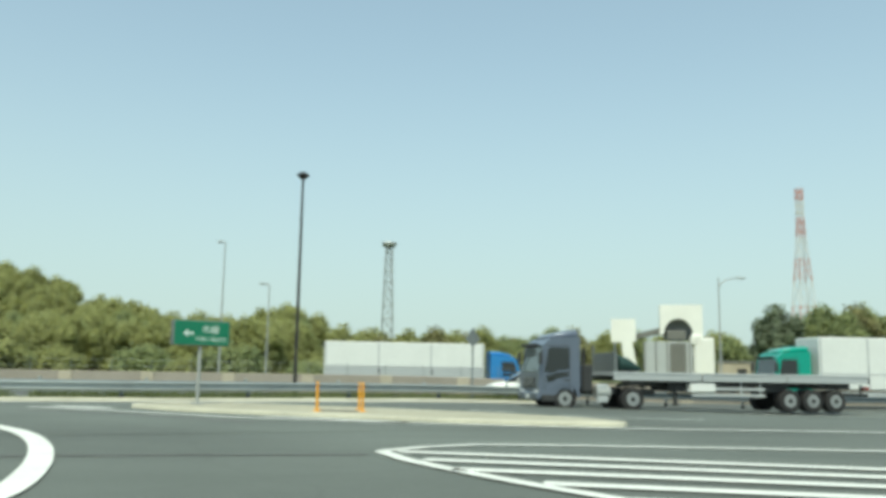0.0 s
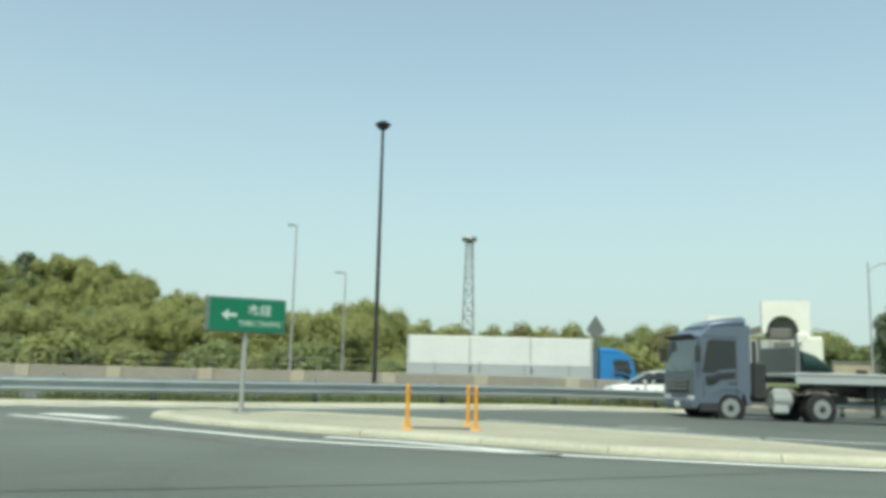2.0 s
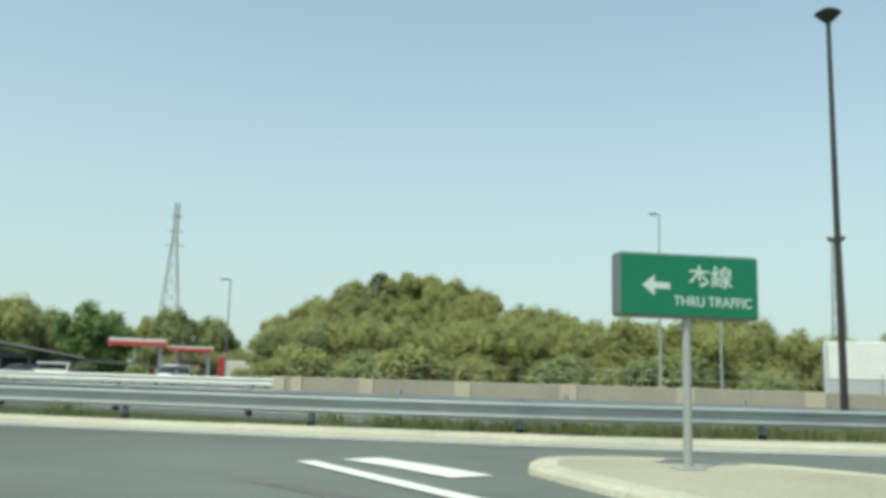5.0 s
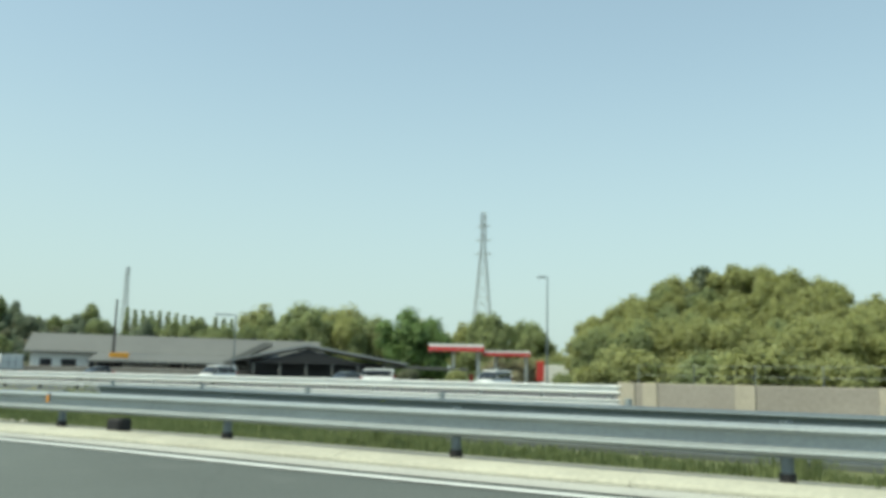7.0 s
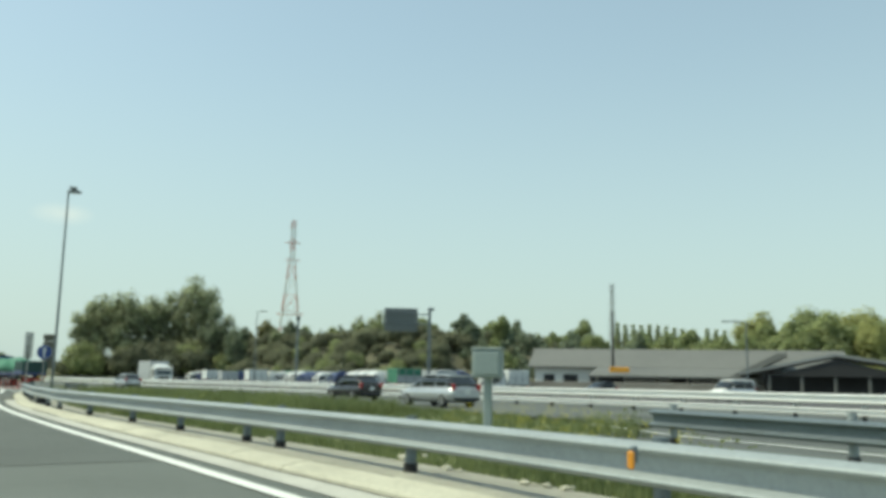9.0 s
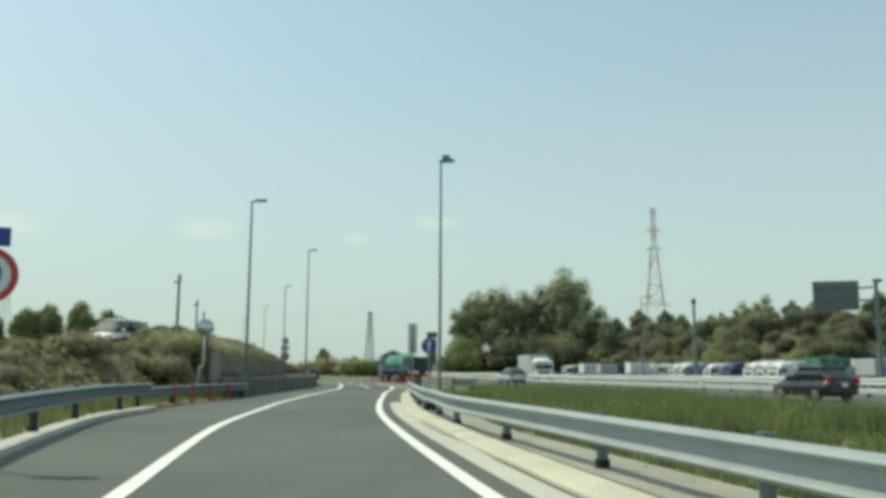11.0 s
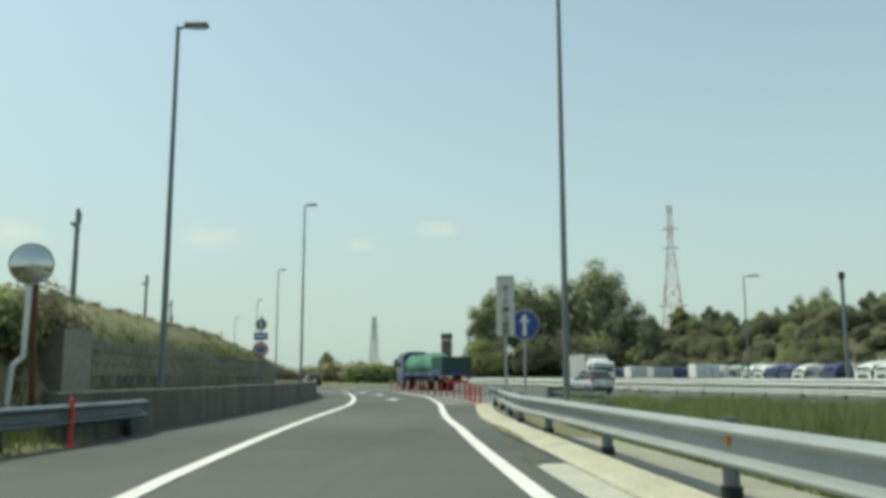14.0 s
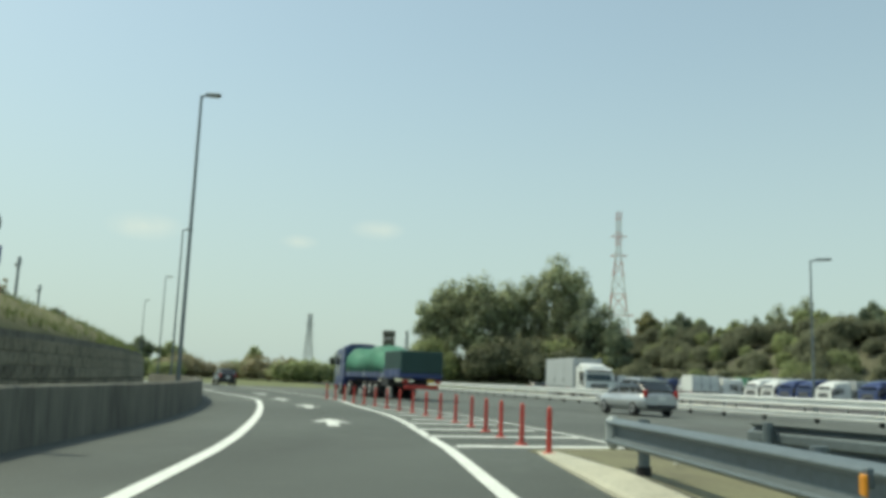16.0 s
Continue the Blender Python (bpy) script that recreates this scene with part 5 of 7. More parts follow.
def cab(ob, paint, h=2.9, w=2.45, length=2.1, low=0.55, deflector=True, axle=1.42):
    ax, back = axle - 1.42, length - 2.1
    body = part("cab", Shape().slab([(0.05, low), (0.0, 1.0), (0.03, 1.55), (0.22, h - 0.35), (0.55, h - 0.08), (length, h), (length, low + 0.35), (length - 0.25, low + 0.35), (length - 0.35, low + 0.1)], -w / 2, w / 2), paint, ob)
    part("windscreen", Shape().add([(0.018, -w / 2 + 0.12, 1.55), (0.018, w / 2 - 0.12, 1.55), (0.20, w / 2 - 0.18, h - 0.45), (0.20, -w / 2 + 0.18, h - 0.45),
                                    (0.12, -w / 2 + 0.12, 1.53), (0.12, w / 2 - 0.12, 1.53), (0.3, w / 2 - 0.18, h - 0.43), (0.3, -w / 2 + 0.18, h - 0.43)],
                                   [(0, 3, 2, 1), (4, 5, 6, 7), (0, 1, 5, 4), (1, 2, 6, 5), (2, 3, 7, 6), (3, 0, 4, 7)]), SCREEN, body, "windscreen")
    for s in (-1, 1):
        part("side_window", Shape().slab([(0.24, 1.52), (0.42, h - 0.52), (0.55, h - 0.46), (1.32, h - 0.46), (1.32, 1.66), (0.75, 1.60), (0.62, 1.50)], s * (w / 2 - 0.03), s * (w / 2 + 0.012)), GLASS, body, "side window")
        part("safety_window", Shape().slab([(0.36, 1.14), (0.34, 1.42), (0.60, 1.44), (0.74, 1.52), (1.28, 1.56), (1.28, 1.36), (0.8, 1.30), (0.62, 1.16)], s * (w / 2 - 0.03), s * (w / 2 + 0.010)), GLASS, body, "dark lower door glass")
        part("door_seam", Shape().box((1.42 + 0.3 * back, s * w / 2, 1.55), (0.025, 0.02, h - 1.25), 0.004).box((0.85, s * w / 2, h - 0.38), (1.12, 0.02, 0.022), 0.004).box((0.27, s * w / 2, 1.05), (0.02, 0.02, 0.5), 0.004), DARKMETAL, body)
        part("door_handle", Shape().box((1.18, s * (w / 2 + 0.015), 1.22), (0.2, 0.04, 0.05), 0.012), DARKMETAL, body)
        part("mirror", Shape().box((0.02, s * (w / 2 + 0.22), h - 0.9), (0.12, 0.22, 0.5), 0.04).rod((0.25, s * (w / 2 - 0.05), h - 0.55), (0.04, s * (w / 2 + 0.2), h - 0.6), 0.02, n=6), DARKMETAL, body, "door mirror")
        part("step", Shape().box((0.45, s * (w / 2 - 0.05), 0.5), (0.6, 0.2, 0.28), 0.03), DARKMETAL, body)
        part("headlamp", Shape().box((0.0, s * (w / 2 - 0.3), 0.72), (0.12, 0.42, 0.2), 0.04), LAMPGLASS, body, "clear headlamp")
        part("wheel_arch", Shape().slab([(x + ax, z) for x, z in ((0.75, 0.55), (0.8, 0.95), (1.05, 1.15), (1.75, 1.15), (2.0, 0.95), (2.08, 0.55), (1.95, 0.55), (1.85, 0.9), (1.65, 1.03), (1.15, 1.03), (0.95, 0.9), (0.88, 0.55))],
                                        s * (w / 2 - 0.3), s * (w / 2 + 0.03)), paint, body)
    part("grille", Shape().box((0.005, 0, 1.12), (0.06, w * 0.62, 0.42), 0.03), DARKMETAL, body, "dark grille")
    for z in (1.02, 1.14, 1.26):
        part("grille_bar", Shape().box((-0.03, 0, z), (0.03, w * 0.60, 0.04), 0.008), RIM, body)
    part("sun_visor", Shape().box((0.06, 0, h - 0.36), (0.26, w * 0.86, 0.05), 0.015, Euler((0, radians(24), 0)).to_matrix()), DARKMETAL, body, "dark sun visor")
    part("wiper", Shape().rod((0.0, -0.75, 1.54), (0.07, -0.1, 1.78), 0.012, n=5).rod((0.0, 0.1, 1.54), (0.07, 0.75, 1.78), 0.012, n=5), BLACK, body)
    part("bumper", Shape().box((0.03, 0, 0.58), (0.18, w, 0.30), 0.05), paint, body)
    part("number_plate", Shape().box((-0.07, 0, 0.55), (0.02, 0.36, 0.18), 0.005), SIGN_WHITE, body)
    if deflector:
        part("roof_deflector", Shape().loft([rounded(0.5, w * 0.30, h - 0.12, h - 0.02), rounded(0.8, w * 0.38, h - 0.1, h + 0.14), rounded(1.5, w * 0.40, h - 0.1, h + 0.28), rounded(length, w * 0.40, h - 0.1, h + 0.30)]), paint, body)
    return body


def flatbed(at, turn):
    ob = thing("articulated_truck", pose(*at, 0, 0, turn), "slate blue tractor unit with an empty grey flatbed semi-trailer", "truck")
    cab(ob, TRUCK_BLUE, 2.98, 2.4, 1.78, axle=1.12)
    part("chassis", Shape().box((3.2, 0, 0.78), (4.4, 0.85, 0.26), 0.03).box((9.5, 0, 1.15), (10.5, 0.9, 0.3), 0.03), DARKMETAL, ob, "dark chassis frame")
    part("air_tank", Shape().rod((2.5, -0.95, 0.75), (3.1, -0.95, 0.75), 0.27, n=16), POLE_PALE, ob, "pale tank")
    part("cab_stay", Shape().box((2.15, 0, 1.3), (0.45, 2.1, 1.1), 0.05).rod((2.0, -1.0, 0.9), (2.0, -1.0, 2.5), 0.07, n=8), DARKMETAL, ob, "equipment rack behind the cab")
    part("side_guard", Shape().box((2.75, -1.13, 0.72), (0.5, 0.1, 0.75), 0.04), PANEL_GREY, ob)
    part("headboard", Shape().box((3.35, 0, 1.98), (0.10, 2.4, 0.80), 0.02).rod((3.3, -1.15, 1.6), (3.3, -1.15, 2.75), 0.05, n=8).rod((3.3, 1.15, 1.6), (3.3, 1.15, 2.75), 0.05, n=8), SIGN_GREY, ob, "grey headboard")
    part("folded_tarp", Shape().loft([rounded(3.55, 1.1, 1.6, 2.35), rounded(4.0, 1.15, 1.6, 2.2), rounded(4.5, 1.1, 1.6, 1.8)]), TARP_DARK, ob, "folded green tarpaulin")
    bed = part("deck", Shape().box((9.2, 0, 1.50), (11.9, 2.44, 0.12), 0.02), PANEL_GREY, ob, "grey steel deck")
    for k in range(3):
        for s in (-1, 1):
            part("side_board", Shape().box((5.15 + k * 3.95, s * 1.23, 1.42), (3.9, 0.05, 0.34), 0.012).box((5.15 + k * 3.95, s * 1.26, 1.54), (3.9, 0.05, 0.06), 0.01), PANEL_GREY, bed, "grey drop side")
    for s in (-1, 1):
        for x in (7.0, 7.6, 9.0, 9.9):
            part("underrun_post", Shape().box((x, s * 1.1, 0.95), (0.07, 0.06, 0.6), 0.01), PANEL_GREY, ob)
        part("underrun_rail", Shape().box((8.4, s * 1.13, 0.68), (3.4, 0.05, 0.12), 0.015).box((8.4, s * 1.13, 0.95), (3.4, 0.05, 0.12), 0.015), PANEL_GREY, ob, "grey underrun guard")
        for x in (1.12, 4.05, 11.25, 12.35, 13.45):
            wheel(ob, x, s * 1.2, 0.49, 0.3 if x < 2 else 0.5)
        part("mudguard", Shape().slab([(3.5, 0.95), (3.65, 1.08), (4.45, 1.08), (4.6, 0.95), (4.6, 1.0), (4.45, 1.13), (3.65, 1.13), (3.5, 1.0)], s * 0.7, s * 1.22), DARKMETAL, ob)
        part("tail_lamp", Shape().box((15.12, s * 0.95, 1.05), (0.08, 0.4, 0.14), 0.02), LIGHTRED, ob, "red tail lamp")
    part("underframe", Shape().box((8.6, 0, 1.02), (5.6, 1.7, 0.42), 0.05), DARKMETAL, ob, "dark underframe")
    part("landing_leg", Shape().box((6.1, -0.85, 0.75), (0.14, 0.14, 0.95), 0.02).box((6.1, -0.85, 0.27), (0.3, 0.25, 0.05), 0.01), DARKMETAL, ob)
    part("white_tank", Shape().box((7.2, -1.0, 1.0), (1.2, 0.4, 0.42), 0.06), WHITE, ob, "white tool box")
    part("rear_bumper", Shape().box((15.05, 0, 0.75), (0.1, 2.3, 0.14), 0.02).box((15.0, 0.8, 0.95), (0.08, 0.08, 0.5), 0.01).box((15.0, -0.8, 0.95), (0.08, 0.08, 0.5), 0.01), DARKMETAL, ob)
    return ob


def box_truck(at, turn, paint, panel, label, length=9.0, h=3.65, cab_h=2.9, group="trucks", semi=False, tail=PANEL_GREY):
    ob = thing("box_truck", pose(*at, 0, 0, turn), label, "truck", group)
    cab(ob, paint, cab_h, 2.4, 2.1)
    x0 = 2.55
    part("chassis", Shape().box((1.5 + length / 2, 0, 0.8), (length - 0.5, 0.9, 0.26), 0.03), DARKMETAL, ob)
    bx = part("box", Shape().box((x0 + (length - x0) / 2, 0, (h + 1.0) / 2), (length - x0, 2.46, h - 1.0), 0.04), panel, ob, "plain cargo box")
    for s in (-1, 1):
        part("lower_panel", Shape().box((x0 + (length - x0) / 2, s * 1.235, 1.45), (length - x0 - 0.06, 0.03, 0.75), 0.01), panel if tail is panel else tail, bx)
        part("seam_rail", Shape().box((x0 + (length - x0) / 2, s * 1.25, 1.86), (length - x0 - 0.06, 0.035, 0.06), 0.01), PANEL_GREY, bx)
        k = x0 + 0.1
        while k < length:
            part("corner_post", Shape().box((k, s * 1.24, (h + 1.0) / 2), (0.09, 0.03, h - 1.1), 0.008), PANEL_GREY, bx)
            k += (length - x0 - 0.2) / 3
        for x in (k0 for k0 in (x0 + (length - x0) * 0.33, x0 + (length - x0) * 0.66)):
            part("latch", Shape().box((x, s * 1.262, 1.55), (0.1, 0.03, 0.42), 0.01), DARKMETAL, bx)
        for x in (1.45, length - 2.6, length - 1.4):
            wheel(ob, x, s * 1.2, 0.47, 0.3 if x < 2 else 0.5)
        part("side_guard", Shape().box((length / 2 + 0.4, s * 1.15, 0.72), (length * 0.38, 0.05, 0.34), 0.012), PANEL_GREY, ob)
        part("tail_lamp", Shape().box((length - 0.02, s * 0.9, 0.9), (0.06, 0.4, 0.14), 0.02), LIGHTRED, ob)
    part("rear_bumper", Shape().box((length - 0.1, 0, 0.62), (0.1, 2.2, 0.14), 0.02), DARKMETAL, ob)
    return ob


def tarp_truck(at, turn):
    ob = thing("tarp_truck", pose(*at, 0, 0, turn), "deep blue long truck with a bulging green mesh tarpaulin", "truck")
    cab(ob, DEEP_BLUE, 3.05, 2.42, 2.2)
    part("chassis", Shape().box((7.5, 0, 0.85), (11.5, 0.9, 0.3), 0.03), DARKMETAL, ob)
    bed = part("bed", Shape().box((8.2, 0, 1.42), (10.8, 2.46, 0.5), 0.03), DEEP_BLUE, ob, "blue side boards")
    for k in range(12):
        for s in (-1, 1):
            part("stake", Shape().box((3.2 + k * 0.92, s * 1.25, 1.42), (0.07, 0.04, 0.5), 0.01), SILVER if k % 4 == 0 else DEEP_BLUE, bed)
    rings = []
    for k in range(20):
        u = k / 19
        x = 2.85 + 7.9 * u
        top = 2.5 + 0.55 * math.exp(-((u - 0.07) / 0.12) ** 2) + 0.60 * math.exp(-((u - 0.62) / 0.22) ** 2) - 0.35 * max(0, u - 0.9) * 8
        ring = []
        for j in range(13):
            a = math.pi * j / 12
            y = 1.27 * math.copysign(abs(math.cos(a)) ** 0.55, math.cos(a))
            z = 1.5 + (top - 1.5) * math.sin(a) ** 0.6
            ring.append((x, y + 0.03 * noise.noise(Vector((x * 2, j, 1))), z + 0.06 * noise.noise(Vector((x * 1.7, j * 0.8, 5)))))
        rings.append(ring)
    part("tarpaulin", Shape().loft(rings, True), TARP, ob, "green mesh tarpaulin over the load")
    part("rear_board", Shape().box((12.2, 0, 2.05), (2.9, 2.44, 1.2), 0.04), TARP_DARK, ob, "dark green rear boards")
    for s in (-1, 1):
        for x in (1.45, 3.6, 6.9, 8.05, 9.2):
            wheel(ob, x, s * 1.2, 0.48, 0.3 if x < 2 else 0.5)
        part("tail_lamp", Shape().box((13.65, s * 0.95, 1.0), (0.06, 0.35, 0.16), 0.02), LIGHTRED, ob)
        part("tool_box", Shape().box((10.9, s * 1.0, 0.95), (1.2, 0.4, 0.5), 0.04), DARKMETAL, ob)
    part("rear_panel", Shape().box((13.62, 0, 0.72), (0.08, 2.0, 0.2), 0.02), SIGN_RED, ob, "red and yellow rear marker")
    part("number_plate", Shape().box((13.68, 0.5, 1.05), (0.02, 0.36, 0.18), 0.005), YELLOW, ob)
    return ob


flatbed((6.75, 54.75, -0.22), 7.0)
box_truck((22.0, 65.4, -0.33), 0.6, TEAL, PANEL, "white box truck with a bright teal cab", 10.9, 3.85, 3.05, tail=PANEL)
box_truck((10.8, 79.6, -0.2), 180.3, SKY_BLUE, PANEL, "long pale box truck with a bright blue cab", 13.5, 3.5, 2.75)
box_truck((45.0, 79.8, -0.2), 180.3, WHITE, PANEL, "plain white box truck with a white cab", 11.3, 3.5, 2.9, tail=PANEL)
car((-79.3, 104.0, 0), 40, "van", WHITE, "white minivan with dark windows standing in the service area", "highway cars", "minivan")
car((6.73, 66.5, -0.1), -1.0, "estate", WHITE, "white estate car on the highway", "highway cars")
car((-72.5, 54.1, 0), 21, "hatch", CARBLACK, "shiny black hatchback on the highway", "highway cars")
car((-61.6, 56.3, 0), 18, "estate", SILVER, "silver estate car on the highway", "highway cars")
car((-110.5, 38.4, 0), 21, "hatch", SILVER, "silver hatchback on the highway", "highway cars")
car((-151.0, 7.2, 0), 27, "hatch", CARBLACK, "black car driving ahead on the slip road", "highway cars")
tarp_truck((-130.5, 23.2, 0), 26)

# parked vehicles in the service area
rp = random.Random(5)
plots = spaced(beside([p for p in MEDIAN if -252 < p[0] < -45], -31), 3.0, 2.0)
masters = {}
for k, (x, y, a) in enumerate(plots):
    if k % 9 == 7 or land(x, y) > 0.5:
        continue
    pick = rp.choice(["truckw", "truckb", "truckg", "truckc", "hatch", "truckb", "truckw", "truckc", "estate", "truckg", "van", "truckc", "hatch", "trucky" if k % 2 == 0 else "truckb"])
    if x > -112:
        if k % 5:
            continue
        pick = ("van", "hatch")[k % 2]
    m = pose(x, y, 0, 0, 0, a + rp.choice((270, 270, 270, 90)) + rp.uniform(-3, 3))
    if pick in masters:
        copy_thing(masters[pick], m)
        continue
    if pick == "truckw":
        o = box_truck((0, 0, 0), 0, WHITE, PANEL, "white box truck parked in the service area", 5.8, 2.7, 2.3, "parked vehicles", tail=PANEL)
    elif pick == "truckb":
        o = box_truck((0, 0, 0), 0, DEEP_BLUE, PANEL_GREY, "blue-cabbed box truck parked in the service area", 5.6, 2.5, 2.25, "parked vehicles")
    elif pick == "trucky":
        o = box_truck((0, 0, 0), 0, YELLOW, YELLOW, "yellow box truck parked in the service area", 6.0, 2.7, 2.3, "parked vehicles")
    elif pick == "truckc":
        o = box_truck((0, 0, 0), 0, WHITE, PANEL_GREY, "white-cabbed grey box truck parked in the service area", 5.4, 2.5, 2.2, "parked vehicles")
    elif pick == "truckg":
        o = box_truck((0, 0, 0), 0, WHITE, TARP, "green-boxed truck parked in the service area", 6.0, 2.7, 2.3, "parked vehicles")
    elif pick == "van":
        o = car((0, 0, 0), 0, "van", WHITE, "white van parked in the service area", "parked vehicles", "van")
    elif pick == "estate":
        o = car((0, 0, 0), 0, "estate", SILVER, "silver car parked in the service area", "parked vehicles")
    else:
        o = car((0, 0, 0), 0, "hatch", CARBLACK, "dark hatchback parked in the service area", "parked vehicles")
    o.matrix_basis = m
    masters[pick] = o
box_truck((-141.6, 41.3, 0), 196, WHITE, PANEL_GREY, "large grey box truck on the far carriageway", 9.6, 3.4, 2.7, tail=PANEL_GREY)
car((-74.6, 18.3, 2.25), 181, "van", WHITE, "white van with dark windows parked on the bank", "cars on the bank", "van")

# ---- buildings ----
def gable(sh, x0, x1, y0, y1, z0, z1, over=0.5):
    """A gable roof with its ridge along x."""
    ym = (y0 + y1) / 2
    for s, ya in ((-1, y0 - over), (1, y1 + over)):
        pts = [(x0 - over, ya, z0), (x1 + over, ya, z0), (x1 + over, ym, z1), (x0 - over, ym, z1)]
        low = [(x, y, z - 0.18) for x, y, z in pts]
        sh.add(pts + low, [(0, 1, 2, 3), (7, 6, 5, 4), (0, 4, 5, 1), (1, 5, 6, 2), (2, 6, 7, 3), (3, 7, 4, 0)])
    return sh


sb = thing("service_building", pose(-119, 104, 0, 0, 0, 61), "long low service building with a grey roof and white walls", "building")
walls = part("wall", Shape().box((2.5, 0, 1.7), (37, 12, 3.4), 0.05), PLASTER, sb, "white plastered wall below the eaves")
part("roof", gable(Shape(), -16, 21, -6, 6, 3.4, 5.9, 0.8), ROOF_GREY, sb, "grey metal roof")
for x, w_ in ((-14.2, 1.4), (-11.5, 1.8), (-7.0, 4.2), (2.0, 2.4), (15.5, 1.6), (19, 1.2)):
    part("window", Shape().box((x, -6.04, 1.6), (w_, 0.1, 1.7), 0.02), OPENING_SHADE, walls, "window coloured dark for the shaded room")
part("gable_end", Shape().slab([(-16, 3.3), (-16, 3.4), (21, 3.4), (21, 3.3)], -5.9, -5.7), PLASTER, sb)
part("porch_roof", Shape().add([(-8, -6.3, 3.5), (9.5, -6.3, 3.5), (10.5, -11.0, 2.3), (-9, -11.0, 2.3), (-8, -6.3, 3.3), (9.5, -6.3, 3.3), (10.5, -11.0, 2.1), (-9, -11.0, 2.1)],
                               [(0, 3, 2, 1), (4, 5, 6, 7), (0, 1, 5, 4), (1, 2, 6, 5), (2, 3, 7, 6), (3, 0, 4, 7)]), ROOF_GREY, sb, "lower grey porch roof")
for k in range(6):
    part("porch_column", Shape().box((-8 + k * 3.5, -10.4, 1.1), (0.25, 0.25, 2.2), 0.03), WALL_CONC, sb)
part("sign_band", Shape().box((-5.3, -10.9, 3.0), (2.3, 0.15, 0.6), 0.05), ORANGE, sb, "orange sign on the eaves")
part("low_wall", Shape().box((1, -13.5, 0.75), (42, 0.25, 1.5), 0.04), WALL_CONC, sb, "grey forecourt wall")
part("annex", Shape().box((15.0, -8.0, 1.4), (4.5, 4, 2.8), 0.05), PLASTER, sb, "white annex")
rest_hall = thing("rest_hall", pose(-96, 113, 0, 0, 0, 52), "hall with a broad pale gable roof and an open dark front", "building")
# the shade under the hall roof is put into the wall and gable colour
part("wall", Shape().box((0, 1.5, 1.35), (17, 7, 2.7), 0.05), OPENING_SHADE, rest_hall, "front wall coloured dark as the open hall's shade")
roof = Shape()
rf = [(-11, 2.5), (-1.5, 4.5), (11, 2.5), (11, 2.75), (-1.5, 4.8), (-11, 2.75)]
roof.slab(rf, -4.5, 6.5)
part("roof", roof, ROOF_PALE, rest_hall, "pale ribbed gable roof")
gabl = Shape().slab([(-8, 2.4), (-1.5, 4.2), (6, 2.4)], -4.3, -4.1)
part("gable", gabl, OPENING_SHADE, rest_hall, "gable front coloured dark as shade")
for k in range(6):
    part("column", Shape().box((-8 + k * 3.2, -4.0, 1.25), (0.3, 0.3, 2.5), 0.03), ROOF_GREY, rest_hall)
part("side_roof", Shape().slab([(8, 2.2), (8, 2.5), (19, 2.3), (19, 2.0)], -3.5, 5), ROOF_GREY, rest_hall, "low lean-to roof")
part("back_roof", Shape().slab([(-13, 2.1), (-7.2, 5.1), (-6.2, 5.1), (-6.2, 4.8), (-12, 2.0)], 3, 9), ROOF_GREY, rest_hall, "steep dark roof behind the hall")

gas = thing("petrol_station", pose(-86, 126.5, 0, 0, 0, 42), "petrol station canopy with a red and white fascia", "petrol station")
cp = part("canopy", Shape().box((1.25, 2, 5.0), (7.0, 9, 0.30), 0.04), ROOF_PALE, gas)
part("fascia", Shape().box((1.25, -2.55, 4.95), (7.1, 0.1, 0.95), 0.02).box((-2.30, 2, 4.95), (0.1, 9.1, 0.95), 0.02), SIGN_WHITE, cp, "white fascia")
part("fascia_stripe", Shape().box((1.25, -2.62, 4.78), (7.2, 0.06, 0.55), 0.01).box((-2.38, 2, 4.78), (0.06, 9.2, 0.55), 0.01), CANOPY_RED, cp, "red stripe")
cp2 = part("canopy", Shape().box((7.9, 3, 4.35), (6.2, 7, 0.28), 0.04), ROOF_PALE, gas)
part("fascia_stripe", Shape().box((7.9, -0.55, 4.25), (6.3, 0.1, 0.45), 0.02), CANOPY_RED, cp2, "red stripe")
part("fascia", Shape().box((7.9, -0.55, 4.6), (6.3, 0.12, 0.25), 0.02), SIGN_WHITE, cp2, "white fascia")
for x, y in ((0.9, 0), (4.2, 0), (0.9, 4.5), (4.2, 4.5), (6.6, 2), (10.7, 2)):
    part("column", Shape().box((x, y, 2.4), (0.4, 0.4, 4.8), 0.03), PLASTER, gas)
for x in (2.0, 3.3):
    part("pump", Shape().box((x, 1, 0.8), (0.6, 0.5, 1.6), 0.06), SIGN_RED, gas, "red fuel pump")
part("kiosk", Shape().box((14.8, 3.5, 1.5), (4.0, 4, 3.0), 0.05), PLASTER, gas, "white kiosk")
part("price_board", Shape().box((12.4, 0, 2.2), (1.0, 0.25, 2.6), 0.04).rod((12.4, 0, 0), (12.4, 0, 1.1), 0.12, n=8), SIGN_RED, gas, "red price board")

pl = thing("industrial_plant", pose(63.8, 198.5, 0, 0, 0, -18), "white and grey plant with a leaning leg and an arched tower", "building")
part("leg", Shape().slab([(-7.6, 0), (-4.6, 0), (-6.2, 9.0), (-5.4, 9.0), (-5.4, 13.8), (-10.6, 13.8), (-10.6, 8.8), (-8.4, 8.8)], -2, 2), PLASTER, pl, "white leg with a block on top")
part("hall", Shape().box((1.2, 0.5, 4.5), (10, 6, 9), 0.1), PANEL_GREY, pl, "grey clad hall")
for k in range(5):
    part("cladding_rib", Shape().box((-3.6 + k * 2.3, -2.6, 4.5), (0.35, 0.25, 9), 0.05), ROOF_PALE, pl)
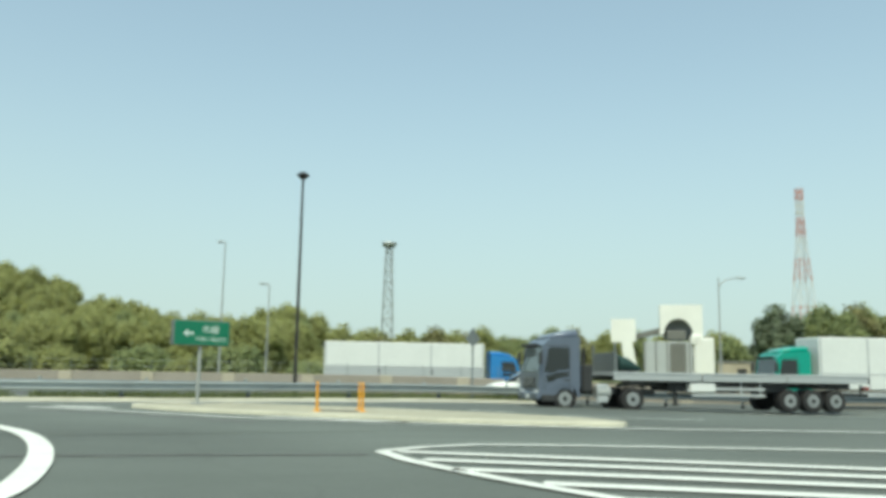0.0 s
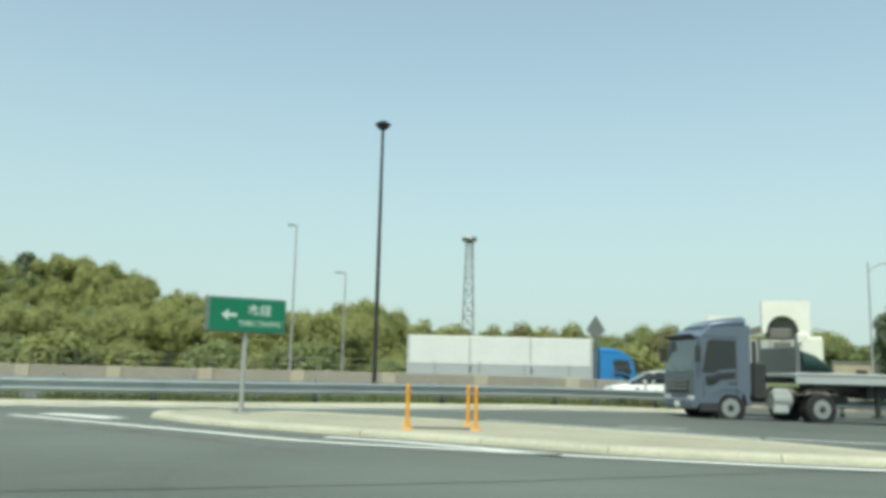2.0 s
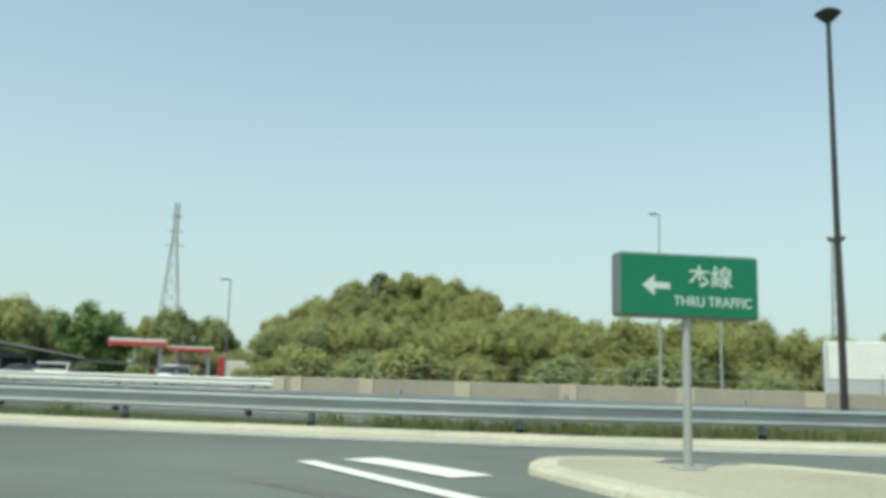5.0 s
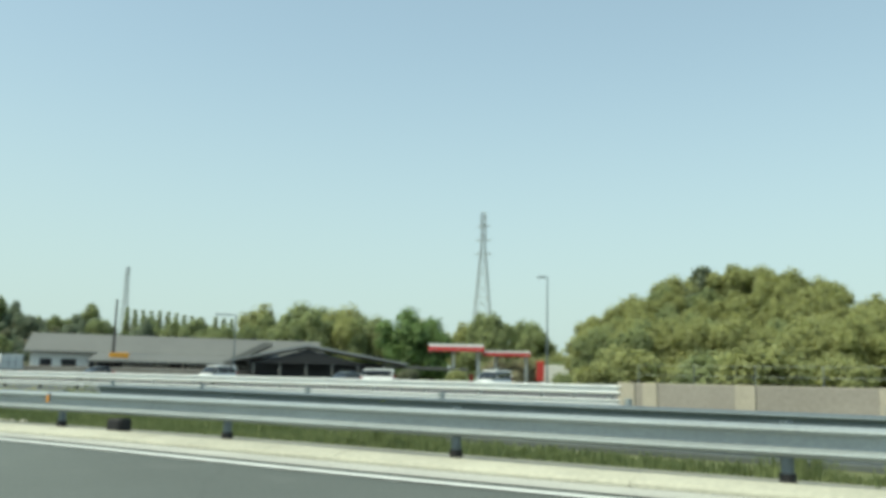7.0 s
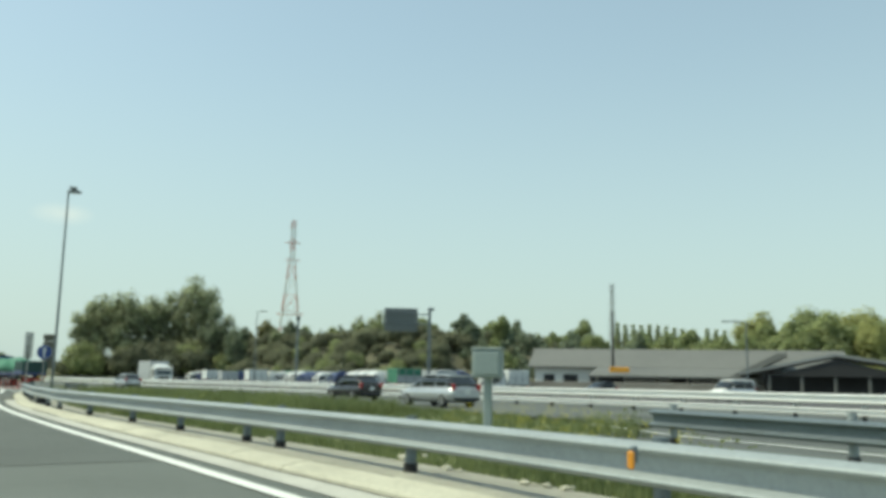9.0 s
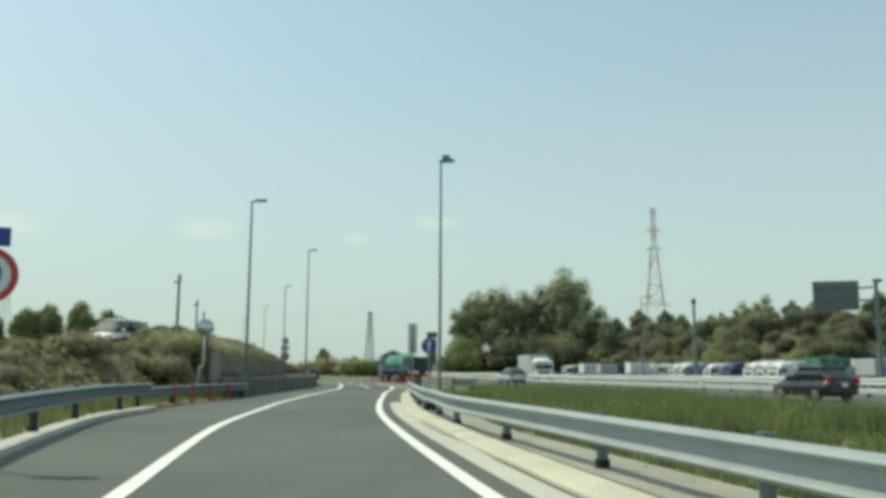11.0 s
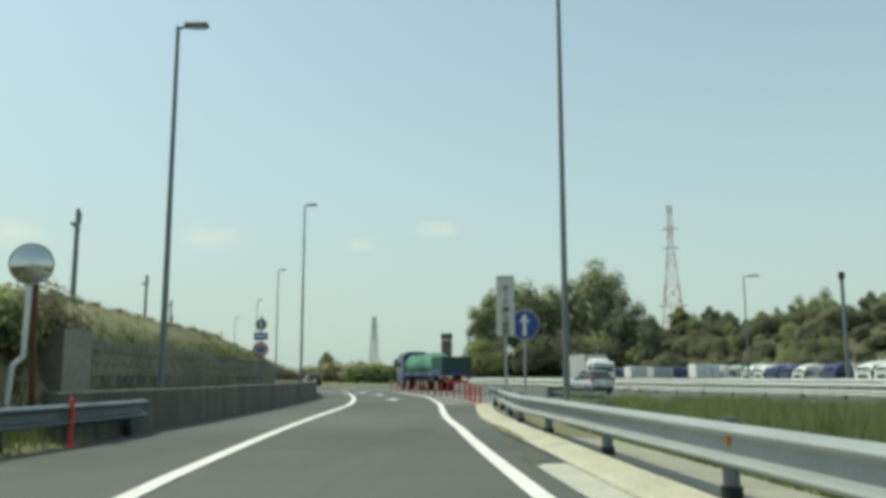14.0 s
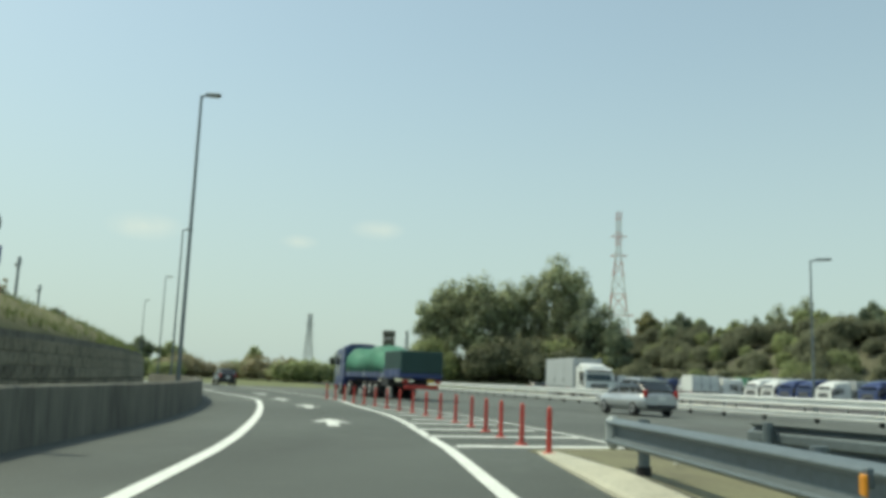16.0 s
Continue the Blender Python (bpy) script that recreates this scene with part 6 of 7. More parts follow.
arch = [(-0.4, 10.5), (-0.4, 16.8), (8.4, 16.8), (8.4, 0), (6.4, 0)]
arch += [(3.4 + 3.0 * math.cos(a * 0.3927), 10.5 + 3.4 * math.sin(a * 0.3927)) for a in range(0, 9)]
part("arched_tower", Shape().slab(arch, -2.4, 2.4), PLASTER, pl, "white arched tower")
part("side_block", Shape().box((8.6, -0.6, 4.9), (4.0, 4.4, 9.8), 0.3).box((7.0, -0.8, 9.4), (2.4, 4, 2.2), 0.3), PLASTER, pl, "white block at the side")
part("arch_panel", Shape().box((3.4, 0.8, 12.0), (6.2, 0.4, 5.0), 0.05), ROOF_PALE, pl, "pale panel within the arch")
part("window_bay", Shape().box((3.2, -2.9, 5.4), (3.2, 0.3, 6.5), 0.05), ROOF_GREY, pl, "dark glazed bay")
part("hopper", Shape().box((3.0, -0.5, 10.3), (4.0, 4, 2.0), 0.2), ROOF_GREY, pl, "dark hopper")
part("conveyor", Shape().box((-2.5, -0.4, 10.8), (8, 1.4, 1.3), 0.1, Euler((0, radians(-14), 0)).to_matrix()), ROOF_GREY, pl, "dark conveyor")
hs = thing("small_house", pose(61.5, 156.4, 0, 0, 0, -22), "small beige flat-roofed house below the trees", "house")
hw = part("wall", Shape().box((0, 0, 2.0), (6.2, 5, 4.0), 0.05), WALL_PALE, hs)
part("roof", Shape().box((0, 0, 4.08), (6.6, 5.4, 0.2), 0.03), ROOF_PALE, hs)
part("window", Shape().box((0.6, -2.52, 2.4), (1.5, 0.08, 1.1), 0.02), OPENING_SHADE, hw)
part("door", Shape().box((-1.8, -2.52, 1.1), (0.9, 0.08, 2.0), 0.02), OPENING_SHADE, hw)
tb = thing("concrete_tower", pose(-262, 8, 0), "small dark water tower on the skyline", "tower")
part("shaft", Shape().box((0, 0, 5), (2.4, 2.4, 10), 0.1), GREY_CONC, tb)
part("tank", Shape().box((0, 0, 11), (2.6, 2.6, 1.6), 0.2), GREY_CONC, tb)

# ---- trees ----
def crown(seed, lobes, leaf, count, mat, squash=1.0, heart=0.80):
    """Leaf clumps set on and within overlapping lobes, over small dark cores."""
    r = np.random.RandomState(seed)
    vs, fs = [], []
    for cx_, cy_, cz_, rad in lobes:
        k = int(count * rad * rad)
        d = r.normal(size=(k, 3))
        d /= np.linalg.norm(d, axis=1)[:, None]
        keep = d[:, 2] > -0.55
        d = d[keep]
        k = len(d)
        wob = 1 + 0.16 * np.sin(d[:, 0] * 5 + seed) * np.cos(d[:, 1] * 6) + 0.1 * r.normal(size=k)
        p = d * (rad * wob * r.uniform(0.84, 1.05, k))[:, None] * np.array([1, 1, squash]) + np.array([cx_, cy_, cz_])
        nrm = d + np.array([0, -0.15, 0.45]) + 0.36 * r.normal(size=(k, 3))
        nrm /= np.linalg.norm(nrm, axis=1)[:, None]
        u = np.cross(nrm, r.normal(size=(k, 3)))
        u /= np.linalg.norm(u, axis=1)[:, None]
        w = np.cross(nrm, u)
        s = leaf * r.uniform(0.55, 1.25, k)[:, None]
        q = np.stack([p - u * s, p + w * s * 0.62, p + u * s, p - w * s * 0.62], 1).reshape(-1, 3)
        o = len(vs)
        vs.extend(map(tuple, q))
        fs.extend((o + 4 * i, o + 4 * i + 1, o + 4 * i + 2, o + 4 * i + 3) for i in range(k))
        if not heart:
            continue
        # a rough leafy heart fills the lobe
        o = len(vs)
        for a in range(5):
            la = -0.9 + a * 0.55
            for q_ in range(9):
                lo = q_ * 0.698 + a * 0.3
                e = rad * heart * r.uniform(0.80, 1.08)
                vs.append((cx_ + e * math.cos(la) * math.cos(lo), cy_ + e * math.cos(la) * math.sin(lo), cz_ + e * math.sin(la) * squash))
        fs.extend((o + a * 9 + q_, o + a * 9 + (q_ + 1) % 9, o + (a + 1) * 9 + (q_ + 1) % 9, o + (a + 1) * 9 + q_) for a in range(4) for q_ in range(9))
        fs.append(tuple(o + 36 + q_ for q_ in range(9)))
    return Shape().add(vs, fs)


def tree(seed, height, width, mat, label, slim=False, leaf=0.25, count=230, group="woodland trees", low=0.16, open_crown=False):
    r = random.Random(seed)
    ob = thing("tree", pose(0, 0, 0), label, "tree", group)
    base = height * (0.12 if slim else 0.2)
    sh = Shape().rod((0, 0, -0.6), (0.1, 0, height * 0.45), height * 0.02, height * 0.012, n=7).rod((0.1, 0, height * 0.45), (0, 0.1, height * 0.85), height * 0.012, height * 0.004, n=6)
    for k in range(6):
        a, z = r.uniform(0, 6.28), height * r.uniform(0.28, 0.62)
        l = width * r.uniform(0.3, 0.45)
        sh.rod((0.06, 0, z), (l * math.cos(a), l * math.sin(a), z + height * 0.14), height * 0.008, height * 0.003, n=5)
    part("trunk", sh, BARK, ob)
    lobes = []
    if slim:
        for k in range(7):
            lobes.append((r.uniform(-0.15, 0.15), r.uniform(-0.15, 0.15), base + (height - base) * (k + 0.5) / 7.3, width * 0.5 * (1 - 0.09 * k)))
    else:
        lobes.append((0, 0, height * 0.60, width * 0.31))
        lobes.append((0, 0, height * (low + 0.12), width * 0.28))
        for k in range(24 if open_crown else 26):
            a = k * 2.4 + r.uniform(-0.4, 0.4)
            u = r.uniform(0.45, 1.15)
            z = height * (low + (0.78 - low) * r.random() ** 0.9)
            lobes.append((width * 0.36 * u * math.cos(a), width * 0.36 * u * math.sin(a), z, width * (r.uniform(0.08, 0.16) if open_crown else r.uniform(0.09, 0.19))))
        lobes.append((r.uniform(-0.3, 0.3), r.uniform(-0.3, 0.3), height * 0.86, width * 0.2))
    part("crown", crown(seed, lobes, leaf, count, mat, 1.0 if slim else 1.22, 0.42 if open_crown else 0.68), mat, ob)
    return ob


kinds = [tree(11, 9.5, 8.0, LEAF, "broad tree in fresh yellow-green leaf"), tree(12, 8.5, 8.5, LEAF, "broad tree in fresh yellow-green leaf"), tree(13, 9.0, 7.5, LEAF2, "leafy mid-green woodland tree"),
         tree(14, 10.0, 7.5, LEAF2, "leafy mid-green woodland tree"), tree(15, 8.0, 7.0, LEAF4, "woodland tree with brownish young leaves"), tree(16, 9.0, 6.5, LEAF3, "dark evergreen woodland tree"),
         tree(17, 12.0, 3.4, LEAF2, "slim upright tree in a row", True, 0.26, 200), tree(18, 7.0, 3.6, LEAF3, "dark pointed conifer on the hilltop", True, 0.26, 200)]
deep = tree(19, 10.0, 7.8, LEAF8, "rounded deep green tree beside the petrol station")
kinds.append(deep)
for k, o in enumerate(kinds):
    o.matrix_basis = pose(-400 - 30 * k, 300, land(-400 - 30 * k, 300))
rt = random.Random(9)


def wood(x0, x1, y0, y1, n, h0, h1, mix, clear=0.0):
    """Trees scattered over a stretch of ground, no two too close."""
    done = []
    tries = 0
    while len(done) < n and tries < n * 30:
        tries += 1
        x, y = rt.uniform(x0, x1), rt.uniform(y0, y1)
        if y > 120 and x > -118 and x < -30 and y < 230 and x < -9.4 - (y - 42) * 0.655:
            continue
        ratio = x / (y - 19.7)
        if y < 200 and (0.26 < ratio < 0.455 or (0.4 < ratio < 0.47 and y < 162)):
            continue
        if any((x - a) ** 2 + (y - b) ** 2 < (0.33 * (h0 + h1) / 2) ** 2 * 2 for a, b in done):
            continue
        done.append((x, y))
        i = rt.choice(mix)
        o = kinds[i]
        base = (9.5, 8.5, 9.0, 10.0, 8.0, 9.0, 12.0, 7.0)[i]
        s = rt.uniform(h0, h1) / base
        c = copy_thing(o, pose(x, y, land(x, y) - 0.1, 0, 0, rt.uniform(0, 360)))
        c.scale = (s * rt.uniform(0.9, 1.15), s * rt.uniform(0.9, 1.15), s)


def planted(x0, x1, y0, y1, step, h0, h1, mix, keep):
    """Close-set trees on a jittered grid, wherever keep() allows one."""
    for j in range(int((y1 - y0) / step)):
        for i in range(int((x1 - x0) / step)):
            x = x0 + (i + 0.5 * (j % 2) + rt.uniform(-0.3, 0.3)) * step
            y = y0 + (j + rt.uniform(-0.3, 0.3)) * step
            if not keep(x, y):
                continue
            k = rt.choice(mix)
            s = rt.uniform(h0, h1) / (9.5, 8.5, 9.0, 10.0, 8.0, 9.0, 12.0, 7.0)[k]
            c = copy_thing(kinds[k], pose(x, y, land(x, y) - 0.1, 0, 0, rt.uniform(0, 360)))
            c.scale = (s * rt.uniform(0.92, 1.1), s * rt.uniform(0.92, 1.1), s)


# the wooded hill and its lower neighbours; open ground lies west of the wood's edge
def on_hill(x, y):
    return x > -9.4 - (y - 42) * 0.655 and y < 172 + 14 * math.exp(-((x + 69) / 20) ** 2)


planted(-100, -2, 135, 188, 5.2, 7.3, 8.5, [0, 0, 1, 1, 0, 1, 2, 3], on_hill)
planted(-2, 62, 150, 176, 6.4, 6.8, 8.6, [0, 1, 1, 2, 4, 4, 3], lambda x, y: not 0.26 < x / (y - 19.7) < 0.47)
def belt(line, step, depth, rows, mix):
    """Rows of trees along a line of (x, y, crown height above the road)."""
    for (xa, ya, za), (xb, yb, zb) in zip(line, line[1:]):
        long = math.hypot(xb - xa, yb - ya)
        for k in range(max(1, int(long / step))):
            for j in range(rows):
                u = (k + rt.random() * 0.8) / max(1, int(long / step))
                x, y = xa + (xb - xa) * u + j * depth * -0.64 + rt.uniform(-1, 1), ya + (yb - ya) * u + j * depth * 0.77 + rt.uniform(-1, 1)
                i = rt.choice(mix)
                g = land(x, y) - 0.1
                s = (za + (zb - za) * u - g) * rt.uniform(0.86, 1.03) / (9.5, 8.5, 9.0, 10.0, 8.0, 9.0, 12.0, 7.0)[i]
                c = copy_thing(kinds[i], pose(x, y, g, 0, 0, rt.uniform(0, 360)))
                c.scale = (s * rt.uniform(0.75, 0.95), s * rt.uniform(0.75, 0.95), s)


belt([(-126.5, 128.5, 8.5), (-125, 131, 10.5), (-122, 134.7, 11.6), (-118, 139, 10.6), (-113, 144, 10.6), (-107, 150.5, 12.4), (-99, 157, 12.2), (-93, 162, 10.2)], 5.2, 4.5, 2, [2, 3, 2, 0, 3, 1])
belt([(-194.9, 102, 12.0), (-176.6, 128, 11.6), (-160, 148, 11.0)], 6.0, 5.0, 2, [2, 3, 2, 5, 2])
wood(46, 112, 216, 240, 9, 10, 13, [0, 1, 2, 2])
wood(58, 125, 136, 168, 26, 9, 12, [2, 3, 2, 4, 5, 1])
wood(-205, -150, 125, 165, 10, 5.5, 8, [2, 3, 2, 5, 0])
wood(-170, -110, 172, 200, 8, 9, 12, [2, 3, 2, 5, 0])
wood(-360, -262, -90, 6, 8, 6, 9, [2, 3, 5])


def slope_wood(r0, r1, o0, o1, n, h0, h1, mix):
    """Trees on the slope behind the car park, by the way along it and out from it."""
    for _ in range(n):
        run, off = rt.uniform(r0, r1), rt.uniform(o0, o1)
        x, y = -114 - 0.957 * run - 0.289 * off, 43 - 0.289 * run + 0.957 * off
        i = rt.choice(mix)
        s = rt.uniform(h0, h1) / (9.5, 8.5, 9.0, 10.0, 8.0, 9.0, 12.0, 7.0)[i]
        c = copy_thing(kinds[i], pose(x, y, land(x, y) - 0.2, 0, 0, rt.uniform(0, 360)))
        c.scale = (s * rt.uniform(0.85, 1.2), s * rt.uniform(0.85, 1.2), s)


slope_wood(30, 120, 60, 84, 24, 4.5, 7.0, [5, 3, 5, 5, 2])
slope_wood(30, 150, 84, 120, 12, 6.0, 9.0, [5, 3, 5, 2])
slope_wood(118, 150, 46, 66, 6, 4.5, 7.0, [2, 4, 5])
# the thicket along the slope's crest, too dense to tell trees apart
rc = np.random.RandomState(4)
lobes = []
for k in range(900):
    run, off = rc.uniform(24, 150), rc.uniform(64, 110)
    if k > 690:
        run, off = rc.uniform(-6, 60), rc.uniform(112, 160)
    x, y = -114 - 0.957 * run - 0.289 * off, 43 - 0.289 * run + 0.957 * off
    g = land(x, y)
    rad = rc.uniform(0.6, 1.45)
    lobes.append((x, y, g + 3.2 * rc.uniform(0, 1) ** 1.4, rad))
for mat, sub_lobes, tint_name in ((LEAF3, lobes[0::3], "green"), (LEAF3, lobes[1::3], "dark green"), (LEAF7, lobes[2::3], "dull olive")):
    tagged(new("slope_thicket", crown(5, sub_lobes, 0.30, 120, mat, 1.25, 0.66).mesh("slope_thicket", mat)), tint_name + " thicket along the crest of the slope", "thicket", kind="stuff")
# the tall old trees that stand together at the west end
olds = [tree(51, 16.0, 10.5, LEAF5, "tall spreading tree with a pale open crown", False, 0.28, 105, "tall trees at the slope", 0.26, True),
        tree(52, 16.0, 9.5, LEAF5, "tall pale leafy tree with an uneven crown", False, 0.28, 105, "tall trees at the slope", 0.2, True),
        tree(53, 16.0, 9.0, LEAF3, "tall dark-green tree with an uneven crown", False, 0.28, 105, "tall trees at the slope", 0.18, True)]
stands = ((-236, 19, 15.6, 2), (-233, 21, 18.4, 1), (-237, 23, 20.3, 0), (-232, 27, 20.4, 0), (-230, 30, 20.6, 1), (-237, 34, 20.5, 0), (-242, 38, 22.4, 1), (-239, 44, 25.9, 0), (-236, 46, 22.6, 1),
          (-231, 49, 18.0, 2), (-231, 52, 16.2, 1), (-225, 54, 13.2, 2), (-229, 63, 13.6, 1), (-230, 79, 14.8, 2), (-236, 85, 17.6, 1), (-236, 90, 19.1, 1))
for k, (x, y, top, i) in enumerate(stands):
    g = land(x, y) - 0.3
    s = (top - g) / 16.0 * 1.02
    m = pose(x, y, g, 0, 0, k * 77.0)
    if k in (0, 1, 2):
        c = olds[i]
        c.matrix_basis = m
    else:
        c = copy_thing(olds[i], m)
    w = s * (0.95 if s < 1.2 else 0.85)
    c.scale = (w, w, s)
wood(-186, -164, 160, 184, 10, 13, 16.5, [0, 1, 2, 3])
for x, y, tall in ((-96.5, -0.9, 4.0), (-97.8, 0.4, 4.4), (-99.0, 2.6, 4.7), (-95.5, -3.2, 3.6), (-101.5, 3.6, 4.2)):
    c = copy_thing(kinds[3], pose(x, y, 2.2, 0, 0, x * 50))
    c.scale = (tall / 10, tall / 10, tall / 10)
for x, y, tall in ((-99.5, 132.9, 11.0), (-97.4, 135.8, 9.8)):
    c = copy_thing(deep, pose(x, y, land(x, y) - 0.1, 0, 0, tall * 90))
    c.scale = (tall / 10 * 1.05, tall / 10 * 1.05, tall / 10)
for x, y, s in ((-65.6, 182.0, 1.22), (-71.6, 172.0, 1.26)):
    c = copy_thing(kinds[7], pose(x, y, land(x, y)))
    c.scale = (s * 1.5, s * 1.5, s)
for k in range(14):
    x, y = -232 + k * 1.1, 156 + k * 1.85
    c = copy_thing(kinds[6], pose(x, y, land(x, y) - 0.1, 0, 0, k * 50))
    tall = (18.2 - 0.17 * k - land(x, y)) / 12.0 * rt.uniform(1.0, 1.1) * (0.7 if k in (9, 10) else 1.0)
    c.scale = (0.78, 0.78, tall)

# shrubs at the foot of the woods
def shrub(seed, mat, label):
    ob = thing("shrub", pose(0, 0, 0), label, "shrub", "shrubs")
    r = random.Random(seed)
    lobes = [(r.uniform(-1, 1), r.uniform(-0.8, 0.8), r.uniform(0.5, 1.2), r.uniform(0.6, 1.0)) for _ in range(6)]
    part("foliage", crown(seed, lobes, 0.12, 520, mat, heart=0.72), mat, ob)
    for x, y, z in ((0.2, 0.1, 1.0), (-0.5, 0.2, 0.9), (0.4, -0.4, 0.8)):
        part("stem", Shape().rod((0, 0, -0.1), (x, y, z), 0.036, 0.02, n=5), BARK, ob)
    return ob


shrubs = [shrub(31, LEAF2, "rounded green shrub at the wood's foot"), shrub(32, LEAF6, "brownish shrub at the wood's foot"), shrub(33, LEAF, "fresh green shrub at the wood's foot"), shrub(34, LEAF7, "dull olive scrub bush on the slope")]
for k, o in enumerate(shrubs):
    o.matrix_basis = pose(-60 - 8 * k, 117, 0)
for k in range(34):
    x = rt.uniform(-62, 24)
    y = rt.uniform(108, 128) if x < -30 else rt.uniform(120, 165)
    if x < -9.4 - (y - 42) * 0.64:
        x += 40
    c = copy_thing(rt.choice((shrubs[0], shrubs[2], shrubs[0])), pose(x, y, land(x, y), 0, 0, rt.uniform(0, 360)))
    s = rt.uniform(1.2, 2.6)
    c.scale = (s * 1.3, s * 1.3, s)
for k in range(250):
    run, off = rt.uniform(36, 150), 40 + 34 * rt.random() ** 1.3
    x, y = -114 - 0.957 * run - 0.289 * off, 43 - 0.289 * run + 0.957 * off
    c = copy_thing(rt.choice((shrubs[3], shrubs[3], shrubs[3], shrubs[0])), pose(x, y, land(x, y), 0, 0, rt.uniform(0, 360)))
    s = rt.uniform(0.7, 1.7)
    c.scale = (s * 1.05, s * 1.05, s * 1.25)
for k in range(150):
    i, j = int(rt.random() * (cols_m - 2)), int(rt.random() ** 1.1 * (rows_m - 2))
    p = mv[j * cols_m + i]
    if p[0] > -40 or j < 2 or j > 6:
        continue
    c = copy_thing(rt.choice((shrubs[0], shrubs[1], shrubs[1], shrubs[1])), pose(p[0], p[1], p[2] - 0.1, 0, 0, rt.uniform(0, 360)))
    s = rt.uniform(0.2, 0.42)
    c.scale = (s * 1.3, s * 1.3, s)

for k, (x, y, top, i) in enumerate(stands[:13] + stands[:9]):
    x, y = x + rt.uniform(3, 8), y + rt.uniform(-2.5, 2.5)
    c = copy_thing(shrubs[(3, 3, 0, 3)[k % 4]], pose(x, y, land(x, y) - 0.1, 0, 0, k * 67))
    s = rt.uniform(1.6, 3.2)
    c.scale = (s * 1.2, s * 1.2, s)


# undergrowth that closes the foot of the tall trees
for k in range(12):
    x, y = -226 - (k % 3) * 3.2, 31.5 + k * 1.3
    c = copy_thing(shrubs[(3, 0, 3)[k % 3]], pose(x, y, land(x, y) - 0.1, 0, 0, k * 83))
    s = 2.6 + 0.25 * (k % 4)
    c.scale = (s * 1.1, s * 1.1, s * 1.15)
for k in range(16):
    a = radians(101 + k * 1.1)
    d = rt.uniform(150, 175)
    x, y = -71.8 - d * math.sin(a), 33.5 + d * math.cos(a)
    c = copy_thing(rt.choice(shrubs[:2]), pose(x, y, -0.1, 0, 0, rt.uniform(0, 360)))
    s = rt.uniform(1.3, 2.2)
    c.scale = (s * 1.5, s * 1.5, s)


def on_mound(i, j):
    """The point of the mound's surface at a fractional column and row."""
    a, b = int(i), int(j)
    q = [Vector(mv[(b + w) * cols_m + a + u]) for w in (0, 1) for u in (0, 1)]
    return q[0].lerp(q[1], i - a).lerp(q[2].lerp(q[3], i - a), j - b)


# low scrub matted over the mound
ro = np.random.RandomState(8)
tufts = []
for k in range(1000):
    i, j = ro.uniform(0, cols_m - 2), ro.uniform(1, min(12, rows_m - 2))
    p = on_mound(i, j)
    if p.x < -38:
        tufts.append((p.x, p.y, p.z + 0.05, ro.uniform(0.12, 0.34)))
for mat, some, hue in ((LEAF6, tufts[0::2], "olive brown"), (LEAF4, tufts[1::4], "yellowish green"), (DRY_BLADE, tufts[3::4], "dry brown")):
    tagged(new("mound_scrub", crown(6, some, 0.075, 620, mat).mesh("mound_scrub", mat)), hue + " low scrub matted over the mound", "scrub", kind="stuff")
for k in range(16):
    u, w = rt.uniform(9, 32), rt.uniform(7, 17)
    x, y = -86 + 0.743 * u - 0.669 * w, 126.5 + 0.669 * u + 0.743 * w
    c = copy_thing(shrubs[k % 3], pose(x, y, land(x, y) - 0.1, 0, 0, k * 50))
    s = rt.uniform(1.4, 2.6)
    c.scale = (s * 1.2, s * 1.2, s)
# overgrown end of the mound, in front of the retaining wall
for k, (x, y, s) in enumerate(((-69.3, 26.5, 0.55), (-68.3, 26.0, 0.75), (-67.6, 26.9, 0.7), (-66.8, 26.2, 0.6), (-66.0, 27.3, 0.62), (-64.8, 27.6, 0.5), (-66.7, 26.6, 0.62), (-63.6, 28.2, 0.42), (-62.2, 28.4, 0.36))):
    c = copy_thing(shrubs[(1, 0, 1, 1, 0)[k % 5]], pose(x, y, max(0.9 if y > 28 else 1.5, 0), 0, 0, k * 77))
    tagged(c, "shaggy olive brown bush at the end of the mound", "bush", "bushes on the mound")
    c.scale = (s, s, s * 1.05)
# brown scrub along the crest of the bank
tufts = []
for x, y, a in spaced(bank_line, 0.22, 0.0):
    na = radians(a + 90)
    s = ro.uniform(2.5, 4.8)
    u = min(1, max(0, (s - 0.55) / 3.4))
    rise = 1.55 * max(0.15, 1 - max(0, -72 - x) / 130.0) * (0.25 + 0.75 * min(1.0, max(0.0, (-66 - x) / 10.0)))
    tufts.append((x + s * math.cos(na), y + s * math.sin(na), wall_top(x) + rise * (1 - (1 - u) ** 1.6) + 0.02, ro.uniform(0.12, 0.38)))
for mat, some, hue in ((LEAF6, tufts[0::2], "olive brown"), (LEAF3, tufts[1::3], "dark green")):
    tagged(new("bank_scrub", crown(6, some, 0.08, 420, mat).mesh("bank_scrub", mat)), hue + " low scrub along the crest of the bank", "scrub", kind="stuff")
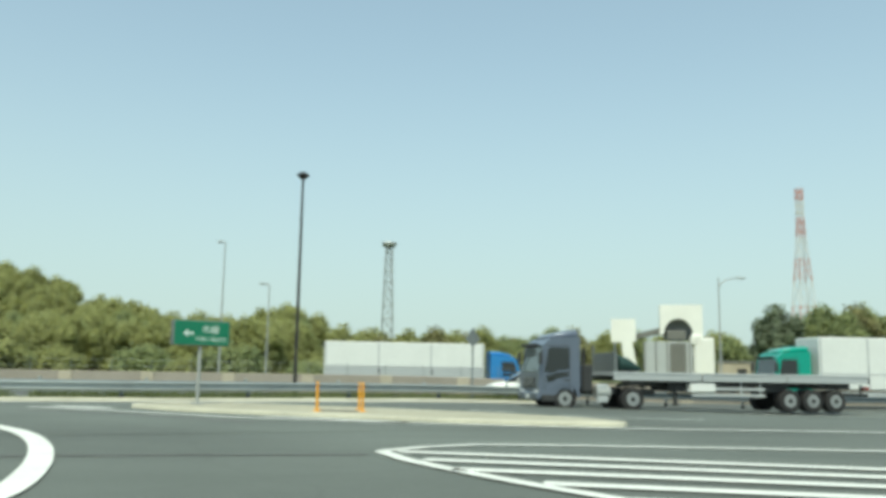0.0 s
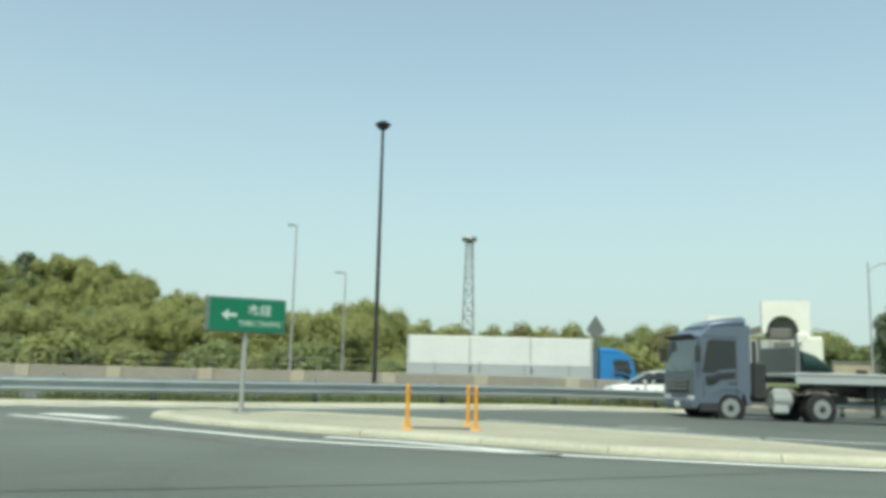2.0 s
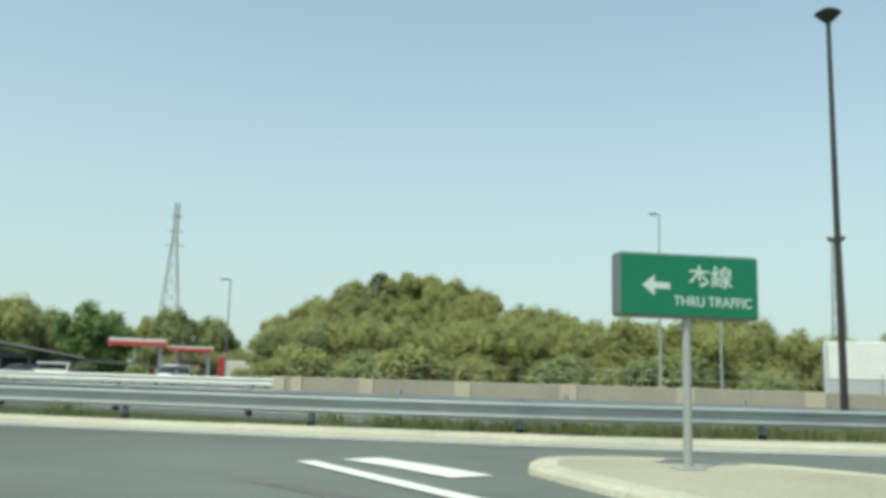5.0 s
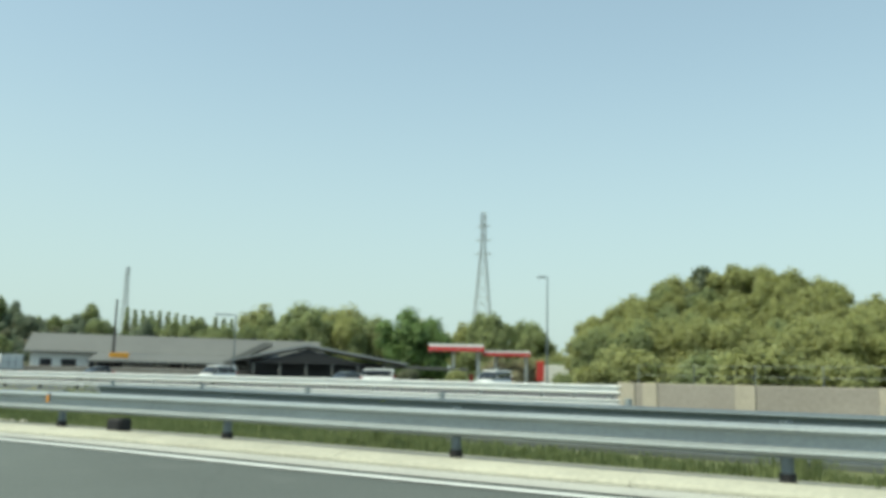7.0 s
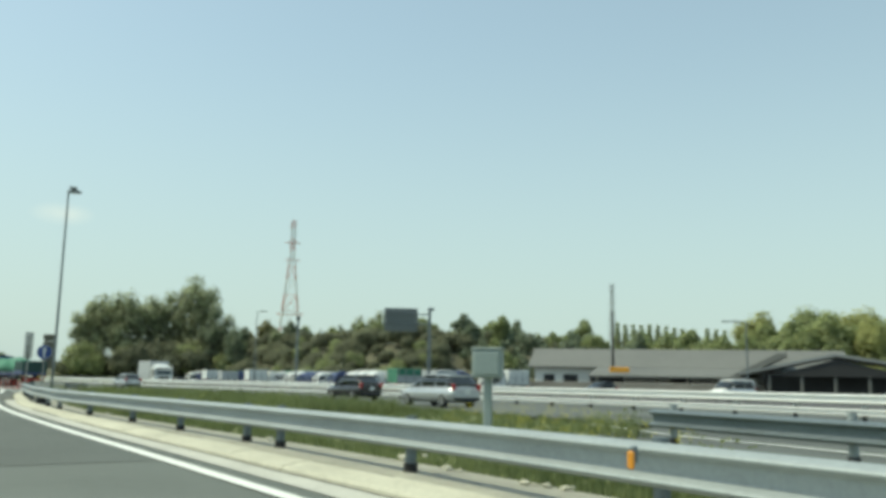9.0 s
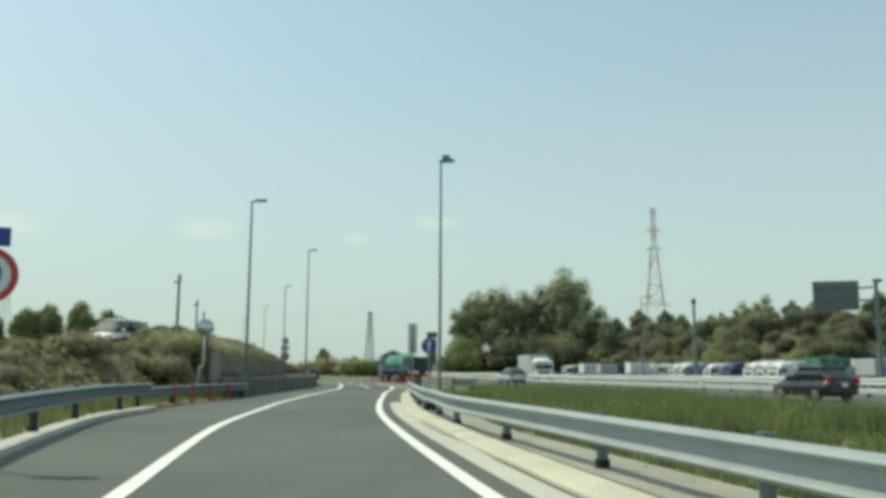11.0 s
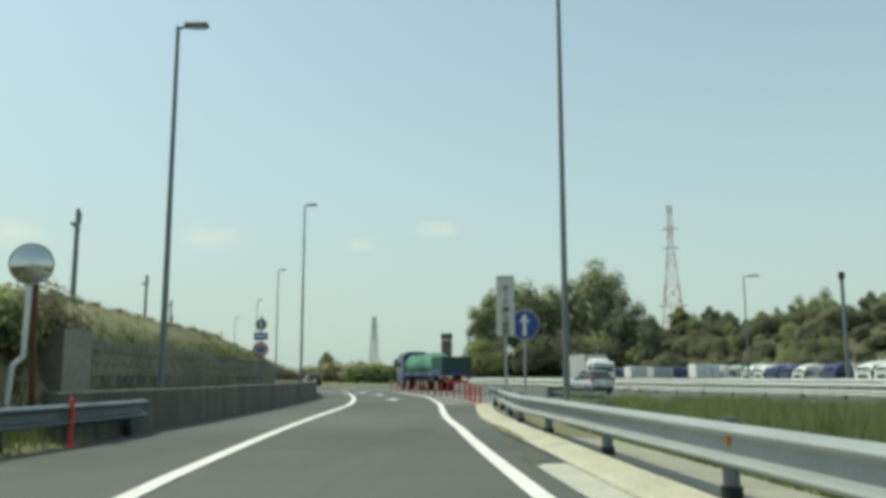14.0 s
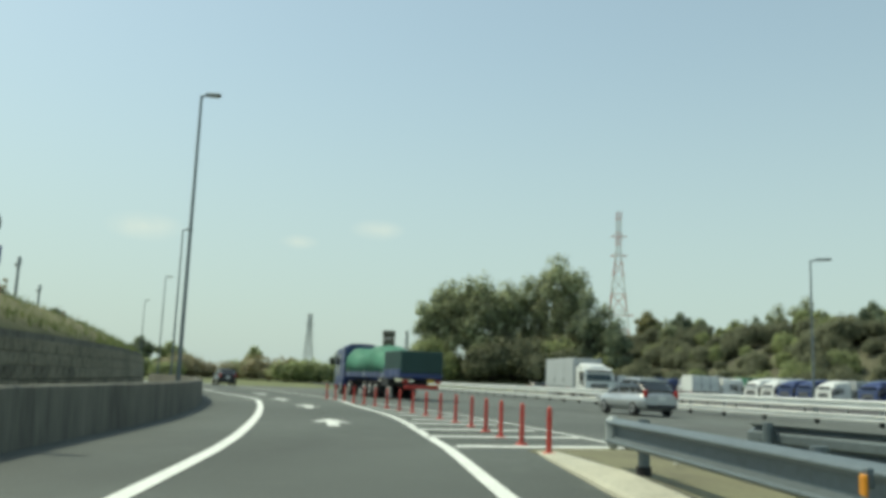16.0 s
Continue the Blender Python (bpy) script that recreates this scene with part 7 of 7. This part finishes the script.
# shaggy weeds standing in the verge
def weed(sh, r, x0, y0, z0, size):
    """A tuft of leaning stalks with small leaves at their tips."""
    for k in range(240):
        a, d = r.uniform(0, 6.28), 0.42 * r.random() ** 0.7
        x, y, h = 1.4 * d * math.cos(a), 1.4 * d * math.sin(a), r.uniform(0.25, 0.75) * (1.1 - d)
        b, lean = r.uniform(0, 6.28), r.uniform(0.1, 0.5)
        foot = Vector((x0 + x * size, y0 + y * size, z0 - 0.05))
        tip = Vector((x0 + (x + lean * h * math.cos(b)) * size, y0 + (y + lean * h * math.sin(b)) * size, z0 + h * size))
        if k % 2:
            sh.add([foot - Vector((0.014, 0, 0)), foot + Vector((0.014, 0.012, 0)), tip], [(0, 1, 2)])
        else:
            w = 0.03 * size
            sh.add([tip + Vector(q) * w for q in ((-1, 0, -0.7), (0, -1, 0), (1.5, 0, 0.7), (0, 1, 0))], [(0, 1, 2, 3)])


weed_sh, rw = Shape(), random.Random(61)
spots = [(-19.9, 52.1, 1.0), (-37.0, 55.2, 1.0), (-39.5, 55.8, 0.8), (-27.5, 51.2, 0.9), (-13.5, 53.4, 0.9), (-66.2, 29.3, 0.7), (-67.6, 29.0, 0.8), (-64.6, 29.5, 0.7)]
for k in range(34):
    x = -46 - 34 * ro.uniform(0, 1)
    spots.append((x, 42.4 + 0.245 * (x + 46) + ro.uniform(1.5, 7.5), ro.uniform(0.6, 1.2)))
for x, y, size in spots:
    weed(weed_sh, rw, x, y, dip(x, y) - 0.08, size)
tagged(new("verge_weeds", weed_sh.mesh("verge_weeds", BLADE)), "shaggy green weeds standing in the uncut verge grass", "weeds", kind="stuff")


# soil and moss that has crept over the gutter
rs_ = random.Random(19)
soil = Shape()
for x, y, a in spaced([p for p in RAMP_RIGHT if -68 < p[0] < -61], 0.8, 0.4):
    if rs_.random() < 0.45:
        continue
    na = radians(a - 90)
    for _ in range(rs_.randint(1, 3)):
        s, f = rs_.uniform(0.38, 0.62), rs_.uniform(-0.7, 0.7)
        cxx, cyy = x + s * math.cos(na) + f * math.cos(radians(a)), y + s * math.sin(na) + f * math.sin(radians(a))
        r0 = rs_.uniform(0.05, 0.16)
        ring_ = []
        for q in range(9):
            e = q * 0.698
            u, w = 2.2 * r0 * rs_.uniform(0.6, 1.2) * math.cos(e), r0 * rs_.uniform(0.6, 1.2) * math.sin(e)
            ring_.append((cxx + u * math.cos(radians(a)) + w * math.cos(na), cyy + u * math.sin(radians(a)) + w * math.sin(na), 0.008))
        soil.add(ring_ + [(cxx, cyy, 0.03)], [(q, (q + 1) % 9, 9) for q in range(9)])
tagged(new("gutter_soil", soil.mesh("gutter_soil", GUTTER_SOIL)), "dark soil and moss crept over the gutter", "soil", kind="stuff")


# ---- grass ----
def blades(name, spots, h0, h1, mat, label, per=1):
    r = np.random.RandomState(len(spots))
    vs, fs = [], []
    for x, y, z in spots:
        for _ in range(per):
            a, lean = r.uniform(0, 6.28), r.uniform(0.05, 0.45)
            h = r.uniform(h0, h1)
            w = 0.010 + 0.018 * r.rand()
            px, py = x + r.normal() * 0.08, y + r.normal() * 0.08
            b = r.uniform(0, 6.28)
            o = len(vs)
            vs += [(px - w * math.cos(a), py - w * math.sin(a), z - 0.03), (px + w * math.cos(a), py + w * math.sin(a), z - 0.03), (px + lean * h * math.cos(b), py + lean * h * math.sin(b), z + h)]
            fs.append((o, o + 1, o + 2))
    ob = new(name, Shape().add(vs, fs).mesh(name, mat))
    return tagged(ob, label, "grass", kind="stuff")


rg_ = random.Random(21)
MEDIAN_NEAR = [p for p in MEDIAN if -110 < p[0] < -25]
spots, tall = [], []
verge = [p for p in NEAR_RAIL if p[0] > -82]
for x, y, a in spaced(verge, 0.06, 0.0):
    na = radians(a - 90)
    far = 14.5 if x < -34 else (4.2 if x > -30 else 8.0)
    if x > -9:
        far = 2.2
    for _ in range(5):
        s = 1.2 + far * rg_.random() ** 1.4
        px, py = x + s * math.cos(na), y + s * math.sin(na)
        if px < -43.5 or py < 53.8 + 0.85 * max(0.0, -37 - px):
            spots.append((px, py, dip(px, py) - 0.03))
blades("verge_grass", spots, 0.05, 0.18, BLADE, "rough green grass in the verge behind the guard rail", 14)
spots = []
for x, y, a in spaced([p for p in NEAR_RAIL if p[0] < -46], 0.02, 0.0):
    na = radians(a - 90)
    s = rg_.uniform(3.0, 12.5)
    px, py = x + s * math.cos(na), y + s * math.sin(na)
    gap_ = min(math.hypot(px - q[0], py - q[1]) for q in MEDIAN_NEAR)
    if gap_ > 10.7 and px > -86 and (px < -43.5 or py < 53.8 + 0.85 * max(0.0, -37 - px)):
        spots.append((px, py, -0.1))
blades("tall_verge_grass", spots, 0.26, 0.74, BLADE, "tall uncut grass and weeds towards the highway", 16)
spots = []
for x, y, a in spaced([p for p in NEAR_RAIL if p[0] > -12], 0.02, 0.0):
    na = radians(a - 90)
    s = rg_.uniform(0.40, 1.5)
    px, py = x + s * math.cos(na), y + s * math.sin(na)
    spots.append((px, py, dip(px, py) + 0.02))
blades("rail_grass", spots, 0.12, 0.42, BLADE, "uncut grass growing up under the guard rails", 9)
spots = []
for x, y, a in spaced([p for p in LEFT_RAIL if -66 < p[0] < -40], 0.03, 0.0):
    na = radians(a + 90)
    s = rg_.uniform(-0.02, 1.6)
    spots.append((x + s * math.cos(na), y + s * math.sin(na), 0.04))
blades("rail_foot_grass", spots, 0.08, 0.36, BLADE, "green weeds growing under the guard rail by the mound", 5)
fl = Shape()
for k in range(230):
    x = rg_.uniform(-52, -31)
    y = 47.5 - 0.31 * (x + 33) + rg_.uniform(2.0, 7.0)
    z = rg_.uniform(0.16, 0.34)
    for j in range(3):
        q = Vector((x + rg_.uniform(-0.05, 0.05), y + rg_.uniform(-0.05, 0.05), z + 0.04 * j))
        fl.add([q + Vector((-0.03, 0, 0)), q + Vector((0, -0.03, 0.016)), q + Vector((0.03, 0, 0)), q + Vector((0, 0.03, 0.016))], [(0, 1, 2, 3)])
tagged(new("verge_flowers", fl.mesh("verge_flowers", FLOWER)), "small yellow flowers standing in the verge grass", "flowers", kind="stuff")
spots = []
for k in range(11000):
    i, j = rg_.random() * (cols_m - 2), rg_.random() ** 1.2 * (rows_m - 2)
    p = on_mound(i, j)
    if p.x < -37:
        spots.append((p.x, p.y, p.z))
blades("scrub_stalks", spots, 0.08, 0.28, DRY_BLADE, "dry brown stalks and scrub on the mound", 4)
spots = []
for x, y, a in spaced(bank_line, 0.05, 0.0):
    na = radians(a + 90)
    s = 0.6 + 3.7 * rg_.random()
    u = min(1, max(0, (s - 0.55) / 3.4))
    rise = 1.55 * max(0.15, 1 - max(0, -72 - x) / 130.0) * (0.25 + 0.75 * min(1.0, max(0.0, (-66 - x) / 10.0)))
    (spots if s < 3.2 or rg_.random() < 0.15 else tall).append((x + s * math.cos(na), y + s * math.sin(na), wall_top(x) + rise * (1 - (1 - u) ** 1.6) - 0.05))
blades("bank_grass", spots, 0.12, 0.36, BLADE, "long green grass on the bank above the wall", 16)
blades("bank_dry_grass", tall, 0.12, 0.42, BANK_BLADE, "dry brown grass on the bank above the wall", 6)

# ---- masonry of the retaining wall ----
masonry = tagged(new("wall_retaining"), "dark weathered masonry retaining wall above the barrier", "wall", kind="structure")
stone_mesh = []
for k in range(6):
    rs = random.Random(40 + k)
    sh = Shape()
    w, h = 0.52, 0.27
    front = [(-w / 2 + 0.03, 0.015), (w / 2 - 0.03, 0.015), (w / 2 - 0.03, h - 0.015), (-w / 2 + 0.03, h - 0.015)]
    bulge = [(x + rs.uniform(-0.03, 0.03), 0.022 + rs.uniform(-0.012, 0.016), z + rs.uniform(-0.02, 0.02)) for x, z in front]
    rim = [(-w / 2 + 0.003, 0.0, 0.002), (w / 2 - 0.003, 0.0, 0.002), (w / 2 - 0.003, 0.0, h - 0.002), (-w / 2 + 0.003, 0.0, h - 0.002)]
    back = [(x, -0.4, z) for x, _, z in rim]
    sh.loft([back, rim, bulge], False)
    stone_mesh.append(sh.mesh("stone", STONE))
rest = Shape()
count = 0
stones = spaced(beside(wall_line, 0.30), 0.535, 0.3)
for j in range(7):
    for k, (x, y, a) in enumerate(stones):
        top = wall_top(x)
        if x > -68.9 or (j + 0.6) * 0.28 > top:
            continue
        m = pose(x, y, j * 0.28 - 0.02, 0, 0, a + 180) @ pose(0.26 * (j % 2), -0.02 * j, 0, -3, 0, 0)
        me = stone_mesh[(k * 3 + j * 5) % 6]
        if x > -113 and count < 300:
            ob = new("stone", me)
            ob.parent, ob.matrix_basis = masonry, m
            count += 1
        else:
            rest.add([m @ v.co for v in me.vertices], [tuple(q.vertices) for q in me.polygons])
tagged(part("far_stones", rest, STONE, masonry), kind="stuff")
part("backing", Shape().sweep([p for p in beside(wall_line, 0.52) if p[0] < -68.6], [(-0.06, -0.1), (-0.06, 1.80), (0.3, 1.80), (0.3, -0.1)], closed=True), GREY_CONC, masonry)
